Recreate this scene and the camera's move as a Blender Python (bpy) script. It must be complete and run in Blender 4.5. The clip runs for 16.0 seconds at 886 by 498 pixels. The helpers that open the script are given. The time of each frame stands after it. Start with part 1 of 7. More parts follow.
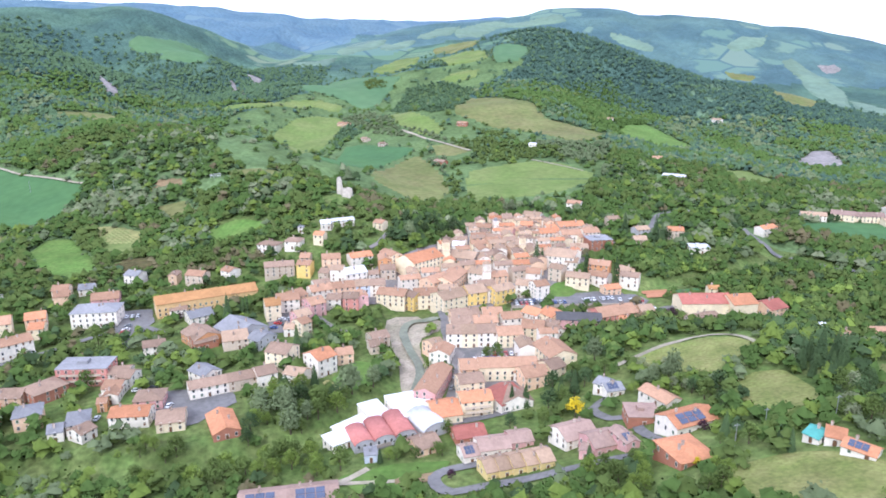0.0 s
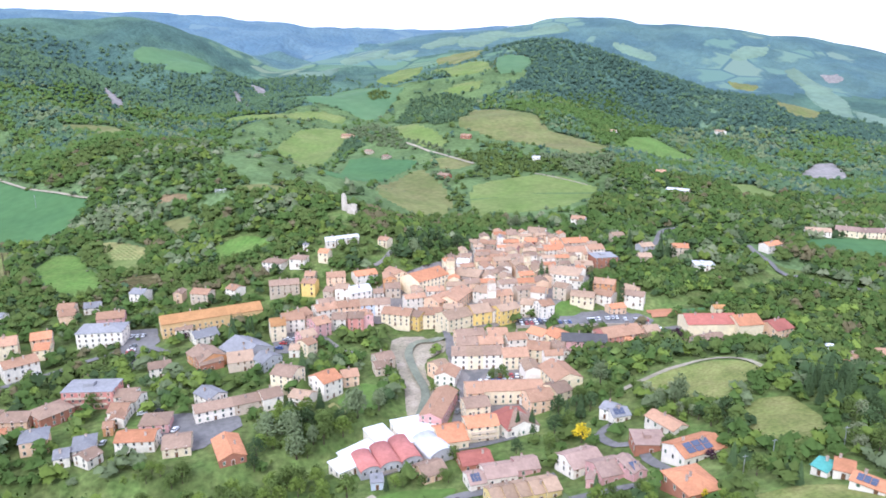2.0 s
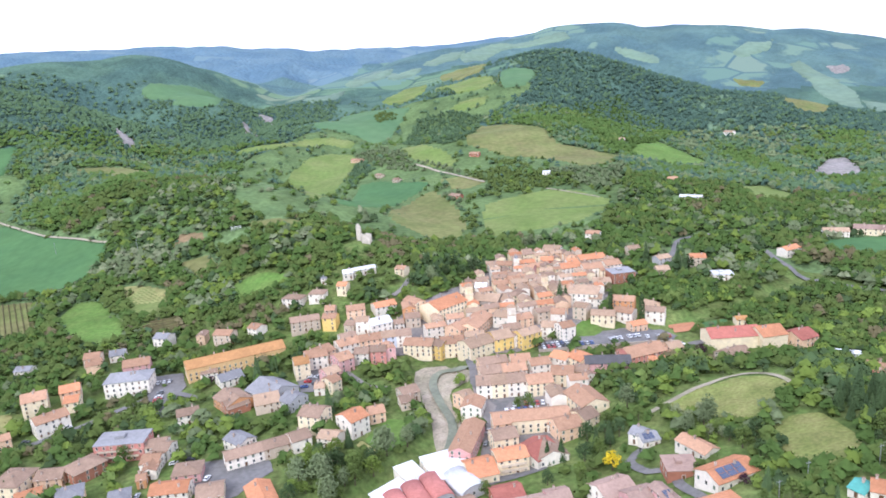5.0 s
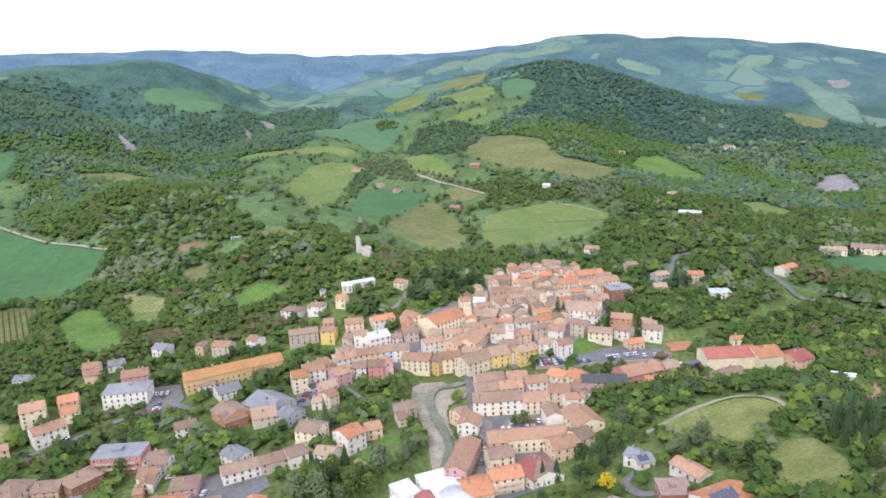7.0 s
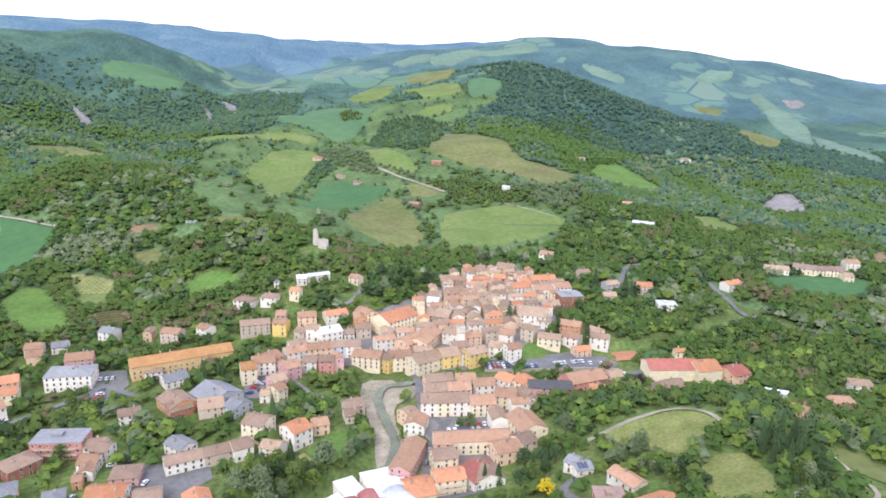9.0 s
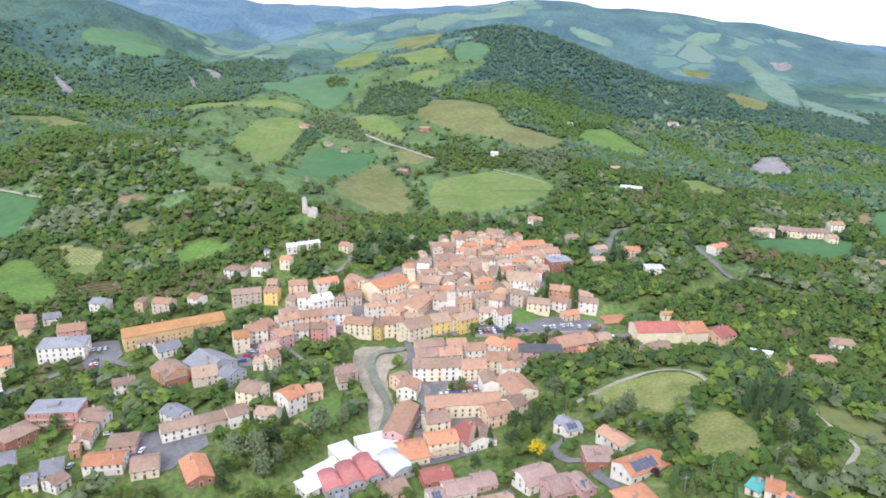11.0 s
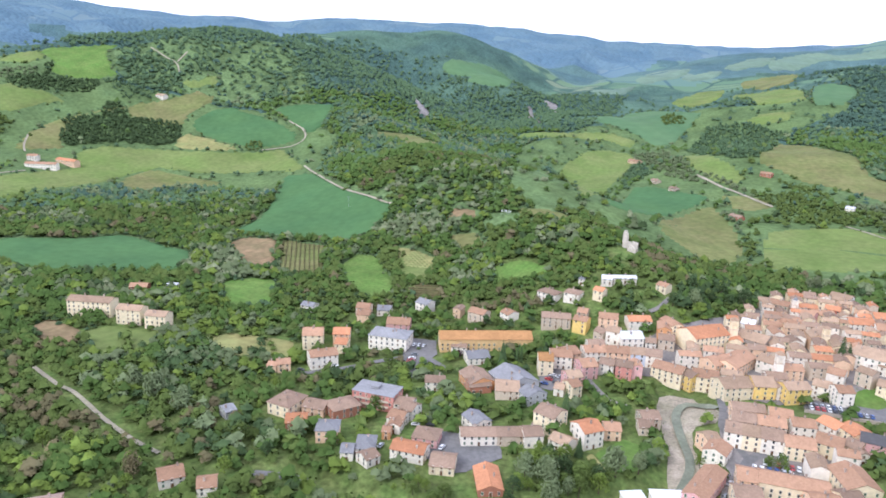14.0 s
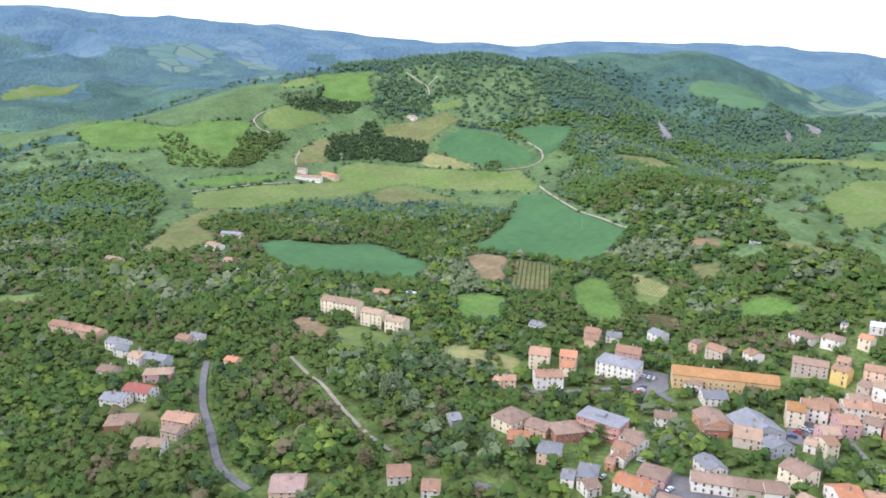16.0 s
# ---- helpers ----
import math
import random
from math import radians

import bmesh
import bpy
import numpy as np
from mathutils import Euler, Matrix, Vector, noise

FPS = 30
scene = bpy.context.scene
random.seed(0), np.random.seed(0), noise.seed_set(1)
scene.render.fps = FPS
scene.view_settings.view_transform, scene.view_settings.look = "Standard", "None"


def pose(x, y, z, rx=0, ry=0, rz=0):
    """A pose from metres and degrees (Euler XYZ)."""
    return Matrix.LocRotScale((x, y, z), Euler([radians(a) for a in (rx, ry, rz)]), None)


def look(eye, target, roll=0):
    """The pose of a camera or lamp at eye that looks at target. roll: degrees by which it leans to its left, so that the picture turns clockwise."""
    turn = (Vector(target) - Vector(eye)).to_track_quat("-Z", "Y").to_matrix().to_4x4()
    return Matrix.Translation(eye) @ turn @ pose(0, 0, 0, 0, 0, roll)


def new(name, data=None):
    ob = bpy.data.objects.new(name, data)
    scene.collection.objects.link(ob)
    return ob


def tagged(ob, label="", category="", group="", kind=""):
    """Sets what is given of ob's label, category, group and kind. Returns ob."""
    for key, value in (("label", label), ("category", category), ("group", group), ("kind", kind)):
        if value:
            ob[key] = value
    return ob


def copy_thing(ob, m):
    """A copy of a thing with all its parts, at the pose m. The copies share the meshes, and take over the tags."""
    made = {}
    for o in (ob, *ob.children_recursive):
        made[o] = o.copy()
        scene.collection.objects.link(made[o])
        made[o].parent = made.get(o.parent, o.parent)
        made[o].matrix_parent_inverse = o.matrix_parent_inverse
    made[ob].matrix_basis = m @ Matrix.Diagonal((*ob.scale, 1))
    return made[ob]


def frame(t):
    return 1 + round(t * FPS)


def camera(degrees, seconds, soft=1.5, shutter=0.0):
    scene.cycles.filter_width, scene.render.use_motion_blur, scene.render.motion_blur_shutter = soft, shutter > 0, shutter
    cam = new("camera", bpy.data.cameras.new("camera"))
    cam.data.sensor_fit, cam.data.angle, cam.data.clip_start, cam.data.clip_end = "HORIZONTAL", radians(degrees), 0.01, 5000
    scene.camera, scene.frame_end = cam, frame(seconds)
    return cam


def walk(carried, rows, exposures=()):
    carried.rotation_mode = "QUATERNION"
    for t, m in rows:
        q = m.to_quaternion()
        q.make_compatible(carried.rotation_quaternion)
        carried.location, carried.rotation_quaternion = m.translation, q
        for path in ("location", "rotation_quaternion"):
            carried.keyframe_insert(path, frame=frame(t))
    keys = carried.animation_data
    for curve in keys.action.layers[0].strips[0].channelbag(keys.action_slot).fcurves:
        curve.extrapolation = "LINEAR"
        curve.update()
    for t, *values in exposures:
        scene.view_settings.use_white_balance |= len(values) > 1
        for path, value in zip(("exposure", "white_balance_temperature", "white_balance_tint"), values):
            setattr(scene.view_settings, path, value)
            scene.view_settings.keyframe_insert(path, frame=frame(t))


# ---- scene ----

cam = camera(63.5, 16.0, soft=1.8)


def aim(x, y, z, yaw, pitch, roll):
    return pose(x, y, z, 90 + pitch, 0, yaw) @ pose(0, 0, 0, 0, 0, roll)


PATH = [
    (0.0, 0.00, 0.00, 149.90, -0.52, -15.72, -0.00),
    (0.5, -0.14, 0.39, 151.60, -0.49, -15.85, 0.26),
    (1.0, -0.44, 0.93, 153.40, -0.31, -15.34, -0.26),
    (1.5, -0.89, 1.37, 155.29, -0.44, -15.25, -0.23),
    (2.0, -1.41, 1.70, 157.12, -0.31, -15.18, -0.02),
    (2.5, -1.68, 1.73, 158.55, -0.58, -15.02, 2.03),
    (3.0, -2.32, 1.99, 160.06, -0.75, -15.15, 1.73),
    (3.5, -2.50, 2.53, 162.18, 0.20, -14.91, -2.39),
    (4.0, -2.75, 2.60, 163.62, 0.46, -14.73, -2.80),
    (6.5, -2.01, 2.30, 171.68, 1.41, -13.45, -5.47),
    (7.0, -1.97, 1.77, 172.77, 0.76, -13.67, -2.96),
    (7.5, -1.77, 1.15, 174.24, 0.48, -18.74, -1.91),
    (8.0, -1.35, 1.78, 177.10, -1.10, -15.20, 0.45),
    (8.5, -1.55, 0.74, 177.99, -2.12, -14.58, 1.05),
    (9.0, -1.89, -0.88, 178.38, -2.78, -14.32, 1.21),
    (11.5, -3.20, -2.89, 179.01, -4.53, -17.29, 0.29),
    (12.0, -4.16, -2.74, 178.98, -6.55, -15.57, -0.23),
    (12.5, -5.46, -2.48, 177.42, -5.02, -14.19, -0.09),
    (13.0, -7.12, -0.29, 176.08, 4.27, -14.54, 1.76),
    (13.5, -8.36, 1.82, 174.83, 13.89, -14.83, 1.95),
    (14.0, -9.22, 2.98, 173.98, 21.56, -14.81, 2.19),
    (14.5, -9.84, 3.40, 173.37, 25.81, -14.98, 2.29),
    (15.0, -10.64, 3.34, 173.03, 29.98, -14.62, 1.91),
    (15.5, -11.48, 2.95, 172.65, 34.86, -13.98, 1.64),
    (16.0, -12.85, 3.36, 172.59, 40.28, -13.64, 1.42),
]
walk(cam, [(row[0], aim(*row[1:])) for row in PATH], exposures=[(0, 0.82, 5340, 18), (4, 0.84, 5430, 18), (7, 0.5, 5640, 16), (9, 0.66, 5600, 16), (12.5, 0.68, 5560, 16), (14.5, 0.6, 5540, 16), (16, 0.64, 5520, 16)])

# ---- daylight under a bright, thin overcast ----
world = bpy.data.worlds.new("overcast_sky")
scene.world = world
world.use_nodes = True
wn, wl = world.node_tree.nodes, world.node_tree.links
sky = wn.new("ShaderNodeTexSky")
sky.sky_type = "NISHITA"
sky.sun_disc = False
sky.sun_elevation, sky.sun_rotation = radians(42), radians(-158)
sky.air_density, sky.dust_density, sky.ozone_density = 1.0, 1.0, 1.0
way = wn.new("ShaderNodeTexCoord")
cloud = wn.new("ShaderNodeTexNoise")
cloud.inputs["Scale"].default_value, cloud.inputs["Detail"].default_value = 3.2, 5
wl.new(way.outputs["Generated"], cloud.inputs["Vector"])
veil = wn.new("ShaderNodeValToRGB")
veil.color_ramp.elements[0].position, veil.color_ramp.elements[0].color = 0.36, (0.80, 0.78, 0.97, 1)
veil.color_ramp.elements[1].position, veil.color_ramp.elements[1].color = 0.60, (1.0, 1.0, 1.0, 1)
wl.new(cloud.outputs["Fac"], veil.inputs["Fac"])
lit = wn.new("ShaderNodeVectorMath")
lit.operation = "SCALE"
lit.inputs["Scale"].default_value = 7.5
wl.new(veil.outputs["Color"], lit.inputs[0])
cover = wn.new("ShaderNodeMix")
cover.data_type = "RGBA"
cover.inputs["Factor"].default_value = 0.8
wl.new(sky.outputs["Color"], cover.inputs["A"])
wl.new(lit.outputs["Vector"], cover.inputs["B"])
wl.new(cover.outputs["Result"], wn["Background"].inputs["Color"])
wn["Background"].inputs["Strength"].default_value = 0.165
sun_data = bpy.data.lights.new("sun", "SUN")
sun_data.energy, sun_data.angle, sun_data.color = 1.55, radians(32), (1.0, 0.97, 0.82)
sun = new("sun", sun_data)
sun.matrix_world = look((0, 0, 300), (-150 * math.sin(radians(-158)), -150 * math.cos(radians(-158)), 165))

# ---- the lie of the land: a valley floor at z = 0 and ridges given by their crests ----
RIDGES = []


def ridge(name, width, *crest):
    RIDGES.append((name, width, np.array(crest, float)))


ridge("far_range", 1500, (-2315, 3859, 296), (-2186, 3988, 335), (-2032, 4070, 316), (-1828, 4219, 345), (-1592, 4315, 323), (-1500, 4346, 357), (-1304, 4409, 353), (-1136, 4457, 323), (-775, 4534, 310), (-325, 4538, 308), (55, 4500, 294), (392, 4432, 308), (601, 4358, 324), (1000, 4285, 270), (1410, 4167, 200))
ridge("far_range_west", 1400, (-4169, 1420, 454), (-4109, 1584, 459), (-4012, 1823, 407), (-3844, 2150, 439), (-3708, 2379, 424), (-3484, 2697, 415), (-3213, 3088, 385), (-3071, 3231, 342), (-2870, 3410, 365), (-2685, 3558, 341), (-2576, 3699, 308), (-2351, 3845, 323), (-2176, 4001, 371), (-1856, 4159, 369))
ridge("east_skyline", 620, (-201, 1990, 115), (-140, 2246, 144), (-61, 2499, 180), (58, 2749, 225), (231, 2841, 252), (385, 2874, 269), (477, 2911, 273), (529, 2902, 304), (593, 2890, 280), (707, 2864, 267), (870, 2819, 216), (917, 2804, 244), (947, 2794, 264), (1039, 2814, 229), (1151, 2770, 203), (1206, 2747, 227), (1275, 2716, 190), (1360, 2674, 174), (1425, 2640, 162), (1505, 2595, 132), (1581, 2549, 105), (1694, 2476, 77), (1869, 2347, 42))
ridge("field_saddle", 330, (157, 1753, 158), (118, 1997, 153), (85, 2348, 175), (86, 2649, 207))
ridge("north_hill_back", 240, (150, 1754, 163), (194, 1729, 181), (236, 1704, 191), (296, 1654, 175), (356, 1601, 153), (411, 1546, 132), (508, 1433, 93), (540, 1346, 74), (561, 1261, 54), (566, 1148, 29), (552, 1020, 15), (526, 908, 10))
ridge("north_hill_spur", 300, (200, 1640, 182), (124, 1446, 128), (82, 1195, 72), (99, 938, 39), (112, 740, 22), (108, 593, 13))
ridge("west_fields_spur", 280, (128, 1496, 135), (13, 1531, 117), (-83, 1528, 103), (-214, 1433, 79), (-250, 1376, 68), (-310, 1259, 54), (-362, 1192, 45))
ridge("farm_hill", 330, (-1209, 494, 30), (-1162, 607, 92), (-1165, 846, 151), (-1119, 952, 169), (-1060, 1046, 181), (-988, 1140, 201), (-934, 1197, 209), (-855, 1219, 193), (-776, 1199, 165))
ridge("gorge_hill", 330, (-1025, 1540, 215), (-1028, 1657, 229), (-1007, 1751, 237), (-965, 1820, 243), (-907, 1894, 240), (-856, 1972, 251), (-812, 2045, 249), (-764, 2116, 228), (-711, 2187, 200), (-637, 2262, 159), (-571, 2331, 123), (-499, 2399, 85), (-439, 2410, 42))
ridge("gorge_hill_front", 240, (-785, 1785, 162), (-709, 1763, 158), (-608, 1694, 131), (-528, 1637, 105), (-454, 1586, 73), (-397, 1550, 49))
ridge("wood_shoulder", 150, (-765, 1182, 159), (-600, 1025, 97), (-451, 893, 76), (-352, 828, 76), (-290, 788, 69), (-251, 760, 63), (-216, 739, 55), (-183, 717, 47), (-138, 686, 34), (-114, 670, 26))
ridge("ruin_knoll", 90, (-219, 691, 52), (-162, 631, 44), (-113, 578, 42), (-70, 527, 38))
ridge("west_mid", 500, (-2384, 795, 179), (-2335, 929, 158), (-2274, 1069, 137), (-2088, 1208, 125), (-1915, 1295, 147))
ridge("meadow_hill_north", 60, (110, 300, 18), (145, 290, 24), (165, 250, 29))
ridge("meadow_hill", 95, (165, 240, 30), (150, 180, 36), (115, 120, 40), (70, 40, 32))
ridge("east_slope", 160, (440, 250, 30), (520, 330, 26), (640, 420, 20))
# the river: x, y and half the width of its bed
RIVER = [
    (261, 502, 6), (232, 475, 6), (191, 442, 5), (152, 425, 5), (131, 413, 5), (78, 408, 5), (36, 405, 5), (9, 404, 6), (-6, 391, 8), (-17, 383, 11), (-17, 362, 10), (-13, 340, 8), (-10, 323, 7), (-11, 305, 7), (-17, 288, 6), (-30, 273, 6), (-42, 256, 5), (-69, 240, 5), (-99, 232, 5), (-129, 230, 5), (-162, 234, 5),
]


def lattice(i, j):
    n = np.sin(i * 127.1 + j * 311.7) * 43758.5453
    return n - np.floor(n)


def value_noise(x, y):
    i, j = np.floor(x), np.floor(y)
    u, v = x - i, y - j
    u, v = u * u * (3 - 2 * u), v * v * (3 - 2 * v)
    a, b, c, d = lattice(i, j), lattice(i + 1, j), lattice(i, j + 1), lattice(i + 1, j + 1)
    return (a * (1 - u) + b * u) * (1 - v) + (c * (1 - u) + d * u) * v - 0.5


def to_line(x, y, pts):
    """Distance to a polyline, and the third value of its points at the foot."""
    best, val = np.full(np.shape(x), 1e9), np.zeros(np.shape(x))
    for a, b in zip(pts[:-1], pts[1:]):
        dx, dy = b[0] - a[0], b[1] - a[1]
        k = np.clip(((x - a[0]) * dx + (y - a[1]) * dy) / (dx * dx + dy * dy), 0, 1)
        d = np.hypot(x - a[0] - k * dx, y - a[1] - k * dy)
        near = d < best
        best = np.where(near, d, best)
        if len(a) > 2:
            val = np.where(near, a[2] + k * (b[2] - a[2]), val)
    return best, val


def height(x, y):
    x, y = np.asarray(x, float), np.asarray(y, float)
    total = np.zeros(np.shape(x))
    for _, width, crest in RIDGES:
        if x.size < 60:
            a, step = crest[:-1], np.diff(crest, axis=0)
            k = np.clip(((x[..., None] - a[:, 0]) * step[:, 0] + (y[..., None] - a[:, 1]) * step[:, 1]) / (step[:, 0] ** 2 + step[:, 1] ** 2), 0, 1)
            d = np.hypot(x[..., None] - a[:, 0] - k * step[:, 0], y[..., None] - a[:, 1] - k * step[:, 1])
            top = np.maximum(((a[:, 2] + k * step[:, 2]) * np.exp(-(d / width) ** 2)).max(-1), 0)
            total += (top / 100) ** 9
            continue
        top = np.zeros(np.shape(x))
        for a, b in zip(crest[:-1], crest[1:]):
            d, z = to_line(x, y, (a, b))
            top = np.maximum(top, z * np.exp(-(d / width) ** 2))
        total += (top / 100) ** 9
    h = 100 * total ** (1 / 9)
    rough = np.clip(h / 60, 0, 1)
    h = h + rough * (value_noise(x / 170 + 7, y / 170) * 26 + value_noise(x / 70, y / 70 + 3) * 9)
    crest = np.full(np.shape(x), 1e9)
    for name, _, line in RIDGES:
        if name.startswith(("far_range", "east_skyline")):
            crest = np.minimum(crest, to_line(x, y, line)[0])
    away = np.clip((crest - 120) / 700, 0, 1) * np.clip((np.hypot(x, y) - 2500) / 500, 0, 1)
    gully = np.abs(value_noise(x / 520 + 3, y / 520 + 9)) * 2 + 0.5 * np.abs(value_noise(x / 210, y / 210 + 31)) * 2
    h = h + away * (35 - 80 * gully)
    d, half = to_line(x, y, RIVER)
    return h - 5.5 * np.clip(1 - (d - half) / 6, 0, 1) * np.clip(1 - h / 20, 0, 1)

# ---- materials ----
def surface(name, base, vary=0.15, scale=1.0, rough=0.9, bump=0.0, metal=0.0, random_tone=0.0, island=0.0, second=None, ribs=0.0, patch=0.0, local=False, spec=0.08, crisp=0.2):
    """A procedural surface: two scales of mottling in metres, an optional second colour in patches, ribs and relief."""
    m = bpy.data.materials.new(name)
    m.use_nodes = True
    n, l = m.node_tree.nodes, m.node_tree.links
    b = n["Principled BSDF"]
    b.inputs["Roughness"].default_value, b.inputs["Metallic"].default_value = rough, metal
    b.inputs["Specular IOR Level"].default_value = spec
    if local:
        where = n.new("ShaderNodeTexCoord").outputs["Object"]
    else:
        where = n.new("ShaderNodeNewGeometry").outputs["Position"]

    def grain(size, detail):
        t = n.new("ShaderNodeTexNoise")
        t.inputs["Scale"].default_value, t.inputs["Detail"].default_value = 1.0 / size, detail
        l.new(where, t.inputs["Vector"])
        return t.outputs["Fac"]

    def ramp(fac, low, high, half=0.2):
        r = n.new("ShaderNodeMapRange")
        r.inputs["From Min"].default_value, r.inputs["From Max"].default_value = 0.5 - half, 0.5 + half
        r.inputs["To Min"].default_value, r.inputs["To Max"].default_value = low, high
        l.new(fac, r.inputs["Value"])
        return r.outputs["Result"]

    def multiply(a, c):
        k = n.new("ShaderNodeMath")
        k.operation = "MULTIPLY"
        l.new(a, k.inputs[0]), l.new(c, k.inputs[1])
        return k.outputs["Value"]

    tone = multiply(ramp(grain(scale, 4), 1 - vary, 1 + vary), ramp(grain(scale * 9, 2), 1 - vary * 0.8, 1 + vary * 0.8))
    if random_tone:
        o = n.new("ShaderNodeObjectInfo")
        r = n.new("ShaderNodeMapRange")
        r.inputs["To Min"].default_value, r.inputs["To Max"].default_value = 1 - random_tone, 1 + random_tone
        l.new(o.outputs["Random"], r.inputs["Value"])
        tone = multiply(tone, r.outputs["Result"])
    if island:
        g = n.new("ShaderNodeNewGeometry")
        r = n.new("ShaderNodeMapRange")
        r.inputs["To Min"].default_value, r.inputs["To Max"].default_value = 1 - island, 1 + island
        l.new(g.outputs["Random Per Island"], r.inputs["Value"])
        tone = multiply(tone, r.outputs["Result"])
    colour = n.new("ShaderNodeMix")
    colour.data_type, colour.blend_type = "RGBA", "MIX"
    colour.inputs["A"].default_value = (*base, 1)
    colour.inputs["B"].default_value = (*(second or base), 1)
    colour.inputs["Factor"].default_value = 0
    if second:
        l.new(ramp(grain(patch or scale * 4, 3), 0, 1, crisp), colour.inputs["Factor"])
    scaled = n.new("ShaderNodeVectorMath")
    scaled.operation = "SCALE"
    l.new(colour.outputs["Result"], scaled.inputs[0]), l.new(tone, scaled.inputs["Scale"])
    l.new(scaled.outputs["Vector"], b.inputs["Base Color"])
    if bump or ribs:
        k = n.new("ShaderNodeBump")
        k.inputs["Strength"].default_value = 0.8
        k.inputs["Distance"].default_value = bump or 0.05
        if ribs:
            w = n.new("ShaderNodeTexWave")
            w.inputs["Scale"].default_value = 0.314 / ribs
            w.inputs["Distortion"].default_value = 0.6
            tc = n.new("ShaderNodeTexCoord")
            l.new(tc.outputs["Object"], w.inputs["Vector"])
            l.new(w.outputs["Fac"], k.inputs["Height"])
        else:
            l.new(grain(scale * 0.6, 4), k.inputs["Height"])
        l.new(k.outputs["Normal"], b.inputs["Normal"])
    return m


WALLS = {k: surface("plaster_" + k, c, 0.10, 1.6, 0.9, random_tone=0.10, bump=0.01) for k, c in {
    "white": (0.76, 0.69, 0.58), "cream": (0.74, 0.62, 0.42), "yellow": (0.68, 0.48, 0.16), "straw": (0.66, 0.51, 0.22), "apricot": (0.64, 0.43, 0.20), "peach": (0.68, 0.47, 0.31),
    "pink": (0.62, 0.36, 0.33), "beige": (0.54, 0.44, 0.33), "orange": (0.58, 0.30, 0.14), "brick": (0.36, 0.16, 0.10),
    "blue": (0.52, 0.56, 0.62), "gray": (0.42, 0.41, 0.40), "red": (0.42, 0.13, 0.09), "salmon": (0.56, 0.25, 0.20), "stone": (0.34, 0.29, 0.24)}.items()}
ROOFS = {k: surface("roof_" + k, c, 0.10, 0.9, 0.85, random_tone=0.2, ribs=0.25, second=tuple(v * 0.84 for v in c), patch=2.2) for k, c in {
    "terra": (0.41, 0.245, 0.152), "orange": (0.52, 0.24, 0.125), "brown": (0.30, 0.207, 0.145), "tan": (0.395, 0.275, 0.182),
    "dark": (0.10, 0.095, 0.095), "red": (0.43, 0.16, 0.12), "white": (0.66, 0.66, 0.66), "gray": (0.27, 0.265, 0.265),
    "teal": (0.14, 0.42, 0.36), "pinkish": (0.345, 0.24, 0.19), "vault": (0.50, 0.20, 0.165), "ochre": (0.45, 0.24, 0.10)}.items()}
M_GLASS = surface("window_glass", (0.05, 0.055, 0.06), 0.1, 1.0, 0.12, spec=0.6)
M_FRAME = surface("window_surround", (0.62, 0.58, 0.5), 0.1, 0.5)
M_SHUTTER_G = surface("shutter_green", (0.10, 0.15, 0.10), 0.2, 0.4)
M_SHUTTER_B = surface("shutter_brown", (0.20, 0.12, 0.07), 0.2, 0.4)
M_DOOR = surface("door_wood", (0.16, 0.09, 0.05), 0.2, 0.4)
M_CHIMNEY = surface("chimney_render", (0.42, 0.34, 0.28), 0.2, 0.4, random_tone=0.2)
M_SOLAR = surface("solar_cells", (0.07, 0.085, 0.13), 0.15, 0.4, 0.25, spec=0.6)
M_METAL = surface("grey_metal", (0.4, 0.41, 0.42), 0.1, 0.5, 0.45, metal=0.6)
M_BARK = surface("bark", (0.11, 0.085, 0.06), 0.3, 0.3, bump=0.03, local=True)
LEAVES = {k: surface("leaves_" + k, c, 0.14, 2.5, 0.85, random_tone=0.2, island=0.05 if k.startswith("hill") else 0.08, second=s, patch=6.0, spec=0.03) for k, c, s in (
    ("green", (0.109, 0.147, 0.038), (0.088, 0.124, 0.034)), ("bright", (0.151, 0.202, 0.040), (0.122, 0.172, 0.035)), ("dark", (0.066, 0.099, 0.038), (0.052, 0.082, 0.034)),
    ("silver", (0.150, 0.184, 0.088), (0.125, 0.158, 0.074)), ("blossom", (0.240, 0.260, 0.148), (0.165, 0.198, 0.095)), ("gold", (0.66, 0.48, 0.02), (0.5, 0.4, 0.02)),
    ("plum", (0.06, 0.028, 0.04), (0.045, 0.022, 0.035)), ("russet", (0.168, 0.139, 0.071), (0.126, 0.118, 0.059)),
    # hill and hilldark are bluer: distance haze put into the leaf colour
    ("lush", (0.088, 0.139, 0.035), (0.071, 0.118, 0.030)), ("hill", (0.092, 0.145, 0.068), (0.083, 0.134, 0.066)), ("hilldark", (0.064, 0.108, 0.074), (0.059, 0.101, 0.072)))}
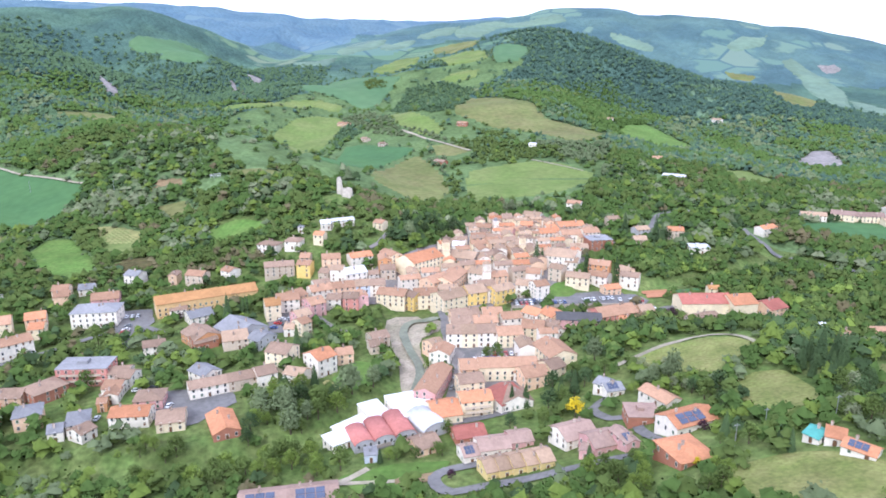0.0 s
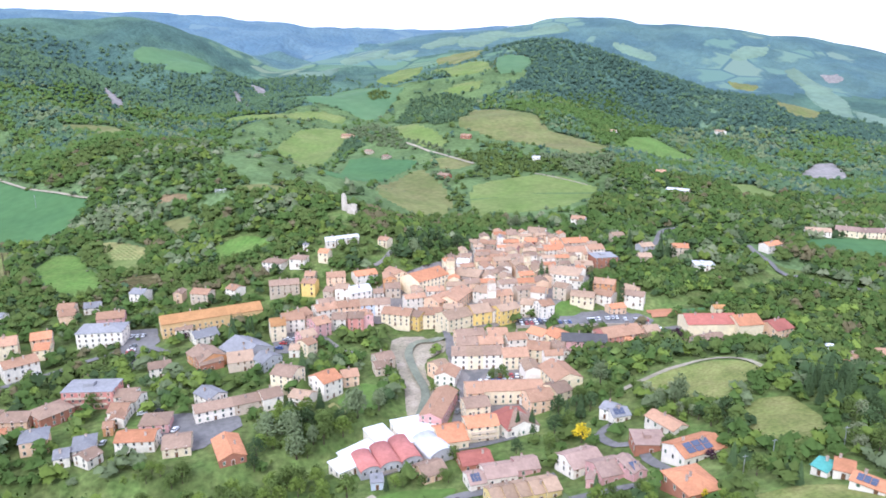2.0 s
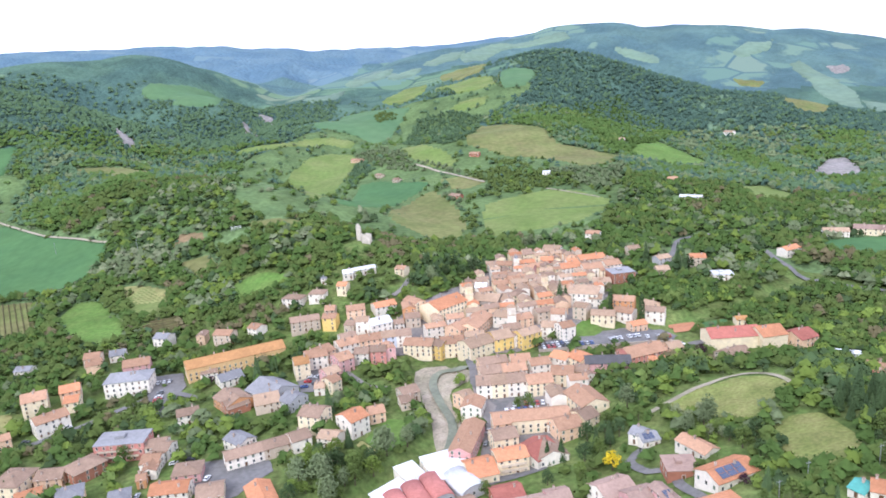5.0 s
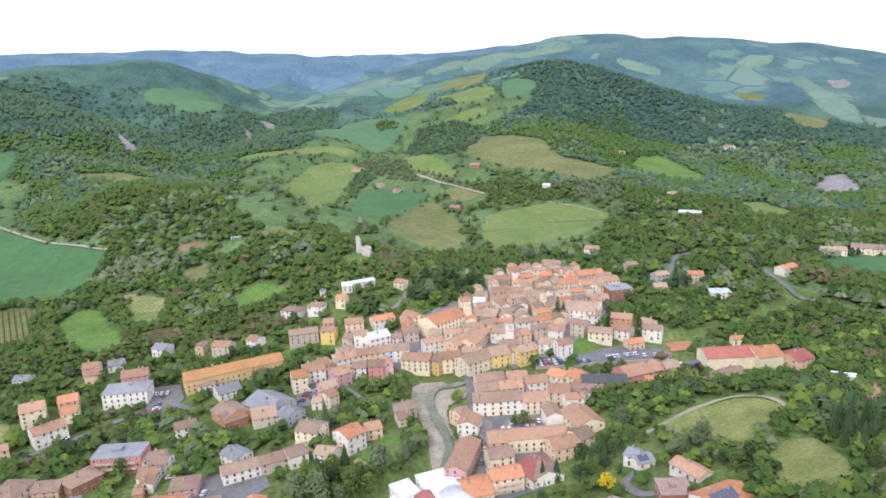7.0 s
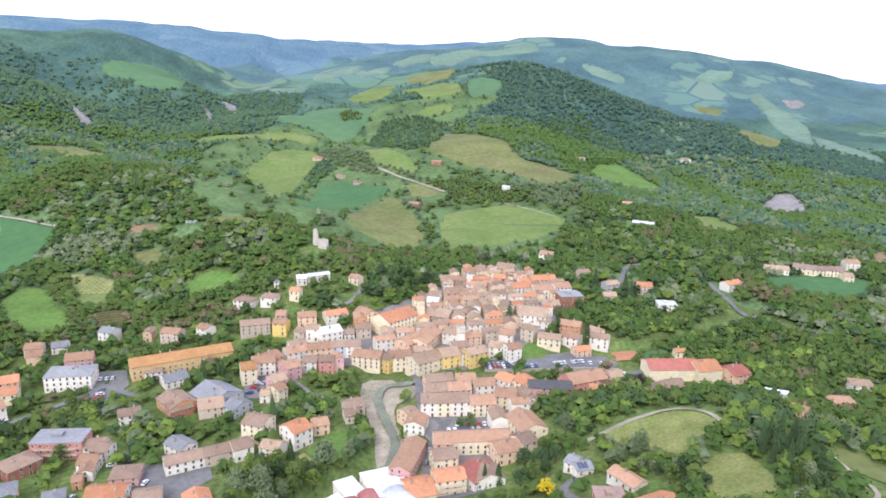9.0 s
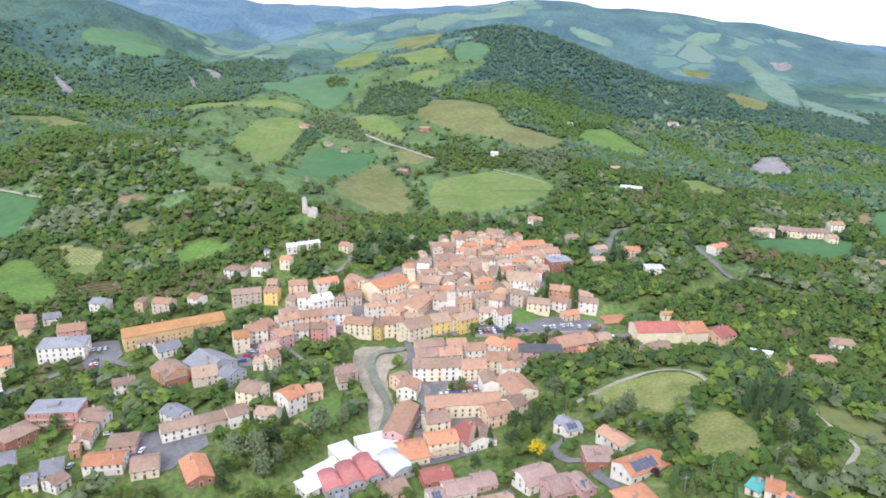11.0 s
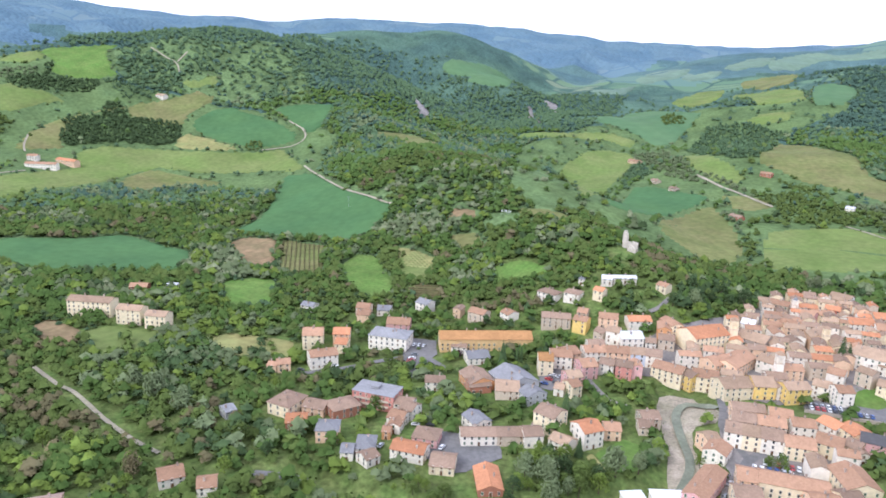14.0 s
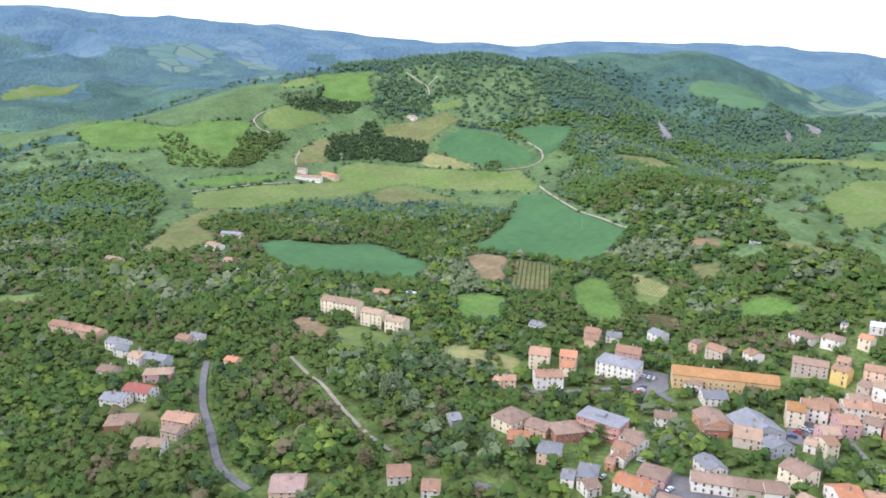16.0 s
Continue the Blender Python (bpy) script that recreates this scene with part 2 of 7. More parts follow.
GROUND = {k: surface("ground_" + k, c, v, sc, 0.95, bump=b, second=s, patch=p, crisp=0.2) for k, c, s, v, sc, b, p in (
    ("meadow", (0.112, 0.162, 0.058), (0.092, 0.140, 0.054), 0.25, 5.0, 0.3, 35.0),
    ("woodfloor", (0.11, 0.165, 0.066), (0.125, 0.18, 0.07), 0.3, 4.0, 0.5, 30.0),
    ("scrub", (0.095, 0.145, 0.038), (0.135, 0.16, 0.052), 0.35, 2.5, 0.4, 9.0),
    ("pasture", (0.13, 0.185, 0.048), (0.165, 0.195, 0.065), 0.14, 6.0, 0.1, 40.0),
    ("wild", (0.155, 0.185, 0.05), (0.21, 0.205, 0.075), 0.22, 1.4, 0.3, 9.0),
    ("crop", (0.066, 0.138, 0.054), (0.08, 0.155, 0.056), 0.10, 8.0, 0.1, 60.0),
    ("vivid", (0.098, 0.178, 0.037), (0.13, 0.19, 0.048), 0.2, 3.0, 0.15, 14.0),
    ("olive", (0.14, 0.165, 0.052), (0.175, 0.165, 0.068), 0.18, 6.0, 0.1, 35.0),
    ("straw", (0.28, 0.25, 0.10), (0.20, 0.22, 0.08), 0.2, 5.0, 0.1, 20.0),
    ("bare", (0.26, 0.18, 0.10), (0.2, 0.16, 0.08), 0.2, 4.0, 0.2, 15.0),
    ("clay", (0.27, 0.24, 0.22), (0.2, 0.19, 0.17), 0.25, 6.0, 1.0, 18.0),
    ("gravel", (0.40, 0.335, 0.255), (0.25, 0.225, 0.15), 0.25, 1.2, 0.1, 9.0),
    ("asphalt", (0.19, 0.18, 0.17), (0.15, 0.145, 0.138), 0.15, 2.0, 0.0, 12.0),
    ("paving", (0.24, 0.215, 0.195), (0.19, 0.175, 0.16), 0.15, 1.5, 0.0, 9.0),
    ("dirt", (0.36, 0.31, 0.24), (0.28, 0.26, 0.17), 0.2, 2.0, 0.1, 8.0),
    ("garden", (0.09, 0.135, 0.04), (0.15, 0.16, 0.06), 0.3, 3.0, 0.2, 12.0),
    ("court", (0.40, 0.17, 0.09), (0.38, 0.2, 0.11), 0.1, 3.0, 0.0, 10.0),
    # crop and pasture for far fields, paled by distance haze in the colour
    ("hazed_crop", (0.088, 0.162, 0.074), (0.102, 0.172, 0.078), 0.08, 20.0, 0.2, 80.0),
    ("hazed_pasture", (0.155, 0.22, 0.15), (0.135, 0.195, 0.145), 0.12, 20.0, 0.3, 80.0))}


def country(name, woods, fields, share, crowns, relief, blotch):
    """Hill country too far off for single trees: closed woods with rounded crowns, and a patchwork of fields with hedges."""
    m = bpy.data.materials.new(name)
    m.use_nodes = True
    n, l = m.node_tree.nodes, m.node_tree.links
    b = n["Principled BSDF"]
    b.inputs["Roughness"].default_value, b.inputs["Specular IOR Level"].default_value = 0.95, 0.03
    where = n.new("ShaderNodeNewGeometry").outputs["Position"]

    def tex(kind, size, detail=3, feature="F1"):
        t = n.new("ShaderNodeTex" + kind)
        t.inputs["Scale"].default_value = 1.0 / size
        if kind == "Noise":
            t.inputs["Detail"].default_value = detail
        else:
            t.voronoi_dimensions, t.feature = "2D", feature
        l.new(where, t.inputs["Vector"])
        return t

    def remap(fac, a, c, low=0.0, high=1.0):
        r = n.new("ShaderNodeMapRange")
        r.inputs["From Min"].default_value, r.inputs["From Max"].default_value = a, c
        r.inputs["To Min"].default_value, r.inputs["To Max"].default_value = low, high
        l.new(fac, r.inputs["Value"])
        return r.outputs["Result"]

    def mix(fac, a, c):
        k = n.new("ShaderNodeMix")
        k.data_type = "RGBA"
        l.new(fac, k.inputs["Factor"])
        for socket, v in (("A", a), ("B", c)):
            if isinstance(v, tuple):
                k.inputs[socket].default_value = (*v, 1)
            else:
                l.new(v, k.inputs[socket])
        return k.outputs["Result"]

    def times(a, c):
        k = n.new("ShaderNodeMath")
        k.operation = "MULTIPLY"
        l.new(a, k.inputs[0]), l.new(c, k.inputs[1])
        return k.outputs["Value"]

    crown = tex("Voronoi", crowns)
    split = n.new("ShaderNodeSeparateColor")
    l.new(crown.outputs["Color"], split.inputs["Color"])
    tone = times(remap(split.outputs["Red"], 0, 1, 1 - blotch * 0.7, 1 + blotch * 0.7), remap(tex("Noise", crowns * 9, 4).outputs["Fac"], 0.3, 0.7, 1 - blotch, 1 + blotch))
    wood = n.new("ShaderNodeVectorMath")
    wood.operation = "SCALE"
    l.new(mix(remap(tex("Noise", 170, 4).outputs["Fac"], 0.42, 0.58), *woods), wood.inputs[0]), l.new(tone, wood.inputs["Scale"])
    plot = tex("Voronoi", 120)
    pick = n.new("ShaderNodeSeparateColor")
    l.new(plot.outputs["Color"], pick.inputs["Color"])
    grass = mix(remap(pick.outputs["Red"], 0.3, 0.7), fields[0], fields[1])
    grass = mix(remap(pick.outputs["Green"], 0.68, 0.72), grass, fields[2])
    hedge = remap(tex("Voronoi", 120, feature="DISTANCE_TO_EDGE").outputs["Distance"], 0.03, 0.05)
    land = mix(hedge, woods[0], grass)
    open_land = remap(tex("Noise", 330, 5).outputs["Fac"], share, share + 0.02)
    l.new(mix(open_land, wood.outputs["Vector"], land), b.inputs["Base Color"])
    closed = remap(tex("Noise", 330, 5).outputs["Fac"], share, share + 0.02, 1.0, 0.1)
    k = n.new("ShaderNodeBump")
    k.inputs["Strength"].default_value, k.inputs["Distance"].default_value = 0.7, relief
    l.new(times(remap(crown.outputs["Distance"], 0.0, 0.9, 1.0, 0.0), closed), k.inputs["Height"])
    l.new(k.outputs["Normal"], b.inputs["Normal"])
    return m


# distance haze is painted into these colours: each farther set is bluer and paler
FAR_LAND = [country("hazed_wooded_hills", ((0.066, 0.114, 0.092), (0.090, 0.150, 0.104)), ((0.145, 0.215, 0.125), (0.12, 0.195, 0.12), (0.17, 0.215, 0.14)), 0.58, 8.0, 3.0, 0.16),
            country("hazed_hills", ((0.080, 0.135, 0.140), (0.102, 0.165, 0.152)), ((0.145, 0.215, 0.165), (0.125, 0.20, 0.16), (0.16, 0.22, 0.17)), 0.56, 12.0, 5.0, 0.12),
            country("hazed_ranges", ((0.104, 0.168, 0.215), (0.126, 0.192, 0.228)), ((0.145, 0.212, 0.235), (0.135, 0.202, 0.23), (0.155, 0.215, 0.235)), 0.57, 22.0, 8.0, 0.07)]
M_WATER = surface("river_water", (0.20, 0.205, 0.14), 0.2, 2.0, 0.4, spec=0.2, second=(0.13, 0.145, 0.09), patch=12.0)

# ---- helpers for meshes ----
def mesh_from(name, verts, faces, mats, slots=None, smooth=False):
    me = bpy.data.meshes.new(name)
    me.from_pydata(verts, [], faces)
    for m in mats if isinstance(mats, (list, tuple)) else [mats]:
        me.materials.append(m)
    if slots is not None:
        me.polygons.foreach_set("material_index", np.asarray(slots, np.int32))
    if smooth:
        me.polygons.foreach_set("use_smooth", np.ones(len(me.polygons), bool))
    me.update()
    return me


def put(name, me, parent=None, m=None, label=""):
    ob = new(name, me)
    if parent is not None:
        ob.parent = parent
    if m is not None:
        ob.matrix_basis = m
    return tagged(ob, label)


BOX_FACES = [(0, 3, 2, 1), (4, 5, 6, 7), (0, 1, 5, 4), (1, 2, 6, 5), (2, 3, 7, 6), (3, 0, 4, 7)]


class Build:
    """Collects boxes and other pieces into one mesh."""

    def __init__(self):
        self.v, self.f, self.s = [], [], []

    def add(self, verts, faces, slot=0):
        k = len(self.v)
        self.v += [tuple(p) for p in verts]
        self.f += [tuple(i + k for i in f) for f in faces]
        self.s += [slot] * len(faces)

    def box(self, x0, y0, z0, x1, y1, z1, slot=0):
        self.add([(x0, y0, z0), (x1, y0, z0), (x1, y1, z0), (x0, y1, z0), (x0, y0, z1), (x1, y0, z1), (x1, y1, z1), (x0, y1, z1)], BOX_FACES, slot)

    def tube(self, p, q, r0, r1, n=6, slot=0):
        p, q = Vector(p), Vector(q)
        t = (q - p).to_track_quat("Z", "Y").to_matrix()
        ring = [t @ Vector((math.cos(2 * math.pi * i / n), math.sin(2 * math.pi * i / n), 0)) for i in range(n)]
        self.add([p + r0 * d for d in ring] + [q + r1 * d for d in ring], [(i, (i + 1) % n, n + (i + 1) % n, n + i) for i in range(n)] + [tuple(range(2 * n - 1, n - 1, -1))[::-1]], slot)

    def mesh(self, name, mats, smooth=False):
        return mesh_from(name, self.v, self.f, mats, self.s, smooth)


def inside(x, y, poly):
    x, y = np.asarray(x, float), np.asarray(y, float)
    hit = np.zeros(np.shape(x), bool)
    for (ax, ay), (bx, by) in zip(poly, list(poly[1:]) + [poly[0]]):
        if ay != by:
            hit ^= ((ay > y) != (by > y)) & (x < (bx - ax) * (y - ay) / (by - ay) + ax)
    return hit


# ---- ground: one sheet out to the horizon ----
def build_ground():
    ring = [0.0] + list(np.geomspace(25, 4930, 440))
    turn = np.concatenate([np.arange(-50, 84, 0.36), np.arange(84, 310, 4.0)])
    a, r = np.meshgrid(np.radians(turn), ring[1:])
    x, y = -np.sin(a) * r, np.cos(a) * r
    z = height(x, y)
    verts = np.column_stack([x.ravel(), y.ravel(), z.ravel()])
    nr, na = x.shape
    i, j = np.meshgrid(np.arange(nr - 1), np.arange(na), indexing="ij")
    k = (j + 1) % na
    quads = np.stack([i * na + j, (i + 1) * na + j, (i + 1) * na + k, i * na + k], -1).reshape(-1, 4)
    quads = quads[:, ::-1]
    mid = verts[quads].mean(1)
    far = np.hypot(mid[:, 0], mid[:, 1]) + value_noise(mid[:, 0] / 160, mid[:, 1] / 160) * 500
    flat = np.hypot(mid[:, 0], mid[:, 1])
    # the haze deepens by steps: farther faces take the more hazed colours
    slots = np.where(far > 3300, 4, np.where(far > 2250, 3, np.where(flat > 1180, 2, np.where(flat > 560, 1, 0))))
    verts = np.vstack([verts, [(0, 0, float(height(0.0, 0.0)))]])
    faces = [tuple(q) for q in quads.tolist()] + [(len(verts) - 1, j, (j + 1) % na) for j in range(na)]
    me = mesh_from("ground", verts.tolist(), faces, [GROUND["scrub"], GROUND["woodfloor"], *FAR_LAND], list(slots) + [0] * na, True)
    return tagged(put("ground", me), "hilly green valley ground with scrub and far ridges", "ground", kind="structure")


build_ground()
FIELDS, OPEN, CLEAR = [], [], []


def drape(poly, lift, step):
    """A sheet over the land inside a polygon."""
    from mathutils.geometry import delaunay_2d_cdt
    edge = []
    for (ax, ay), (bx, by) in zip(poly, list(poly[1:]) + [poly[0]]):
        length = math.hypot(bx - ax, by - ay)
        count = max(1, int(length / step))
        for i in range(count):
            f = i / count
            px, py = ax + (bx - ax) * f, ay + (by - ay) * f
            if i:
                w = min(length * 0.05, step * 0.5)
                px += float(value_noise(px / step / 1.7, py / step / 1.7)) * w * 1.6
                py += float(value_noise(px / step / 1.7 + 40, py / step / 1.7)) * w * 1.6
            edge.append((px, py))
    e = np.array(edge)
    gx, gy = np.meshgrid(np.arange(e[:, 0].min(), e[:, 0].max(), step), np.arange(e[:, 1].min(), e[:, 1].max(), step))
    gx, gy = gx.ravel(), gy.ravel()
    keep = inside(gx, gy, edge)
    pts = [Vector(p) for p in edge] + [Vector(p) for p in zip(gx[keep], gy[keep])]
    n = len(edge)
    v, _, f, _, _, _ = delaunay_2d_cdt(pts, [(i, (i + 1) % n) for i in range(n)], [list(range(n))], 1, 1e-4)
    xs, ys = np.array([p[0] for p in v]), np.array([p[1] for p in v])
    z = height(xs, ys) + lift
    if lift > 0.6:
        z[:n] -= lift * 1.6
    verts = list(zip(xs.tolist(), ys.tolist(), z.tolist()))
    faces = []
    for t in f:
        (ax, ay), (bx, by), (cx, cy) = v[t[0]], v[t[1]], v[t[2]]
        faces.append(tuple(t) if (bx - ax) * (cy - ay) - (by - ay) * (cx - ax) > 0 else tuple(t)[::-1])
    return verts, faces


LIFT = [0.35]


def field(cover, label, *poly, name="field", clear=True, lift=0.0, edge=True, thin=0.025):
    poly = [tuple(p) for p in poly]
    if cover not in ("asphalt", "paving", "court", "gravel"):
        for cut in (0.9, 0.86):
            poly = [(a[0] * u + b[0] * (1 - u), a[1] * u + b[1] * (1 - u)) for a, b in zip(poly, poly[1:] + poly[:1]) for u in (cut, 1 - cut)]
    c = np.mean(poly, 0)
    r = math.hypot(*c)
    LIFT[0] += 0.004
    rise = (0.12 + r * 0.0006) if not edge else (0.6 * LIFT[0] - 0.08 + max(0, r - 330) * 0.0016)
    verts, faces = drape([tuple(p) for p in poly], rise + lift, max(2.5, r / 150))
    me = mesh_from(name, verts, faces, GROUND[cover], smooth=True)
    if clear and edge:
        FIELDS.append([tuple(p) for p in poly])
    if not edge:
        OPEN.append(([tuple(p) for p in poly], thin))
    return tagged(put(name, me), label, name.replace("_", " "), kind="structure")


def strip(name, cover, label, width, *pts, lift=None, level=None, mat=None):
    """A road, path or stream along a line on the land."""
    line = [Vector(p) for p in pts]
    dense = []
    for i in range(len(line) - 1):
        p0, p1, p2, p3 = line[max(i - 1, 0)], line[i], line[i + 1], line[min(i + 2, len(line) - 1)]
        n = max(2, int((p2 - p1).length / 4))
        for k in range(n):
            t = k / n
            dense.append(0.5 * (2 * p1 + (p2 - p0) * t + (2 * p0 - 5 * p1 + 4 * p2 - p3) * t * t + (3 * p1 - p0 - 3 * p2 + p3) * t ** 3))
    dense.append(line[-1])
    verts, faces, cols = [], [], 5
    if lift is None:
        lift = 0.22 + 0.0016 * max(0, math.hypot(*pts[0]) - 300)
    LIFT[0] += 0.004
    for i, p in enumerate(dense):
        d = (dense[min(i + 1, len(dense) - 1)] - dense[max(i - 1, 0)]).normalized()
        nrm = Vector((-d.y, d.x))
        wide = width * (1 + 0.12 * float(value_noise(p.x / 9, p.y / 9)))
        for c in range(cols):
            q = p + nrm * wide * (c / (cols - 1) - 0.5)
            verts.append((q.x, q.y, (float(height(q.x, q.y)) + lift + LIFT[0] * 0.3) if level is None else level))
        if i:
            for c in range(cols - 1):
                a = (i - 1) * cols + c
                faces.append((a + 1, a, a + cols, a + cols + 1))
    CLEAR.append(([tuple(p) for p in pts], width / 2 + 2.5))
    me = mesh_from(name, verts, faces, mat or GROUND[cover], smooth=True)
    return tagged(put(name, me), label, name.replace("_", " "), kind="structure")


# ---- fields, yards and clearings ----
field("meadow", "mixed pasture and scrub of the open farm hill", (-1188, 379), (-1793, 582), (-1503, 615), (-1238, 625), (-1192, 767), (-1102, 905), (-1005, 974), (-923, 887), (-844, 924), (-710, 955), (-557, 910), (-520, 877), (-475, 736), (-503, 707), (-681, 690), (-716, 513), (-707, 397), (-685, 335), (-810, 436), (-1134, 461), name='meadow', edge=False)
field("woodfloor", "scrubby hilltop slope with thin trees", (-1015, 962), (-966, 1073), (-878, 1120), (-824, 1193), (-738, 1135), (-565, 927), (-715, 961), (-846, 927), (-924, 893), name='scrub_slope', edge=False, thin=0.6)
OPEN.append(([(-330, 1290), (-250, 1480), (-260, 1900), (-100, 2480), (90, 2640), (150, 1990), (150, 1750), (172, 1440), (60, 1430), (-80, 1480), (-200, 1360)], 0.12))
field("meadow", "mixed pasture and scrub of the spur above the town", (-202, 654), (-317, 1082), (-266, 1240), (-203, 1351), (-81, 1478), (11, 1424), (111, 1423), (172, 1429), (155, 1333), (55, 1227), (70, 1161), (142, 1056), (158, 978), (219, 891), (161, 690), (112, 613), (66, 607), (13, 637), (-53, 623), (-121, 621), (-148, 613), (-187, 631), name='meadow', edge=False, thin=0.09)
field("olive", "garden meadow", (-364, 156), (-351, 173), (-331, 165), (-327, 148))
field("pasture", "light green hillside meadow above the town", (30, 755), (60, 772), (100, 777), (132, 763), (167, 728), (156, 701), (125, 656), (105, 644), (81, 638), (55, 635), (34, 631), (25, 666))
field("crop", "dark green crop field on the slope", (-120, 697), (-125, 951), (-96, 953), (-60, 919), (-24, 888), (-36, 839), (-74, 761), (-92, 709))
field("olive", "olive and brown grazed meadow", (-72, 747), (-35, 829), (-20, 846), (-2, 786), (10, 738), (15, 689), (9, 643), (-17, 636), (-39, 660), (-62, 685))
field("olive", "yellowish green hillside field", (18, 1019), (54, 1214), (96, 1153), (141, 1079), (154, 999), (184, 989), (234, 966), (201, 887), (158, 842), (140, 904), (115, 934), (80, 951), (52, 991))
field("pasture", "rounded pale meadow on a knoll", (-241, 1036), (-222, 1130), (-193, 1169), (-155, 1157), (-136, 1109), (-142, 1054), (-150, 938), (-126, 716), (-137, 686), (-166, 748))
field("pasture", "pale green hillside field", (-80, 1112), (-64, 1134), (-26, 1045), (2, 997), (13, 961), (-2, 933), (-24, 952), (-57, 1014))
field("olive", "small vineyard slope", (-19, 892), (5, 900), (40, 881), (42, 845), (18, 822), (-2, 835))
field("hazed_crop", "green crop field on the hill shoulder", (-259, 1362), (-234, 1434), (-214, 1615), (-155, 1529), (-92, 1450), (-66, 1428), (-72, 1388), (-85, 1331), (-99, 1249), (-127, 1233), (-160, 1273), (-197, 1290), (-236, 1317))
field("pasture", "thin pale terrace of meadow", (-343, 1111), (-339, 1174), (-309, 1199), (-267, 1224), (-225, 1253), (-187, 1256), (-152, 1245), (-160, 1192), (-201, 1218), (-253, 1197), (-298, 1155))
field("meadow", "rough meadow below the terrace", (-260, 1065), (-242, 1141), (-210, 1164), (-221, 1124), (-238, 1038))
field("hazed_crop", "blue-green crop field below the dark wood", (102, 1394), (116, 1532), (150, 1540), (188, 1516), (183, 1430), (154, 1365), (112, 1358))
field("pasture", "pale strip of meadow on the ridge", (-30, 1800), (36, 1679), (101, 1514), (101, 1403), (62, 1403), (9, 1432))
field("pasture", "pale meadow on the open ridge", (-4, 1329), (29, 1361), (81, 1349), (73, 1302), (28, 1299))
field("vivid", "bright green field below the dark wood", (256, 1047), (315, 1124), (340, 1060), (352, 973), (322, 929), (280, 912), (251, 945))
field("pasture", "pale meadow between woods", (318, 792), (355, 797), (362, 743), (335, 710), (307, 725))
field("crop", "blue-green crop field in the valley", (293, 567), (341, 575), (375, 577), (397, 573), (359, 515), (339, 519), (311, 521), (288, 535))
field("hazed_crop", "blue-green clearing on the far wooded hill", (-706, 1707), (-692, 1758), (-659, 1850), (-618, 1888), (-563, 1910), (-503, 1640), (-559, 1622), (-608, 1623), (-609, 1664), (-658, 1661), (-691, 1678))
field("olive", "clearing on the wooded shoulder", (-486, 907), (-462, 915), (-423, 953), (-372, 907), (-350, 815), (-434, 883))
field("hazed_pasture", "pale meadow under the far skyline", (52, 2468), (155, 2631), (304, 2726), (448, 2728), (458, 2602), (368, 2594), (251, 2600), (163, 2454), (64, 2222))
field("hazed_pasture", "pale field on the far eastern hills", (560, 2480), (636, 2481), (701, 2370), (680, 2325), (600, 2402))
field("hazed_pasture", "pale field on the far eastern hills", (914, 2359), (1002, 2449), (1101, 2458), (1048, 2371), (933, 2312))
field("hazed_pasture", "pale long field on the far eastern hills", (1052, 2259), (1099, 2272), (1099, 2133), (1079, 1907), (955, 1656), (958, 1760), (996, 1982))
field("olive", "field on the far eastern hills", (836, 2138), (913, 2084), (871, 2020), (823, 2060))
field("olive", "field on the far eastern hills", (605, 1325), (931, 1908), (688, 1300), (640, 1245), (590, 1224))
field("hazed_pasture", "pale field on the far eastern hills", (1049, 1851), (1036, 1666), (985, 1445), (925, 1354), (945, 1516), (961, 1656))
field("hazed_pasture", "bright field at the head of the side valley", (-379, 1932), (-313, 1933), (-266, 2032), (-272, 1905), (-337, 1822))
field("hazed_pasture", "pale fields along the far valley", (-297, 2147), (-227, 2265), (-146, 2341), (-168, 2169), (-252, 2043))
field("clay", "grey clay landslip scar", (-544, 1179), (-527, 1172), (-487, 1138), (-491, 1119), (-502, 1113))
field("clay", "grey clay landslip scar", (-444, 1573), (-416, 1534), (-314, 1229), (-345, 1283))
field("clay", "grey clay landslip scar", (-428, 1646), (-387, 1640), (-358, 1533), (-394, 1580))
field("clay", "grey clay landslip scar", (-412, 1167), (-364, 1098), (-372, 1092))
field("clay", "bare grey scree bank", (446, 885), (507, 971), (537, 969), (508, 869), (466, 848))
field("clay", "bare grey scree on the far slope", (1128, 2194), (1188, 2147), (1154, 2109), (1118, 2121))
field("crop", "large blue-green crop field on the slope", (-458, 559), (-458, 612), (-485, 675), (-530, 761), (-492, 768), (-414, 702), (-360, 668), (-320, 647), (-315, 621), (-314, 584), (-329, 561), (-367, 563), (-418, 561))
field("crop", "dark blue-green crop field above the valley", (-608, 413), (-606, 438), (-578, 458), (-552, 475), (-536, 502), (-516, 504), (-478, 494), (-441, 491), (-419, 465), (-417, 435), (-456, 412), (-489, 385), (-554, 388))
field("pasture", "broad pale green meadow beside the farm", (-752, 429), (-807, 463), (-801, 496), (-797, 562), (-789, 607), (-774, 658), (-822, 706), (-806, 746), (-726, 795), (-660, 813), (-618, 836), (-594, 858), (-514, 792), (-518, 772), (-573, 775), (-613, 754), (-654, 736), (-700, 732), (-706, 688), (-708, 642), (-720, 577), (-716, 502), (-738, 454))
field("vivid", "bright green field by the farm lane", (-841, 453), (-843, 494), (-837, 566), (-832, 633), (-811, 602), (-804, 552), (-806, 494))
field("vivid", "bright green rolling field", (-1151, 468), (-1154, 533), (-1089, 576), (-1072, 635), (-998, 690), (-964, 655), (-932, 663), (-917, 621), (-864, 532), (-922, 500), (-980, 524), (-986, 476), (-1037, 451))
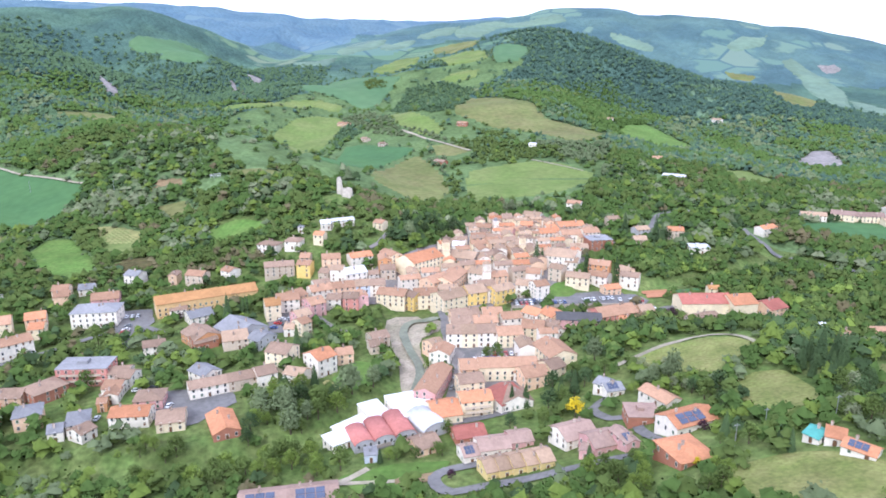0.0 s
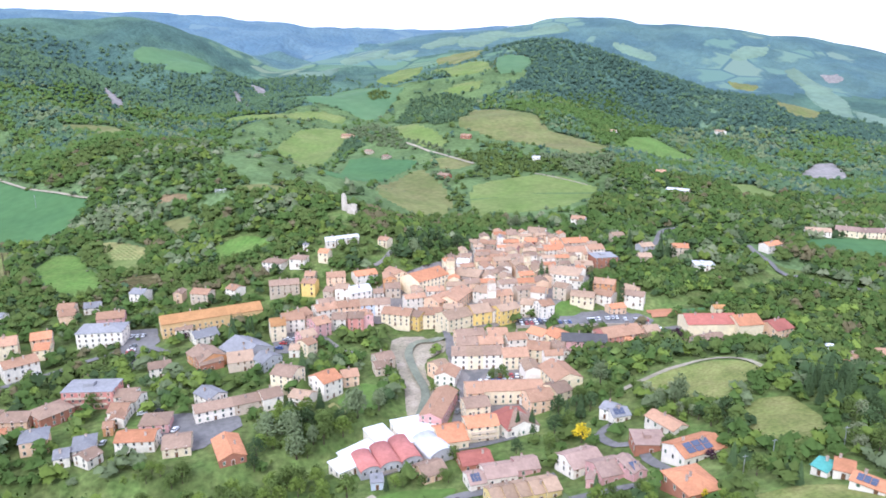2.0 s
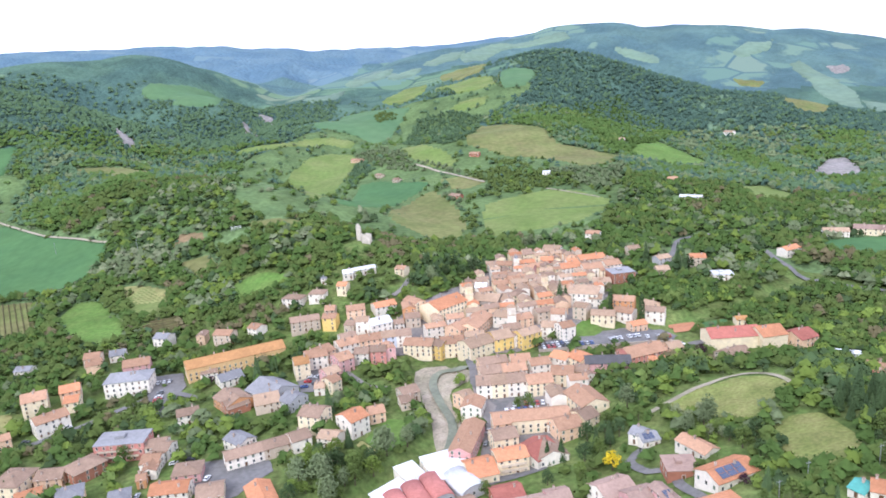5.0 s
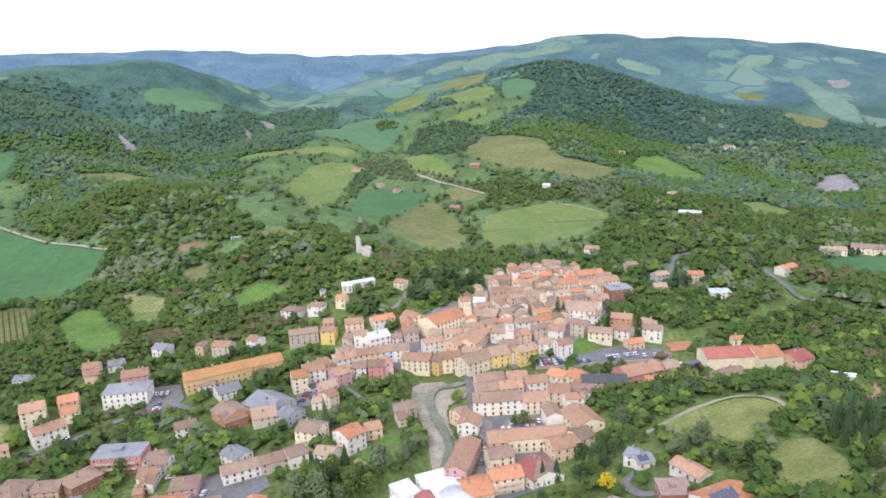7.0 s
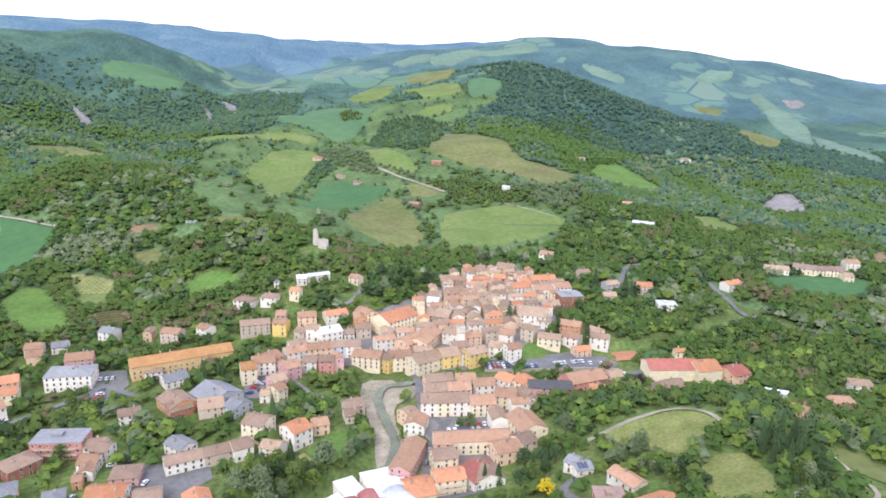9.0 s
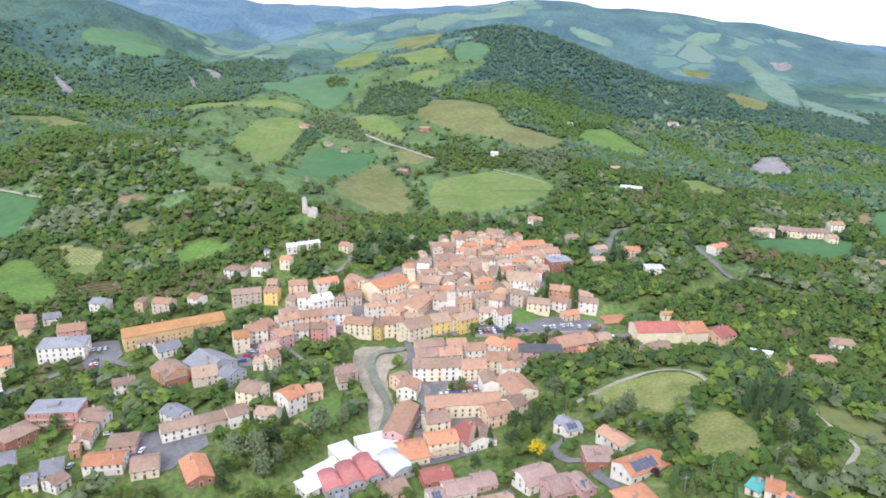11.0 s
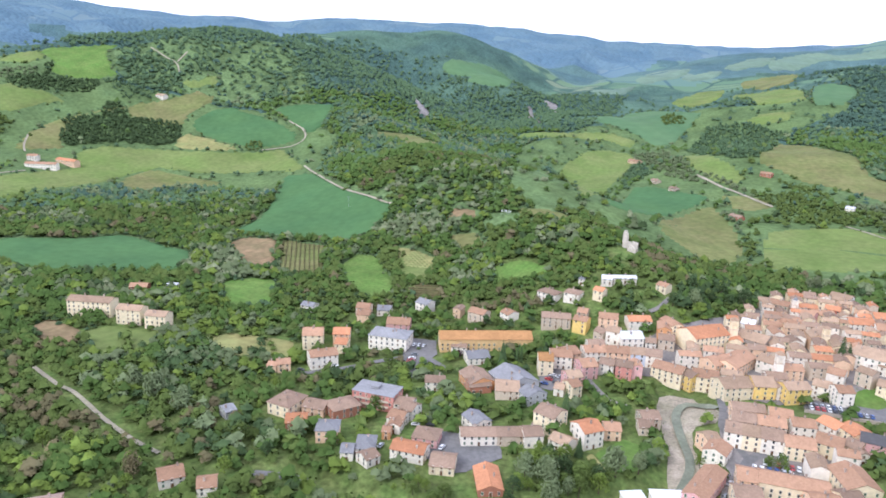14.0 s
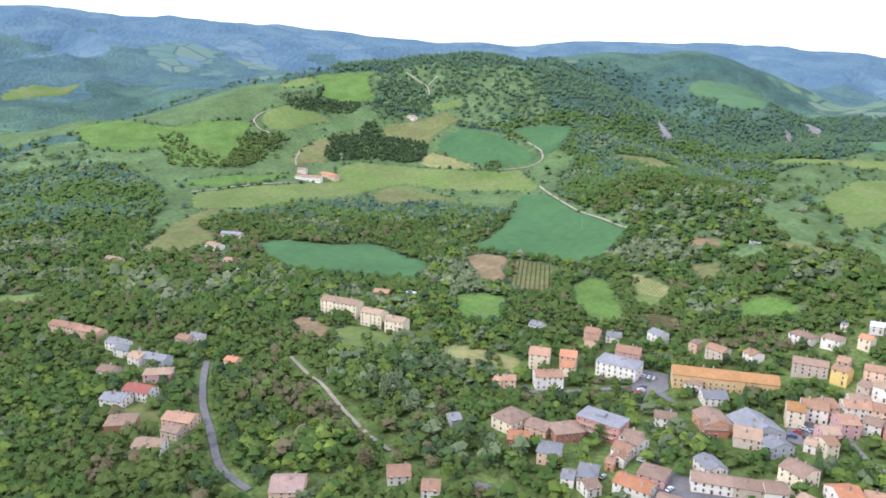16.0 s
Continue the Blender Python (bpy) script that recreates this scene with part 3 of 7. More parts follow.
field("pasture", "light green field strip", (-997, 702), (-1021, 727), (-1025, 777), (-996, 784), (-964, 798), (-923, 799), (-945, 770), (-946, 722), (-965, 691))
field("vivid", "bright green field on the hilltop", (-1107, 912), (-1080, 938), (-1038, 963), (-1011, 987), (-1003, 948), (-955, 913), (-938, 908), (-945, 872), (-991, 845), (-1016, 839), (-1041, 873), (-1089, 885))
field("pasture", "pale hilltop pasture", (-1128, 828), (-1128, 872), (-1100, 901), (-1061, 879), (-1057, 836))
field("olive", "pale meadow below the hilltop", (-868, 848), (-845, 904), (-818, 954), (-785, 960), (-782, 926), (-779, 882), (-767, 854), (-783, 836), (-832, 829), (-853, 829))
field("pasture", "green field at the wood edge", (-859, 954), (-833, 974), (-829, 1012), (-805, 990), (-815, 965), (-829, 940))
field("crop", "blue-green field on the hillside", (-772, 893), (-772, 927), (-754, 947), (-694, 941), (-643, 929), (-601, 904), (-589, 881), (-606, 860), (-636, 834), (-675, 832), (-726, 844), (-758, 860))
field("crop", "small green field at the wood edge", (-689, 964), (-674, 990), (-635, 1013), (-607, 1021), (-583, 972), (-568, 923), (-575, 894), (-600, 911), (-641, 942))
field("straw", "yellowing corner of a meadow", (-754, 821), (-749, 846), (-703, 842), (-641, 828), (-660, 813), (-699, 800), (-734, 795))
field("olive", "pale slope beside the dark copse", (-872, 652), (-893, 692), (-912, 756), (-889, 795), (-870, 838), (-868, 861), (-855, 829), (-888, 782), (-857, 722), (-835, 703), (-858, 663))
field("bare", "bare tan field", (-435, 535), (-427, 555), (-398, 557), (-360, 501), (-343, 473), (-363, 470), (-394, 491))
field("olive", "vineyard field with rows", (-393, 558), (-367, 554), (-340, 552), (-312, 499), (-300, 471), (-340, 474))
field("vivid", "green paddock", (-362, 433), (-348, 451), (-328, 454), (-294, 403), (-301, 388), (-326, 388))
field("vivid", "green meadow by the houses", (-301, 504), (-304, 539), (-282, 539), (-240, 487), (-225, 449), (-240, 441), (-275, 468))
field("straw", "blossoming bare patch on the slope", (-276, 554), (-266, 562), (-225, 543), (-225, 519), (-244, 517))
field("olive", "terraced garden rows above the houses", (-224, 477), (-222, 490), (-202, 488), (-191, 465), (-214, 458))
field("olive", "meadow in the wooded dip", (-649, 311), (-722, 392), (-752, 453), (-734, 463), (-694, 405), (-646, 404), (-620, 340))
field("pasture", "pale meadow along the valley", (-594, 156), (-605, 182), (-593, 202), (-569, 206), (-560, 189))
field("olive", "rough meadow beside the side stream", (-698, 651), (-710, 701), (-697, 728), (-646, 726), (-589, 724), (-591, 694), (-629, 686), (-649, 639))
field("pasture", "grassy slope below the apartment blocks", (-372, 304), (-365, 326), (-323, 328), (-312, 302), (-325, 284))
field("bare", "bare earth slope", (-405, 299), (-408, 317), (-374, 311), (-359, 295), (-373, 286))
field("straw", "worn grass sports field", (-296, 332), (-289, 348), (-265, 352), (-244, 353), (-230, 330), (-243, 321), (-268, 322), (-286, 322))
field("olive", "small meadow among the trees above the town", (-237, 588), (-207, 586), (-185, 551), (-218, 559))
field("vivid", "green meadow strip above the houses", (-172, 516), (-148, 520), (-117, 500), (-136, 489), (-159, 489))
field("bare", "bare terrace on the wooded slope", (-250, 634), (-223, 623), (-212, 602), (-250, 612))
field("olive", "terraced meadow below the ruin", (-185, 615), (-149, 611), (-124, 601), (-129, 579), (-171, 598))
field("pasture", "small meadow below the knoll", (-264, 532), (-253, 560), (-220, 526), (-224, 493), (-241, 499))
field("pasture", "pale green field on the open spur", (-163, 1799), (-116, 1978), (-41, 1969), (-47, 1791), (-122, 1745))
field("hazed_pasture", "pale field near the far skyline", (-73, 2398), (-2, 2526), (89, 2556), (59, 2421), (-25, 2224))
field("hazed_pasture", "pale strip of field on the far spur", (-175, 2171), (-111, 2267), (-54, 2270), (-77, 2186), (-140, 2096))
field("olive", "grazed field on the open spur", (-20, 2100), (55, 2127), (137, 2241), (90, 1629), (27, 1724))
field("wild", "grassy meadow on the rounded hill", (82, 290), (98, 298), (122, 304), (133, 296), (137, 287), (133, 278), (124, 273), (113, 262), (105, 269), (97, 277), (88, 286))
field("wild", "second grassy knoll", (113, 250), (124, 256), (134, 252), (135, 232), (132, 221), (120, 214), (109, 213), (110, 230))
field("wild", "grassy slope below the houses", (82, 182), (92, 185), (104, 185), (114, 181), (122, 172), (128, 163), (121, 153), (109, 150), (90, 157), (81, 168))
field("vivid", "mown green lawn by the river", (-49, 299), (-39, 317), (-28, 314), (-28, 293), (-39, 287))
field("straw", "yellowish garden plot", (-50, 299), (-40, 287), (-44, 284), (-52, 295))
field("vivid", "green lawn", (-36, 223), (-15, 231), (5, 232), (3, 226), (-15, 221), (-10, 210), (-26, 212))
field("bare", "brown ploughed plot", (-15, 222), (0, 225), (-2, 219), (-15, 218))
field("garden", "green bank by the river", (36, 379), (121, 381), (119, 374), (37, 372), lift=0.05, name='lawn')
field("vivid", "lawn behind the white houses", (70, 422), (82, 422), (85, 410), (67, 393))
field("court", "orange clay sports court", (125, 413), (141, 416), (139, 398), (123, 394), name='sports_court')
field("crop", "green sports court", (143, 407), (159, 411), (159, 401), (142, 396), name='sports_court')
field("asphalt", "grey car park by the river", (43, 391), (78, 410), (110, 415), (123, 390), (118, 383), (42, 384), name='car_park')
field("asphalt", "grey car park between the houses", (12, 326), (46, 323), (45, 312), (12, 310), name='car_park')
field("asphalt", "grey yard among the houses", (-123, 290), (-92, 292), (-86, 279), (-97, 262), (-103, 258), (-117, 265), name='yard')
field("asphalt", "grey car park by the school", (-186, 388), (-165, 391), (-156, 372), (-156, 335), (-162, 335), name='car_park')
field("asphalt", "street and parking below the terraces", (-96, 377), (-82, 386), (-78, 374), (-81, 352), (-88, 353), name='yard')
field("gravel", "pale gravel bed and bars of the small river", (-28, 374), (-23, 379), (-11, 379), (-1, 367), (3, 362), (1, 350), (-4, 351), (-8, 350), (-9, 342), (-8, 330), (-5, 321), (-4, 312), (-6, 301), (-7, 288), (-11, 287), (-15, 289), (-17, 302), (-18, 315), (-21, 324), (-24, 345), (-28, 361), name='river_bed')
field("paving", "worn stone and asphalt paving of the old town", (-73, 409), (-47, 423), (-38, 445), (-27, 458), (7, 498), (35, 564), (82, 568), (125, 531), (132, 507), (106, 480), (91, 444), (76, 422), (64, 411), (44, 394), (31, 382), (9, 383), (2, 390), (-24, 393), (-56, 387), name='paving', clear=True)
field("paving", "worn paving between the houses by the river", (4, 371), (40, 375), (67, 367), (65, 335), (55, 308), (41, 285), (22, 265), (6, 261), (4, 282), (7, 315), (3, 341), name='paving', clear=True)
field("pasture", "pale field on the far hills", (-2054, 676), (-2108, 792), (-2106, 909), (-2028, 829), (-1995, 655))
field("crop", "green crop field in the eastern valley", (474, 678), (557, 733), (616, 747), (471, 564), (425, 585))
field("bare", "ploughed field in the eastern valley", (463, 677), (487, 686), (446, 627), (425, 622))
field("olive", "meadow in the eastern valley", (168, 248), (190, 235), (178, 219), (168, 226), (163, 237))


# ---- roads, paths and the river ----
strip("road", "asphalt", "grey asphalt street between the houses", 4.6, (4, 261), (6, 275), (10, 293), (13, 309), (16, 321), (22, 330))
strip("road", "asphalt", "grey asphalt street along the river bank", 3.8, (16, 321), (8, 338), (4, 348), (4, 363), (2, 378))
strip("road", "asphalt", "looping grey residential road", 4.6, (43, 212), (30, 211), (15, 211), (5, 210), (0, 215), (-1, 221), (3, 225), (11, 227), (26, 229), (41, 232))
strip("road", "asphalt", "grey residential road", 3.8, (43, 212), (58, 212), (71, 210), (76, 216), (73, 229), (73, 242), (66, 245), (62, 257), (70, 264))
strip("road", "asphalt", "grey road by the long market wall", 3.6, (-27, 239), (-12, 249), (4, 258), (13, 261), (30, 267))
strip("road", "asphalt", "grey valley road", 4.6, (126, 377), (137, 380), (151, 376))
strip("road", "asphalt", "grey road curving out of the town", 4.6, (157, 523), (171, 550), (184, 576), (207, 586), (250, 600))
strip("road", "asphalt", "grey road through the trees", 4.6, (240, 543), (239, 516), (242, 482), (251, 462), (277, 444))
strip("road", "asphalt", "narrow grey lane", 3.8, (-383, 221), (-356, 202), (-331, 187), (-301, 173), (-271, 159), (-247, 157))
strip("path", "dirt", "pale dirt track", 2.4, (-352, 260), (-322, 250), (-307, 247), (-272, 233), (-245, 224), (-226, 220))
strip("road", "asphalt", "curving grey road with a guard rail", 3.8, (-183, 224), (-172, 227), (-166, 235), (-156, 234))
strip("path", "dirt", "pale field edge", 2.4, (-519, 793), (-488, 765), (-412, 698), (-358, 665), (-318, 645))
strip("path", "dirt", "pale farm track", 2.4, (-619, 838), (-601, 854), (-584, 864), (-577, 877), (-580, 892), (-603, 918), (-640, 940))
strip("path", "dirt", "pale farm track", 2.4, (-852, 658), (-873, 674), (-892, 697))
strip("path", "dirt", "pale farm track", 2.4, (-1019, 739), (-1015, 714), (-1001, 692), (-975, 683), (-955, 688))
strip("path", "dirt", "pale farm lane", 2.4, (-806, 462), (-802, 497), (-798, 564), (-793, 610))
strip("path", "dirt", "pale dirt track on the hilltop", 2.4, (-964, 1006), (-923, 993), (-894, 988), (-871, 969))
strip("path", "dirt", "pale dirt track on the hilltop", 2.4, (-895, 992), (-901, 1025))
strip("road", "asphalt", "grey street", 3.8, (-217, 314), (-196, 333), (-181, 351), (-164, 365), (-144, 355))
strip("path", "dirt", "pale gravel path", 2, (162, 246), (163, 234), (164, 223), (163, 214), (153, 203), (145, 194))
strip("path", "dirt", "pale grassy track round the meadow", 2.4, (79, 288), (91, 293), (106, 301), (122, 307), (134, 299), (138, 286), (136, 277), (131, 277))
strip("path", "dirt", "pale footpath", 2.5, (-36, 219), (-31, 222), (-25, 228))
strip("path", "dirt", "pale footpath", 2.0, (-35, 219), (-15, 220))
strip("road", "dirt", "pale lane on the hillside", 4, (-48, 988), (-20, 940), (9, 899), (40, 848))
strip("path", "dirt", "pale lane on the hillside", 2, (103, 778), (126, 755), (152, 734))
strip("path", "paving", "stone steps and path", 3, (-45, 464), (-40, 471), (-35, 487))
strip("path", "paving", "garden path", 2.5, (-67, 375), (-52, 354), (-40, 350))
strip("river", "gravel", "shallow grey-green river water", 4.2, (1, 365), (-9, 371), (-16, 367), (-18, 356), (-16, 344), (-13, 332), (-9, 319), (-8, 309), (-9, 299), (-11, 287), lift=1.1, mat=M_WATER)

for p, q in zip(RIVER[:-1], RIVER[1:]):
    CLEAR.append(([p[:2], q[:2]], p[2] + 1.0))

# ---- houses ----
def window_mesh(name, w, h, pane):
    """A surround with a sill, and the pane or closed shutters set back in it; one joined shell."""
    b = Build()

    def ring(a, c, y):
        return [(-w / 2 - a, y, -c), (w / 2 + a, y, -c), (w / 2 + a, y, h + a), (-w / 2 - a, y, h + a)]

    b.add(ring(0.1, 0.14, 0.06) + ring(0.1, 0.14, -0.05) + ring(0, 0, -0.05) + ring(0, 0, 0.01), [(4 * k + i, 4 * k + (i + 1) % 4, 4 * k + 4 + (i + 1) % 4, 4 * k + 4 + i) for k in range(3) for i in range(4)])
    b.f.append((12, 13, 14, 15)), b.s.append(1)
    return b.mesh(name, [M_FRAME, pane])


def pane_mesh(mat):
    return mesh_from("pane", [(-0.45, -0.012, 0.0), (0.45, -0.012, 0.0), (0.45, -0.012, 1.4), (-0.45, -0.012, 1.4), (-0.45, 0.006, 0.0), (0.45, 0.006, 0.0), (0.45, 0.006, 1.4), (-0.45, 0.006, 1.4)], BOX_FACES, mat)


PANES = [pane_mesh(m) for m in (M_GLASS, M_SHUTTER_G, M_SHUTTER_B)]
WINDOWS = [window_mesh("window", 0.9, 1.4, m) for m in (M_GLASS, M_SHUTTER_G, M_SHUTTER_B)]


def door_mesh():
    b = Build()
    def ring(a, y):
        return [(-0.55 - a, y, 0), (0.55 + a, y, 0), (0.55 + a, y, 2.2 + a), (-0.55 - a, y, 2.2 + a)]

    b.add(ring(0.13, 0.06) + ring(0.13, -0.06) + ring(0, -0.06) + ring(0, 0.0), [(4 * k + i, 4 * k + (i + 1) % 4, 4 * k + 4 + (i + 1) % 4, 4 * k + 4 + i) for k in range(3) for i in range(4)])
    b.f.append((12, 13, 14, 15)), b.s.append(1)
    return b.mesh("door", [M_FRAME, M_DOOR])


DOOR = door_mesh()


def chimney_mesh():
    b = Build()
    b.box(-0.35, -0.3, -0.9, 0.35, 0.3, 1.0)
    b.box(-0.45, -0.4, 1.0, 0.45, 0.4, 1.12)
    b.box(-0.3, -0.25, 1.12, 0.3, 0.25, 1.3)
    b.box(-0.42, -0.37, 1.3, 0.42, 0.37, 1.38, 1)
    return b.mesh("chimney", [M_CHIMNEY, ROOFS["brown"]])


CHIMNEY = chimney_mesh()
HOUSES = []
WALL_WORDS = {"white": "white", "cream": "cream", "yellow": "yellow", "straw": "pale yellow", "apricot": "apricot", "peach": "peach", "pink": "pink", "beige": "beige", "orange": "orange", "brick": "red brick",
              "blue": "pale blue", "gray": "grey", "red": "dark red", "salmon": "salmon", "stone": "bare stone"}
ROOF_WORDS = {"terra": "terracotta tiled roof", "orange": "bright orange tiled roof", "brown": "weathered brown tiled roof", "tan": "faded tan tiled roof", "dark": "dark grey roof",
              "red": "dark red roof", "white": "white sheet roof", "gray": "grey roof", "teal": "turquoise roof", "pinkish": "pinkish brown tiled roof", "vault": "red vaulted roof", "ochre": "ochre tiled roof"}


def house(x, y, turn, w, d, h, wall, roof, form="gable", label="", rows=None, name="house", solar=False, windows=True, group="", balcony=False):
    rng = random.Random(int(x * 31 + y * 17))
    corner = [(x + math.cos(radians(turn)) * a - math.sin(radians(turn)) * b, y + math.sin(radians(turn)) * a + math.cos(radians(turn)) * b) for a in (-w / 2, w / 2) for b in (-d / 2, d / 2)]
    z = float(height(x, y))
    low = min(float(height(*c)) for c in corner) - z - 0.6
    HOUSES.append((x, y, math.hypot(w, d) / 2))
    CLEAR.append(([(corner[0][0], corner[0][1]), (corner[3][0], corner[3][1])], d / 2 + 1.0))
    storeys = max(1, round(h / 2.6))
    words = label or f"{WALL_WORDS[wall]} {('one', 'two', 'three', 'four', 'five')[min(storeys, 5) - 1]}-storey {name.replace('_', ' ')} with {ROOF_WORDS[roof]}"
    root = new(name)
    root.empty_display_size = 1
    root.matrix_basis = pose(x, y, z, 0, 0, turn)
    tagged(root, words, name.replace("_", " "), group)
    if form == "gable" and d > w * 1.6:
        form = "gable_y"
    if form == "gable_x":
        form = "gable"
    a, c = w / 2, d / 2
    rise = {"flat": 0.0, "shed": 0.9}.get(form, (min(w, d) if form == "hip" else (d if form == "gable" else w)) * 0.5 * 0.40)
    b = Build()
    if form in ("gable", "gable_y"):
        if form == "gable":
            b.add([(-a, -c, low), (a, -c, low), (a, c, low), (-a, c, low), (-a, -c, h), (a, -c, h), (a, c, h), (-a, c, h), (-a, 0, h + rise), (a, 0, h + rise)],
                  [(0, 1, 5, 4), (1, 2, 6, 9, 5), (2, 3, 7, 6), (3, 0, 4, 8, 7), (0, 3, 2, 1), (4, 5, 9, 8), (6, 7, 8, 9)])
        else:
            b.add([(-a, -c, low), (a, -c, low), (a, c, low), (-a, c, low), (-a, -c, h), (a, -c, h), (a, c, h), (-a, c, h), (0, -c, h + rise), (0, c, h + rise)],
                  [(0, 1, 5, 8, 4), (1, 2, 6, 5), (2, 3, 7, 9, 6), (3, 0, 4, 7), (0, 3, 2, 1), (5, 6, 9, 8), (7, 4, 8, 9)])
    else:
        b.box(-a, -c, low, a, c, h)
    put("wall", b.mesh("wall", WALLS[wall]), root)
    b, o, t = Build(), 0.45, 0.22
    if form in ("gable", "gable_y"):
        p, q = (a, c) if form == "gable" else (c, a)
        dz = rise / q * o
        ends = []
        for s in (-p - o * 0.6, p + o * 0.6):
            prof = [(-q - o, h - dz + 0.05), (0, h + rise + 0.05), (q + o, h - dz + 0.05), (q + o, h - dz + 0.05 + t), (0, h + rise + 0.07 + t), (-q - o, h - dz + 0.05 + t)]
            ends += [((s, v, zz) if form == "gable" else (-v, s, zz)) for v, zz in prof]
        b.add(ends, [tuple(range(6))[::-1], tuple(range(6, 12))] + [(i, (i + 1) % 6, 6 + (i + 1) % 6, 6 + i) for i in range(6)])
        for i in range(int(2 * p / 0.6)):
            s = -p + 0.3 + i * 0.6
            tile = [(s - 0.28, -0.16, h + rise + 0.2), (s + 0.3, -0.16, h + rise + 0.2), (s + 0.3, 0, h + rise + 0.42), (s - 0.28, 0, h + rise + 0.40), (s - 0.28, 0.16, h + rise + 0.2), (s + 0.3, 0.16, h + rise + 0.2)]
            b.add([(v if form == "gable" else (-v[1], v[0], v[2])) for v in tile], [(0, 1, 2, 3), (3, 2, 5, 4)])
    elif form == "hip":
        e = max(0.3, abs(a - c))
        top = [(-e, 0), (e, 0)] if a >= c else [(0, -e), (0, e)]
        A, Cc = a + o, c + o
        zt, ze = h + rise + 0.2, h + 0.05
        b.add([(-A, -Cc, ze), (A, -Cc, ze), (A, Cc, ze), (-A, Cc, ze), (-A, -Cc, ze + t), (A, -Cc, ze + t), (A, Cc, ze + t), (-A, Cc, ze + t), (*top[0], zt), (*top[1], zt)],
              [(0, 3, 2, 1), (0, 1, 5, 4), (1, 2, 6, 5), (2, 3, 7, 6), (3, 0, 4, 7)] + ([(4, 5, 9, 8), (5, 6, 9), (6, 7, 8, 9), (7, 4, 8)] if a >= c else [(4, 5, 8), (5, 6, 9, 8), (6, 7, 9), (7, 4, 8, 9)]))
    elif form == "shed":
        b.add([(-a - o, -c - o, h), (a + o, -c - o, h), (a + o, c + o, h + rise), (-a - o, c + o, h + rise), (-a - o, -c - o, h + t), (a + o, -c - o, h + t), (a + o, c + o, h + rise + t), (-a - o, c + o, h + rise + t)], BOX_FACES)
    else:
        b.box(-a - 0.25, -c - 0.25, h + 0.003, a + 0.25, c + 0.25, h + 0.3)
        b.box(-a * 0.3, -c * 0.2, h + 0.303, a * 0.1, c * 0.4, h + 1.6)
    put("roof", b.mesh("roof", ROOFS[roof]), root)
    if form not in ("flat", "shed"):
        for _ in range(1 if w * d < 130 else 2):
            cx, cy = rng.uniform(-0.6, 0.6) * a, rng.uniform(-0.5, 0.5) * c
            across = abs(cy) / c if form != "gable_y" else abs(cx) / a
            put("chimney", CHIMNEY, root, pose(cx, cy, h + rise * (1 - across) * (0.8 if form == "hip" else 1) + 0.5))
    if solar:
        b = Build()
        for i in range(3):
            for k in range(2):
                s0, s1, y0, y1 = -a * 0.7 + i * a * 0.4, -a * 0.7 + i * a * 0.4 + a * 0.36, -c * 0.85 + k * c * 0.38, -c * 0.85 + k * c * 0.38 + c * 0.35
                zz = [h + rise * (1 + v / c) + 0.42 for v in (y0, y1)]
                b.add([(s0, y0, zz[0]), (s1, y0, zz[0]), (s1, y1, zz[1]), (s0, y1, zz[1]), (s0, y0, zz[0] + 0.06), (s1, y0, zz[0] + 0.06), (s1, y1, zz[1] + 0.06), (s0, y1, zz[1] + 0.06)], BOX_FACES)
        put("solar_panel", b.mesh("solar_panel", M_SOLAR), root, label="dark blue solar panels")
    if balcony:
        for s in range(1, storeys):
            b, zb = Build(), s * h / storeys - 0.1
            b.box(-a * 0.8, -c - 1.2, zb - 0.15, a * 0.8, -c - 0.01, zb)
            b.box(-a * 0.8, -c - 1.2, zb, a * 0.8, -c - 1.1, zb + 0.95)
            put("balcony", b.mesh("balcony", WALLS["beige"]), root)
    if windows:
        closed = WINDOWS[rng.choice((1, 2))]
        sides = [(w, 0, -c, 0), (d, a, 0, 90), (d, -a, 0, -90)]
        if math.hypot(x, y) > 430 or name == "town_house":
            sides = sides[:1]
        for k, (length, px, py, yaw) in enumerate(sides):
            n = max(1, int(length / 3.1))
            if k and n > 3:
                n = 3
            for s in range(rows or storeys):
                zz = 0.95 + s * (h / storeys)
                for i in range(n):
                    u = (i + 0.5) / n * length - length / 2
                    off = Vector((u, 0)) if not yaw else Vector((0, u))
                    if k == 0 and s == 0 and i == n // 2:
                        put("door", DOOR, root, pose(px + u, py - 0.06, 0.02))
                    elif rng.random() > 0.12:
                        pane = WINDOWS[0] if rng.random() < 0.6 else closed
                        out = 0.06
                        frame_ob = put("window", pane, root, pose(px + off.x + (out if yaw == 90 else -out if yaw == -90 else 0), py + off.y - (out if not yaw else 0), zz, 0, 0, yaw))
                        if math.hypot(x, y) < 320:
                            put("pane", PANES[WINDOWS.index(pane)], frame_ob)
    return root


# ---- the houses of the town and the farms ----
house(-77.3, 485.2, 13, 7, 8, 4.2, "white", "white")
house(-66.4, 489.8, 24, 16, 6, 4, "white", "white")
house(-39.9, 494.5, -27, 7.5, 8, 4.2, "cream", "terra")
house(-93.7, 480.7, -1, 3.5, 4, 4.2, "white", "gray", "flat")
house(-78.5, 467.5, -13, 6.8, 8, 6.0, "cream", "orange")
house(-95.2, 463.1, -8, 10.5, 10, 5.1, "white", "brown", "hip")
house(-111.3, 462.5, -18, 14, 10, 5.1, "white", "brown", "hip")
house(-99.5, 433, 15, 18.3, 10, 6.8, "beige", "brown")
house(-82.7, 431.5, -8, 8.8, 9, 7.6, "yellow", "terra")
house(-84.4, 444, -1, 6.5, 9, 5.1, "beige", "terra")
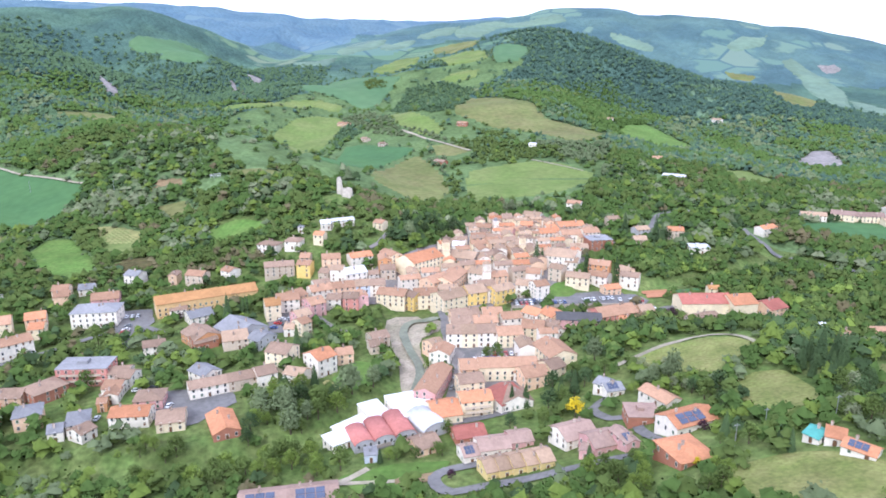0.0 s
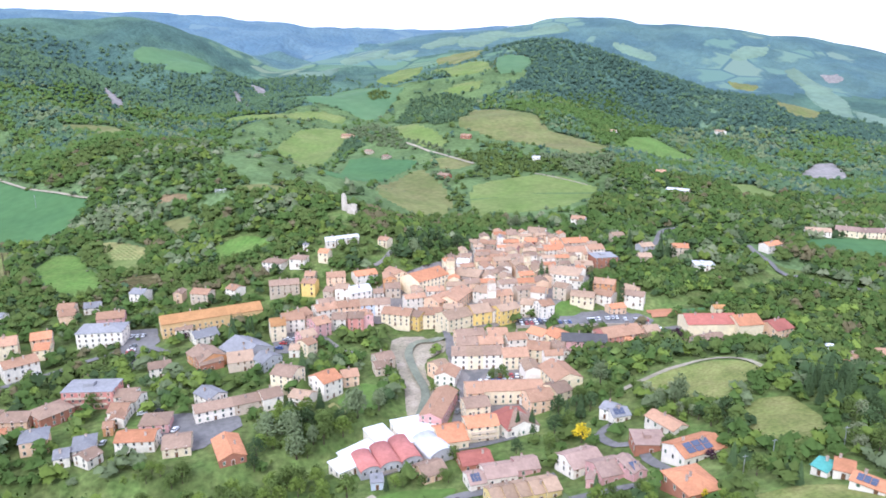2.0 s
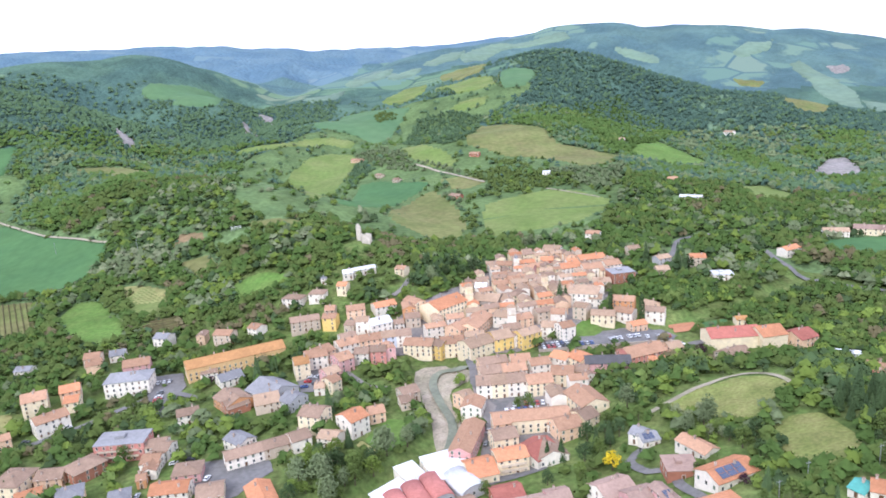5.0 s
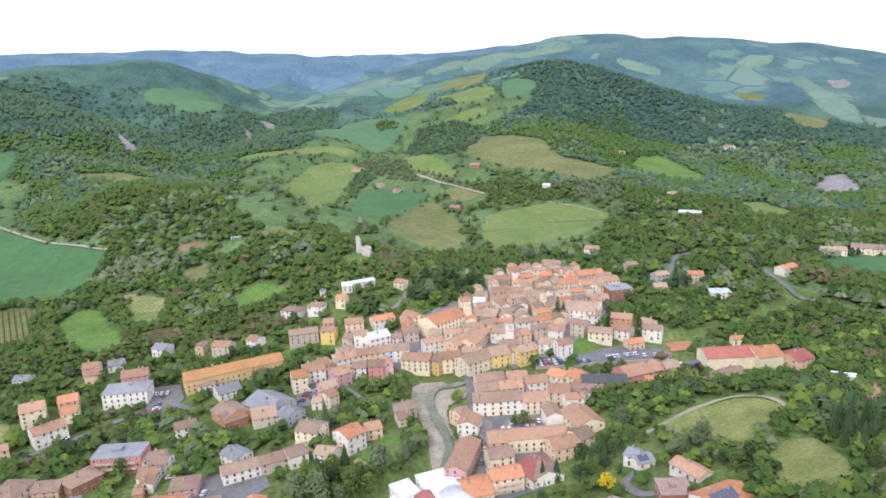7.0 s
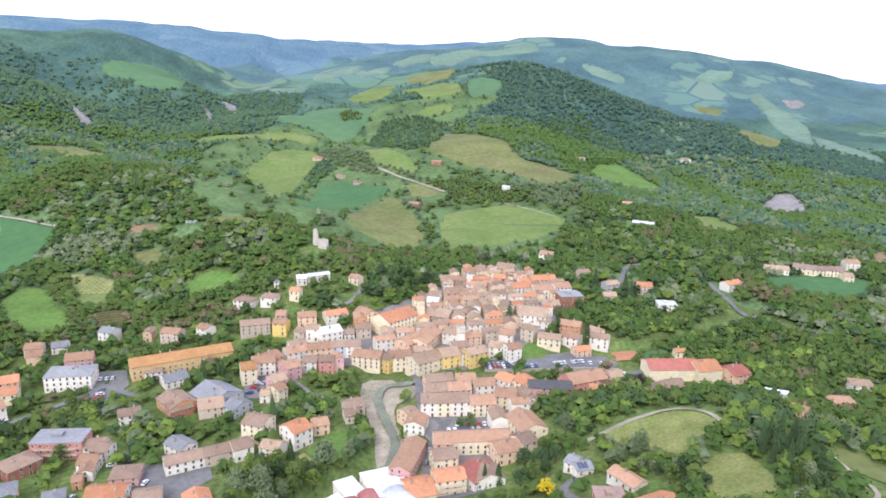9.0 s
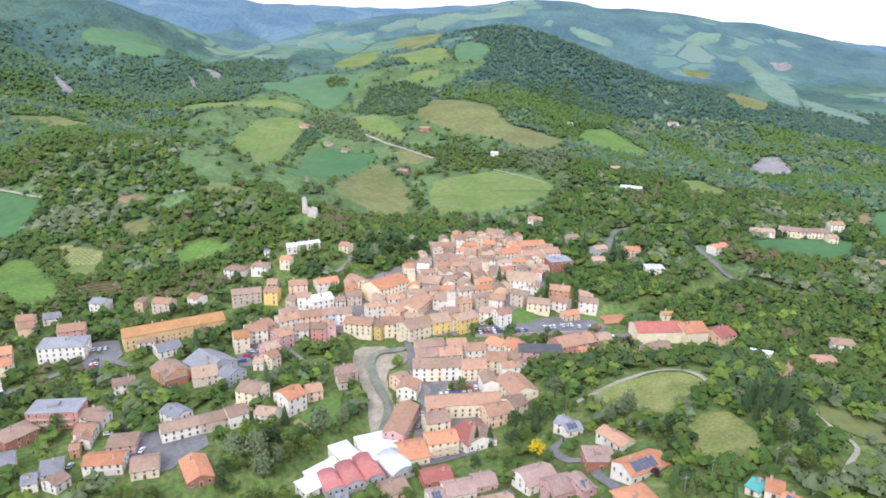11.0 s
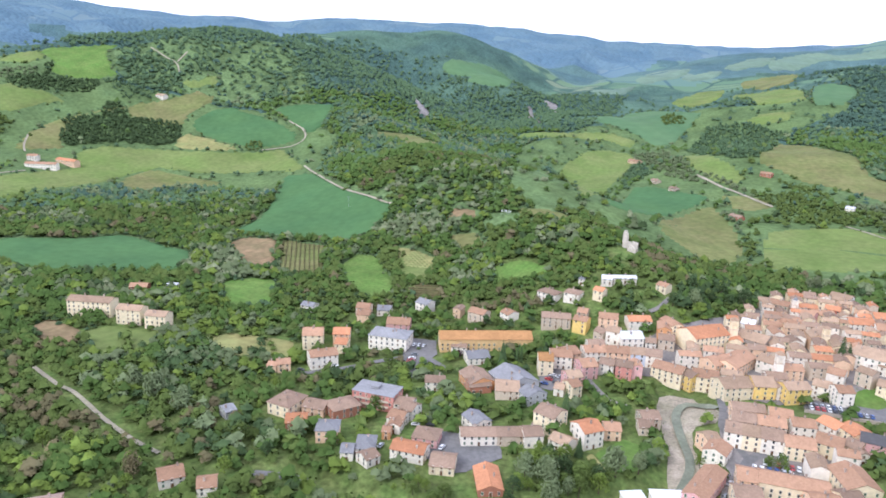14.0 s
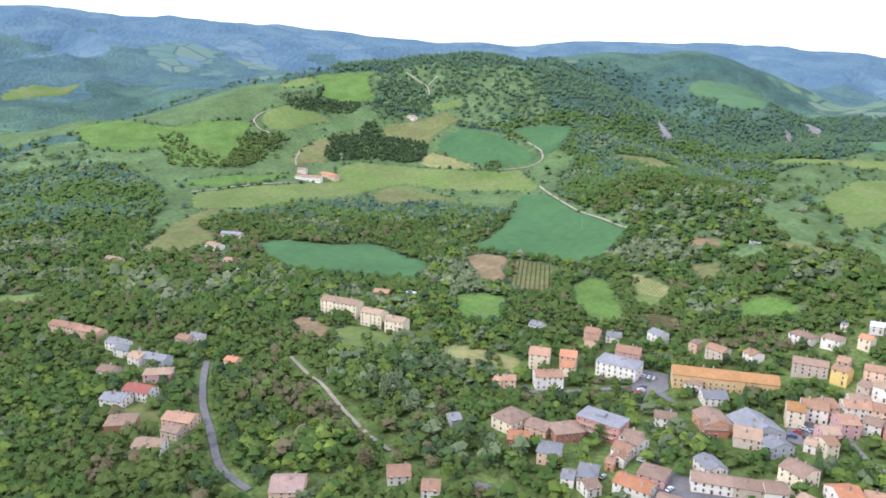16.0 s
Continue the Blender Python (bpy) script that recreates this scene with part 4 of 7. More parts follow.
house(-67.7, 439.8, 12, 11.7, 10, 6.8, "peach", "terra")
house(-50, 446.2, 25, 14.6, 10, 5.1, "white", "orange")
house(-61.7, 425.7, -1, 8, 9, 7.6, "white", "tan")
house(-52.2, 426, 28, 14.2, 12, 6.0, "white", "white")
house(-68.8, 426.5, -20, 6.7, 9, 5.1, "beige", "brown")
house(-39.7, 428.1, 10, 6.3, 8, 4.2, "white", "brown")
house(-68.8, 399.6, 27, 13, 11, 7.6, "white", "terra")
house(-55.6, 403.8, 17, 13.4, 11, 7.6, "peach", "terra")
house(-44.8, 406.1, 14, 8.4, 11, 7.6, "blue", "tan")
house(-35.5, 407.1, 6, 9, 11, 7.6, "white", "brown")
house(-69.7, 409.6, 24, 10, 9, 6.8, "white", "brown")
house(-82.1, 391.1, 50, 10, 12, 7.6, "peach", "terra")
house(-85.3, 386.3, 17, 12.5, 12, 7.6, "white", "terra")
house(-91.2, 374.1, 19, 8.2, 12, 9.3, "cream", "ochre")
house(-69, 378.9, 36, 9.1, 12, 7.6, "pink", "terra")
house(-58.3, 386.8, -1, 8.3, 10, 6.8, "white", "brown")
house(-48.6, 385.8, -1, 8.9, 10, 7.6, "salmon", "brown")
house(-43.3, 388.6, 18, 5.9, 10, 7.6, "pink", "terra")
house(-73.5, 363.3, 37, 8.3, 10, 6.8, "pink", "tan")
house(-71, 352.1, 49, 6.3, 9, 6.8, "cream", "terra")
house(-77, 351.6, -1, 5.3, 8, 4.2, "white", "tan")
house(-25.4, 395.4, -14, 17, 12, 6.8, "cream", "terra")
house(-16, 394.2, -36, 13.4, 9, 8.5, "yellow", "brown")
house(-6.6, 396, 4, 13.7, 12, 8.5, "cream", "terra")
house(7.2, 385.9, 33, 17.3, 14, 7.6, "cream", "tan")
house(21.1, 392, 20, 11.2, 14, 7.6, "yellow", "tan")
house(29.2, 393.2, 32, 5.6, 10, 7.6, "white", "brown")
house(36.9, 391.3, 30, 13.5, 10, 8.5, "yellow", "tan")
house(29, 410.3, 16, 10.8, 10, 7.6, "white", "brown")
house(52.1, 407.1, -14, 8.7, 10, 8.5, "white", "tan")
house(59.9, 397.7, 21, 8.5, 10, 9.3, "white", "terra")
house(59.7, 419.3, -16, 8.6, 10, 8.5, "white", "terra")
house(27.9, 423.7, -26, 13.5, 12, 7.6, "white", "tan")
house(37.1, 419.8, 17, 11.1, 10, 6.8, "peach", "terra")
house(-0.7, 412.2, 49, 16.7, 12, 7.6, "peach", "terra")
house(8.3, 417, 65, 24.5, 13, 7.6, "peach", "terra")
house(-10.9, 441.1, 43, 25.3, 18, 11.0, "cream", "orange")
house(-29.7, 444.9, 37, 8.3, 14, 9.3, "cream", "terra")
house(-33.5, 440.2, 8, 7.9, 14, 8.5, "orange", "terra")
house(-31.1, 432.5, 7, 9.5, 10, 6.0, "beige", "brown")
house(18.9, 452.8, -23, 16.9, 15, 9.3, "stone", "tan")
house(15.4, 480, -11, 7.9, 10, 7.6, "white", "white")
house(36.6, 535.5, -17, 12.4, 10, 6.0, "beige", "terra")
house(39.2, 508.4, -15, 12.6, 10, 6.0, "white", "brown")
house(53, 516.6, -23, 8.7, 10, 7.6, "pink", "terra")
house(61.7, 524.9, 13, 14.3, 10, 6.0, "cream", "terra")
house(69.2, 535.2, -11, 9.5, 9, 6.8, "red", "orange")
house(78.5, 568.4, -25, 14.3, 9, 5.1, "white", "tan")
house(56.5, 485.6, -22, 8.1, 14, 7.6, "cream", "tan")
house(82.5, 515.8, 17, 16.5, 12, 6.8, "white", "orange")
house(98.2, 510.6, 6, 14.8, 12, 6.8, "white", "terra")
house(113.2, 515.2, 15, 12.4, 12, 6.8, "white", "terra")
house(101.8, 532, 10, 20.2, 12, 6.8, "beige", "orange")
house(115.4, 494.1, 10, 16.9, 14, 7.6, "brick", "gray", "flat")
house(100, 483.4, -7, 12.4, 12, 5.1, "white", "tan", "flat")
house(81.9, 455.3, -19, 20.3, 18, 8.5, "white", "tan", "hip")
house(88.7, 447.7, -19, 8, 10, 6.0, "white", "tan")
house(75.5, 427.1, -33, 8.7, 9, 8.5, "beige", "tan")
house(102.8, 431.5, -22, 13.3, 10, 9.3, "orange", "terra")
house(101.3, 422.4, -35, 11.8, 10, 5.1, "white", "terra")
house(118.8, 429.1, -47, 8.2, 9, 6.0, "peach", "tan")
house(119.4, 420.1, -23, 11.5, 9, 6.8, "white", "brown")
house(87.3, 420.3, -18, 14.4, 10, 5.1, "cream", "tan")
house(105.1, 409.6, 18, 10, 8, 4.5, "peach", "orange")
house(148.5, 376.3, 1, 28.2, 16, 6.8, "cream", "red", name='sports_hall', windows=False)
house(167.1, 373.4, 10, 14.6, 16, 7.6, "cream", "orange", name='sports_hall', windows=False)
house(184.5, 372.2, 24, 12.8, 14, 5.1, "peach", "red")
house(73.4, 347.3, -6, 23.1, 11, 7.6, "pink", "dark")
house(95.3, 363.1, 21, 22.8, 14, 5.1, "salmon", "terra")
house(98.6, 346.6, -6, 8, 8, 4, "orange", "orange")
house(113.9, 369, 11, 8.3, 10, 4.2, "peach", "tan")
house(140.5, 352.4, 24, 15.5, 12, 4, "beige", "brown")
house(164.4, 402.4, -1, 6.7, 6, 4, "cream", "ochre")
house(8.7, 335.5, -1, 7.8, 12, 7.6, "white", "brown")
house(15.9, 335.4, 5, 7.9, 12, 7.6, "cream", "tan")
house(25, 335.7, 4, 10.1, 12, 7.6, "white", "brown")
house(36, 334.5, 6, 12.8, 12, 6.8, "cream", "terra")
house(12.9, 349.1, 7, 11.8, 11, 6.8, "peach", "brown")
house(24.9, 349.9, 7, 12.4, 11, 6.8, "white", "terra")
house(29.4, 360.7, 4, 10.6, 10, 6.8, "cream", "terra")
house(14.6, 362.2, 12, 15.5, 10, 6.0, "peach", "brown")
house(38.7, 355.8, 12, 10.9, 10, 6.0, "white", "terra")
house(52.3, 360.6, -42, 10.2, 10, 6.0, "white", "orange")
house(61.5, 356.1, -56, 10.1, 11, 6.8, "cream", "orange")
house(49.3, 341.6, -12, 11.3, 12, 6.8, "cream", "terra")
house(59.8, 343.6, -27, 6.9, 10, 6.0, "peach", "brown")
house(61, 340.1, 17, 5, 9, 5.1, "white", "brown")
house(54.8, 308.6, -72, 18.1, 14, 6.0, "cream", "terra")
house(56.4, 312.6, 5, 6.5, 8, 4, "gray", "brown")
house(51.4, 295.7, 32, 8.6, 11, 5.1, "cream", "brown")
house(31.9, 299.8, 3, 26.8, 11, 6.8, "cream", "terra", rows=2)
house(42.2, 290.6, 16, 11.5, 12, 6.0, "peach", "terra")
house(39.7, 294.3, -46, 6.5, 8, 4.2, "white", "terra")
house(14, 298.3, 4, 7.8, 12, 6.8, "peach", "terra")
house(14.1, 285, 14, 10.9, 10, 6.8, "cream", "brown")
house(15.5, 268.9, 12, 13.4, 10, 6.9, "cream", "orange", balcony=True, label='cream four-storey apartment house with balconies and orange roof')
house(31.7, 273.7, -75, 12.5, 14, 3.8, "white", "brown")
house(27, 275.6, 42, 14.7, 15, 3.8, "white", "red")
house(2.6, 265.2, 15, 12, 15, 3.8, "cream", "orange")
house(-1.6, 284.8, 74, 27, 9.5, 6.8, "pink", "terra")
house(2.4, 318.3, 75, 11, 10, 5.1, "white", "terra")
house(-1.4, 330.6, 37, 7, 11, 5.1, "peach", "tan")
house(12, 248.2, 15, 12.2, 10, 3.0, "brick", "red")
house(20.4, 236.7, 13, 11.9, 10, 3.5, "white", "pinkish")
house(11.4, 233.4, 17, 6.1, 9, 3.3, "white", "pinkish", solar=True)
house(-5, 241.5, 28, 10, 10, 3.0, "peach", "brown")
house(30.8, 240.5, 12, 8.8, 9, 3.0, "pink", "pinkish")
house(-24.7, 235, 9, 4.7, 6, 3.0, "blue", "gray", "flat")
house(50.1, 234.6, 23, 13.7, 12, 4.4, "white", "pinkish")
house(57.7, 224, 18, 11.4, 11, 3.8, "pink", "pinkish")
house(52.5, 220.8, -25, 4.3, 8, 3.0, "pink", "pinkish")
house(64.7, 220.3, 20, 5.2, 11, 4.4, "pink", "pinkish", solar=True)
house(75.7, 238.4, -3, 11.6, 11, 3.8, "brick", "pinkish", "flat")
house(86, 250, -60, 14.4, 8, 3.1, "white", "terra")
house(87.1, 223.6, 24, 18.4, 11, 3.8, "white", "orange", solar=True)
house(78.1, 199.4, 18, 13, 14, 3.0, "brick", "orange", "hip")
house(69.5, 271.4, -43, 5.3, 8, 4.2, "white", "gray")
house(71.8, 267.8, 14, 7.8, 8, 3.1, "white", "gray", solar=True)
house(114.3, 190.7, -59, 5.0, 7.4, 2.3, "white", "teal")
house(117.8, 187.7, -31, 5.4, 7.6, 2.9, "white", "orange")
house(119.2, 177.2, -46, 8.9, 6.4, 2.3, "white", "orange", solar=True)
house(178.5, 517.8, -9, 11.3, 10, 6.8, "beige", "orange")
house(184.8, 485.3, -7, 13.4, 11, 4.2, "white", "white", "flat")
house(252.6, 530.8, 27, 15.2, 9, 6.0, "white", "orange")
house(138.8, 550, 11, 9.5, 8, 6.0, "beige", "tan")
house(146.4, 498.5, -1, 9.3, 9, 6.0, "beige", "tan")
house(154.6, 525.9, 18, 10.9, 9, 5.1, "gray", "tan")
house(117.5, 597.3, -23, 11.6, 9, 5.1, "white", "terra")
house(-191.9, 436.2, -14, 9.8, 10, 7.6, "white", "gray")
house(-151, 432.2, -12, 11.9, 10, 6.8, "beige", "terra")
house(-167.4, 437.4, -1, 5.4, 9, 6.0, "peach", "brown")
house(-131.3, 436.3, -34, 8.5, 9, 5.1, "white", "terra")
house(-216.1, 421.9, 19, 9.4, 10, 4.2, "white", "gray")
house(-228.7, 415.8, 12, 9.4, 10, 6.0, "beige", "terra")
house(-193.4, 396.9, 18, 14.9, 12, 6.8, "pink", "terra")
house(-187.2, 372.5, 8, 23.7, 15, 8.5, "white", "gray", "hip")
house(-134, 394.6, 27, 56.3, 14, 7.6, "apricot", "ochre", rows=2, name='school', label='long apricot two-storey school with ochre tiled roof')
house(-146.1, 382.2, 16, 9.3, 8, 4.2, "white", "brown")
house(-131.8, 373, 36, 13, 12, 4.2, "white", "gray")
house(-121.2, 343.4, -48, 17, 14, 5.1, "orange", "brown")
house(-119.1, 339, 37, 11.8, 12, 4.2, "brick", "brown")
house(-103.1, 352.6, -43, 20.4, 20, 4.2, "gray", "gray")
house(-102.8, 339.4, 20, 12.5, 14, 5.1, "beige", "tan")
house(-88.7, 337.7, -39, 9.2, 12, 5.1, "gray", "gray")
house(-140.6, 331.3, 22, 10.6, 9, 5.1, "white", "brown")
house(-139.8, 298, -9, 7.4, 9, 5.1, "white", "brown")
house(-101, 288.3, 26, 16.6, 9, 5.1, "white", "brown")
house(-87.7, 294.4, 26, 12.6, 9, 5.1, "beige", "brown")
house(-78.1, 297.5, 30, 9, 10, 6.0, "white", "brown")
house(-105.9, 300.2, 52, 9.5, 12, 5.1, "white", "gray", "gable_y")
house(-73.1, 313.3, -20, 11.5, 12, 9.3, "cream", "brown")
house(-54.5, 307.8, 45, 10.5, 12, 8.5, "white", "orange")
house(-44.7, 318.2, 19, 7.6, 9, 5.1, "peach", "terra")
house(-63.8, 299.4, -22, 9.5, 9, 4.2, "white", "tan")
house(-124.3, 263.7, 5, 15.5, 10, 5.1, "white", "orange")
house(-122.4, 278.4, 9, 11.7, 11, 4.2, "pink", "brown", "hip")
house(-107.4, 261.4, 14, 10.8, 12, 4, "cream", "brown")
house(-85.7, 257.6, 26, 10.3, 18, 3.1, "brick", "orange", "gable_y")
house(-141.9, 289.1, -1, 8.3, 10, 4.2, "white", "terra")
house(-141.2, 274.9, 14, 3.9, 6, 4, "orange", "terra")
house(-57.6, 206.7, 10, 16.1, 11, 3.8, "peach", "pinkish", solar=True)
house(-41.6, 209.5, 11, 16.5, 11, 3.8, "peach", "pinkish", solar=True)
house(-30.1, 338.2, 28, 9.2, 10, 4.2, "beige", "brown")
house(-30.5, 329.1, 17, 7, 9, 4, "beige", "brown")
house(-391, 337, 17, 30, 11, 10.5, "cream", "tan")
house(-357, 337, 13, 17, 10, 10.0, "cream", "tan")
house(-336, 338, 14, 14, 10, 9.0, "cream", "tan")
house(-792.4, 632.5, 24, 37.6, 9, 6.4, "white", "terra", name='farmhouse')
house(-788.5, 666.7, -5, 35, 9, 6.4, "peach", "orange", name='farmhouse')
house(-821.8, 645.2, 22, 12.6, 8, 6.8, "white", "terra", name='farmhouse')
house(-400.9, 388.2, 25, 12.8, 9, 4.2, "brick", "terra")
house(-385, 403.9, 23, 8.1, 6, 3, "white", "white", "flat")
house(-230.2, 353.3, 27, 12.1, 13, 9.3, "cream", "terra")
house(-217.2, 365.3, 24, 10.1, 11, 7.6, "peach", "orange")
house(-210.8, 354.5, 17, 7.4, 10, 6.0, "cream", "orange")
house(-210.7, 331.7, 44, 15.7, 11, 7.6, "white", "terra")
house(-231.3, 313.6, 11, 5.6, 6, 4.2, "peach", "terra")
house(-227.1, 317, 38, 7.3, 8, 5.1, "peach", "terra")
house(-222.6, 404, 24, 9, 10, 6.0, "peach", "terra")
house(-267.1, 407.6, -0, 9.8, 8, 4.2, "white", "gray")
house(-198.2, 276.6, -0, 10.4, 11, 6.0, "cream", "brown", "hip")
house(-198, 278, 85, 15.3, 13, 6.0, "cream", "brown", "hip")
house(-183.8, 282.4, 4, 11.7, 10, 4.2, "peach", "brown")
house(-185.4, 267, 28, 10.2, 10, 4, "brick", "orange")
house(-166, 263.3, 23, 10.2, 11, 6.0, "peach", "gray", "hip")
house(-171.6, 286.5, 54, 14.6, 12, 5.1, "brick", "brown", "hip")
house(-144.4, 260.2, 21, 8.4, 12, 4.2, "white", "gray", "hip")
house(-149.5, 252.6, 20, 5.6, 8, 4.2, "white", "gray")
house(-139.2, 252, 64, 7.1, 8, 4, "white", "brown")
house(-160.2, 302.1, 3, 22.4, 13, 8.5, "salmon", "gray", "flat", balcony=True, label='salmon and white apartment block with terraces and flat roof')
house(-144.6, 301.8, 9, 9.6, 9, 5.1, "white", "brown")
house(-140.3, 283.2, 8, 6, 10, 4.2, "white", "terra")
house(-221.3, 261.1, 62, 5.5, 8, 4, "gray", "gray")
house(-206.5, 205.8, 48, 10.2, 10, 4.2, "white", "terra")
house(-188.6, 206.8, 37, 7.7, 9, 4.2, "white", "terra")
house(-234, 167.7, 43, 13.8, 14, 4.2, "peach", "pinkish")
house(-494.3, 185.3, 21, 21.8, 9, 5.1, "peach", "terra")
house(-473, 191.8, 17, 20.4, 9, 5.1, "peach", "terra")
house(-439.9, 194.6, 16, 14.5, 9, 5.1, "white", "gray")
house(-426.1, 193.1, 20, 13.3, 9, 5.1, "white", "gray")
house(-409.7, 192.4, 12, 9.9, 9, 5.1, "white", "tan")
house(-400.5, 198.1, 21, 17.7, 9, 5.1, "gray", "gray")
house(-378.9, 188.2, 50, 15.1, 10, 5.1, "pink", "tan", "hip")
house(-365.2, 170.4, 23, 15.6, 10, 5.1, "white", "red")
house(-404.9, 172.1, 21, 10.2, 9, 4.2, "beige", "brown")
house(-366.2, 157.8, 29, 13.2, 10, 4.2, "white", "gray")
house(-337.4, 146.8, 51, 13.5, 12, 5.1, "brick", "tan", "hip")
house(-321, 168.8, 26, 15.8, 10, 4.2, "peach", "terra")
house(-313.1, 160.4, 22, 9.4, 8, 4, "beige", "brown")
house(-307.9, 145.7, 32, 13.3, 9, 4.2, "white", "tan")
house(-420.4, 228.7, 18, 9.2, 8, 4, "beige", "terra")
house(-418.1, 236, 22, 8.2, 8, 4, "white", "gray")
house(-366.5, 228.6, 14, 8.7, 7, 4, "peach", "orange")
house(-617.4, 374.8, 7, 18.3, 9, 4.2, "white", "tan", name='farmhouse')
house(-562.5, 358.2, 22, 14.8, 8, 4, "white", "terra")
house(-634.6, 284.5, 16, 15.9, 8, 4, "beige", "tan")
house(-642.5, 410.7, 26, 22.6, 8, 4, "beige", "gray")
house(-850, 902.5, -4, 16.8, 10, 4.2, "white", "tan")
house(251.2, 358.5, -17, 11.8, 10, 5.1, "white", "tan", "hip")
house(226.5, 336.3, -5, 12.7, 9, 4, "beige", "terra", "hip")
house(183.2, 300.4, -40, 7.5, 9, 4.2, "brick", "terra")
house(170.2, 276.6, -26, 4.6, 7, 3, "brick", "red")
house(397.1, 607.1, -5, 11.9, 11, 6.8, "white", "terra")
house(314.8, 581.3, -17, 19.6, 10, 4.2, "white", "tan")
house(341.9, 584.8, -30, 18.2, 12, 5.1, "cream", "pinkish")
house(361.7, 583.2, -5, 24.8, 12, 5.1, "cream", "pinkish")
house(370.3, 568.3, -5, 7.8, 10, 5.1, "cream", "tan")
house(376.6, 505.9, -18, 14, 10, 4.2, "beige", "tan")
house(409.7, 533.7, -25, 9.8, 9, 4.2, "white", "gray")
house(-139.4, 1094.7, -37, 21.5, 9, 4.2, "peach", "terra")
house(111.3, 828.1, -18, 8.5, 8, 4.2, "white", "white")
house(-95.6, 969.3, -43, 11.5, 8, 4.2, "beige", "brown")
house(-68.9, 923.1, -42, 10.5, 8, 4.2, "beige", "brown")
house(35, 973, -22, 13.8, 8, 4.2, "brick", "terra")
house(4.8, 792.2, -42, 14.4, 8, 4, "brick", "brown")
house(245.5, 791.5, -16, 10.7, 10, 4.2, "brick", "terra")
house(443.3, 1139.6, -58, 15.6, 9, 4.2, "white", "tan")
house(250.7, 1048, -25, 10.6, 8, 4.2, "white", "tan")
house(242.5, 721, -30, 22.2, 8, 4, "beige", "white")
house(-37.9, 244.2, 40, 8.9, 8, 3.0, "white", "white", "shed")
house(-31.9, 252.2, 44, 14.8, 12, 3.1, "white", "white", "shed")
house(-24, 263.2, 30, 8.8, 22, 3.8, "white", "white", "flat", windows=False)
house(-10.6, 268.6, 21, 17.5, 20, 4.1, "white", "white", "flat")
house(17.9, 220, 18, 5.1, 9.5, 3.6, "straw", "tan", "gable_x", name='row_house', label='yellow two-storey row house with balcony and tan tiled roof', balcony=True, group='row of yellow houses')
house(22.6, 220.4, 18, 5.1, 9.5, 3.6, "straw", "tan", "gable_x", name='row_house', label='yellow two-storey row house with balcony and tan tiled roof', balcony=True, group='row of yellow houses')
house(27.3, 220.7, 18, 5.1, 9.5, 3.6, "straw", "tan", "gable_x", name='row_house', label='yellow two-storey row house with balcony and tan tiled roof', balcony=True, group='row of yellow houses')
house(32, 220.9, 18, 5.2, 9.5, 3.6, "straw", "tan", "gable_x", name='row_house', label='yellow two-storey row house with balcony and tan tiled roof', balcony=True, group='row of yellow houses')
house(36.7, 220.9, 18, 5.2, 9.5, 3.6, "straw", "tan", "gable_x", name='row_house', label='yellow two-storey row house with balcony and tan tiled roof', balcony=True, group='row of yellow houses')

# ---- houses packed between the streets of the old town ----
def fill_quarter(turn, step, heights, *poly, size=1.0):
    rng = random.Random(len(HOUSES))
    p = np.array(poly, float)
    for gx in np.arange(p[:, 0].min(), p[:, 0].max(), step):
        for gy in np.arange(p[:, 1].min(), p[:, 1].max(), step):
            x, y = gx + rng.uniform(-2, 2), gy + rng.uniform(-2, 2)
            w, d = rng.uniform(9, 13) * size, rng.uniform(6.5, 8.5) * size
            if not inside(np.array([x]), np.array([y]), [tuple(q) for q in poly])[0]:
                continue
            if any(math.hypot(x - hx, y - hy) < 0.62 * (r + math.hypot(w, d) / 2) for hx, hy, r in HOUSES):
                continue
            house(x, y, turn + rng.choice((0, 0, 90)) + rng.uniform(-8, 8), w, d, rng.uniform(*heights), rng.choice(("white", "cream", "white", "peach", "cream", "white", "beige")), rng.choice(("terra", "brown", "tan", "orange", "tan", "brown")), name="town_house", group="old town houses")


fill_quarter(10, 11.5, (7.5, 9.5), (-27, 394), (-25, 415), (-5, 454), (10, 469), (33, 523), (55, 530), (76, 528), (72, 468), (62, 421), (45, 410), (32, 392), (23, 423), (6, 394), (-17, 391))
fill_quarter(5, 11.5, (7, 9), (8, 348), (32, 354), (53, 338), (57, 315), (44, 295), (35, 322), (7, 330))
fill_quarter(15, 12, (7, 9), (-68, 380), (-57, 393), (-31, 396), (-27, 390), (-54, 375))
fill_quarter(8, 10, (5.5, 8), (-4, 470), (7, 494), (35, 560), (80, 564), (122, 529), (128, 508), (104, 482), (88, 446), (70, 440), (50, 470), (20, 490), size=0.8)
fill_quarter(-10, 12, (6, 8), (13, 272), (21, 277), (37, 270), (29, 259))


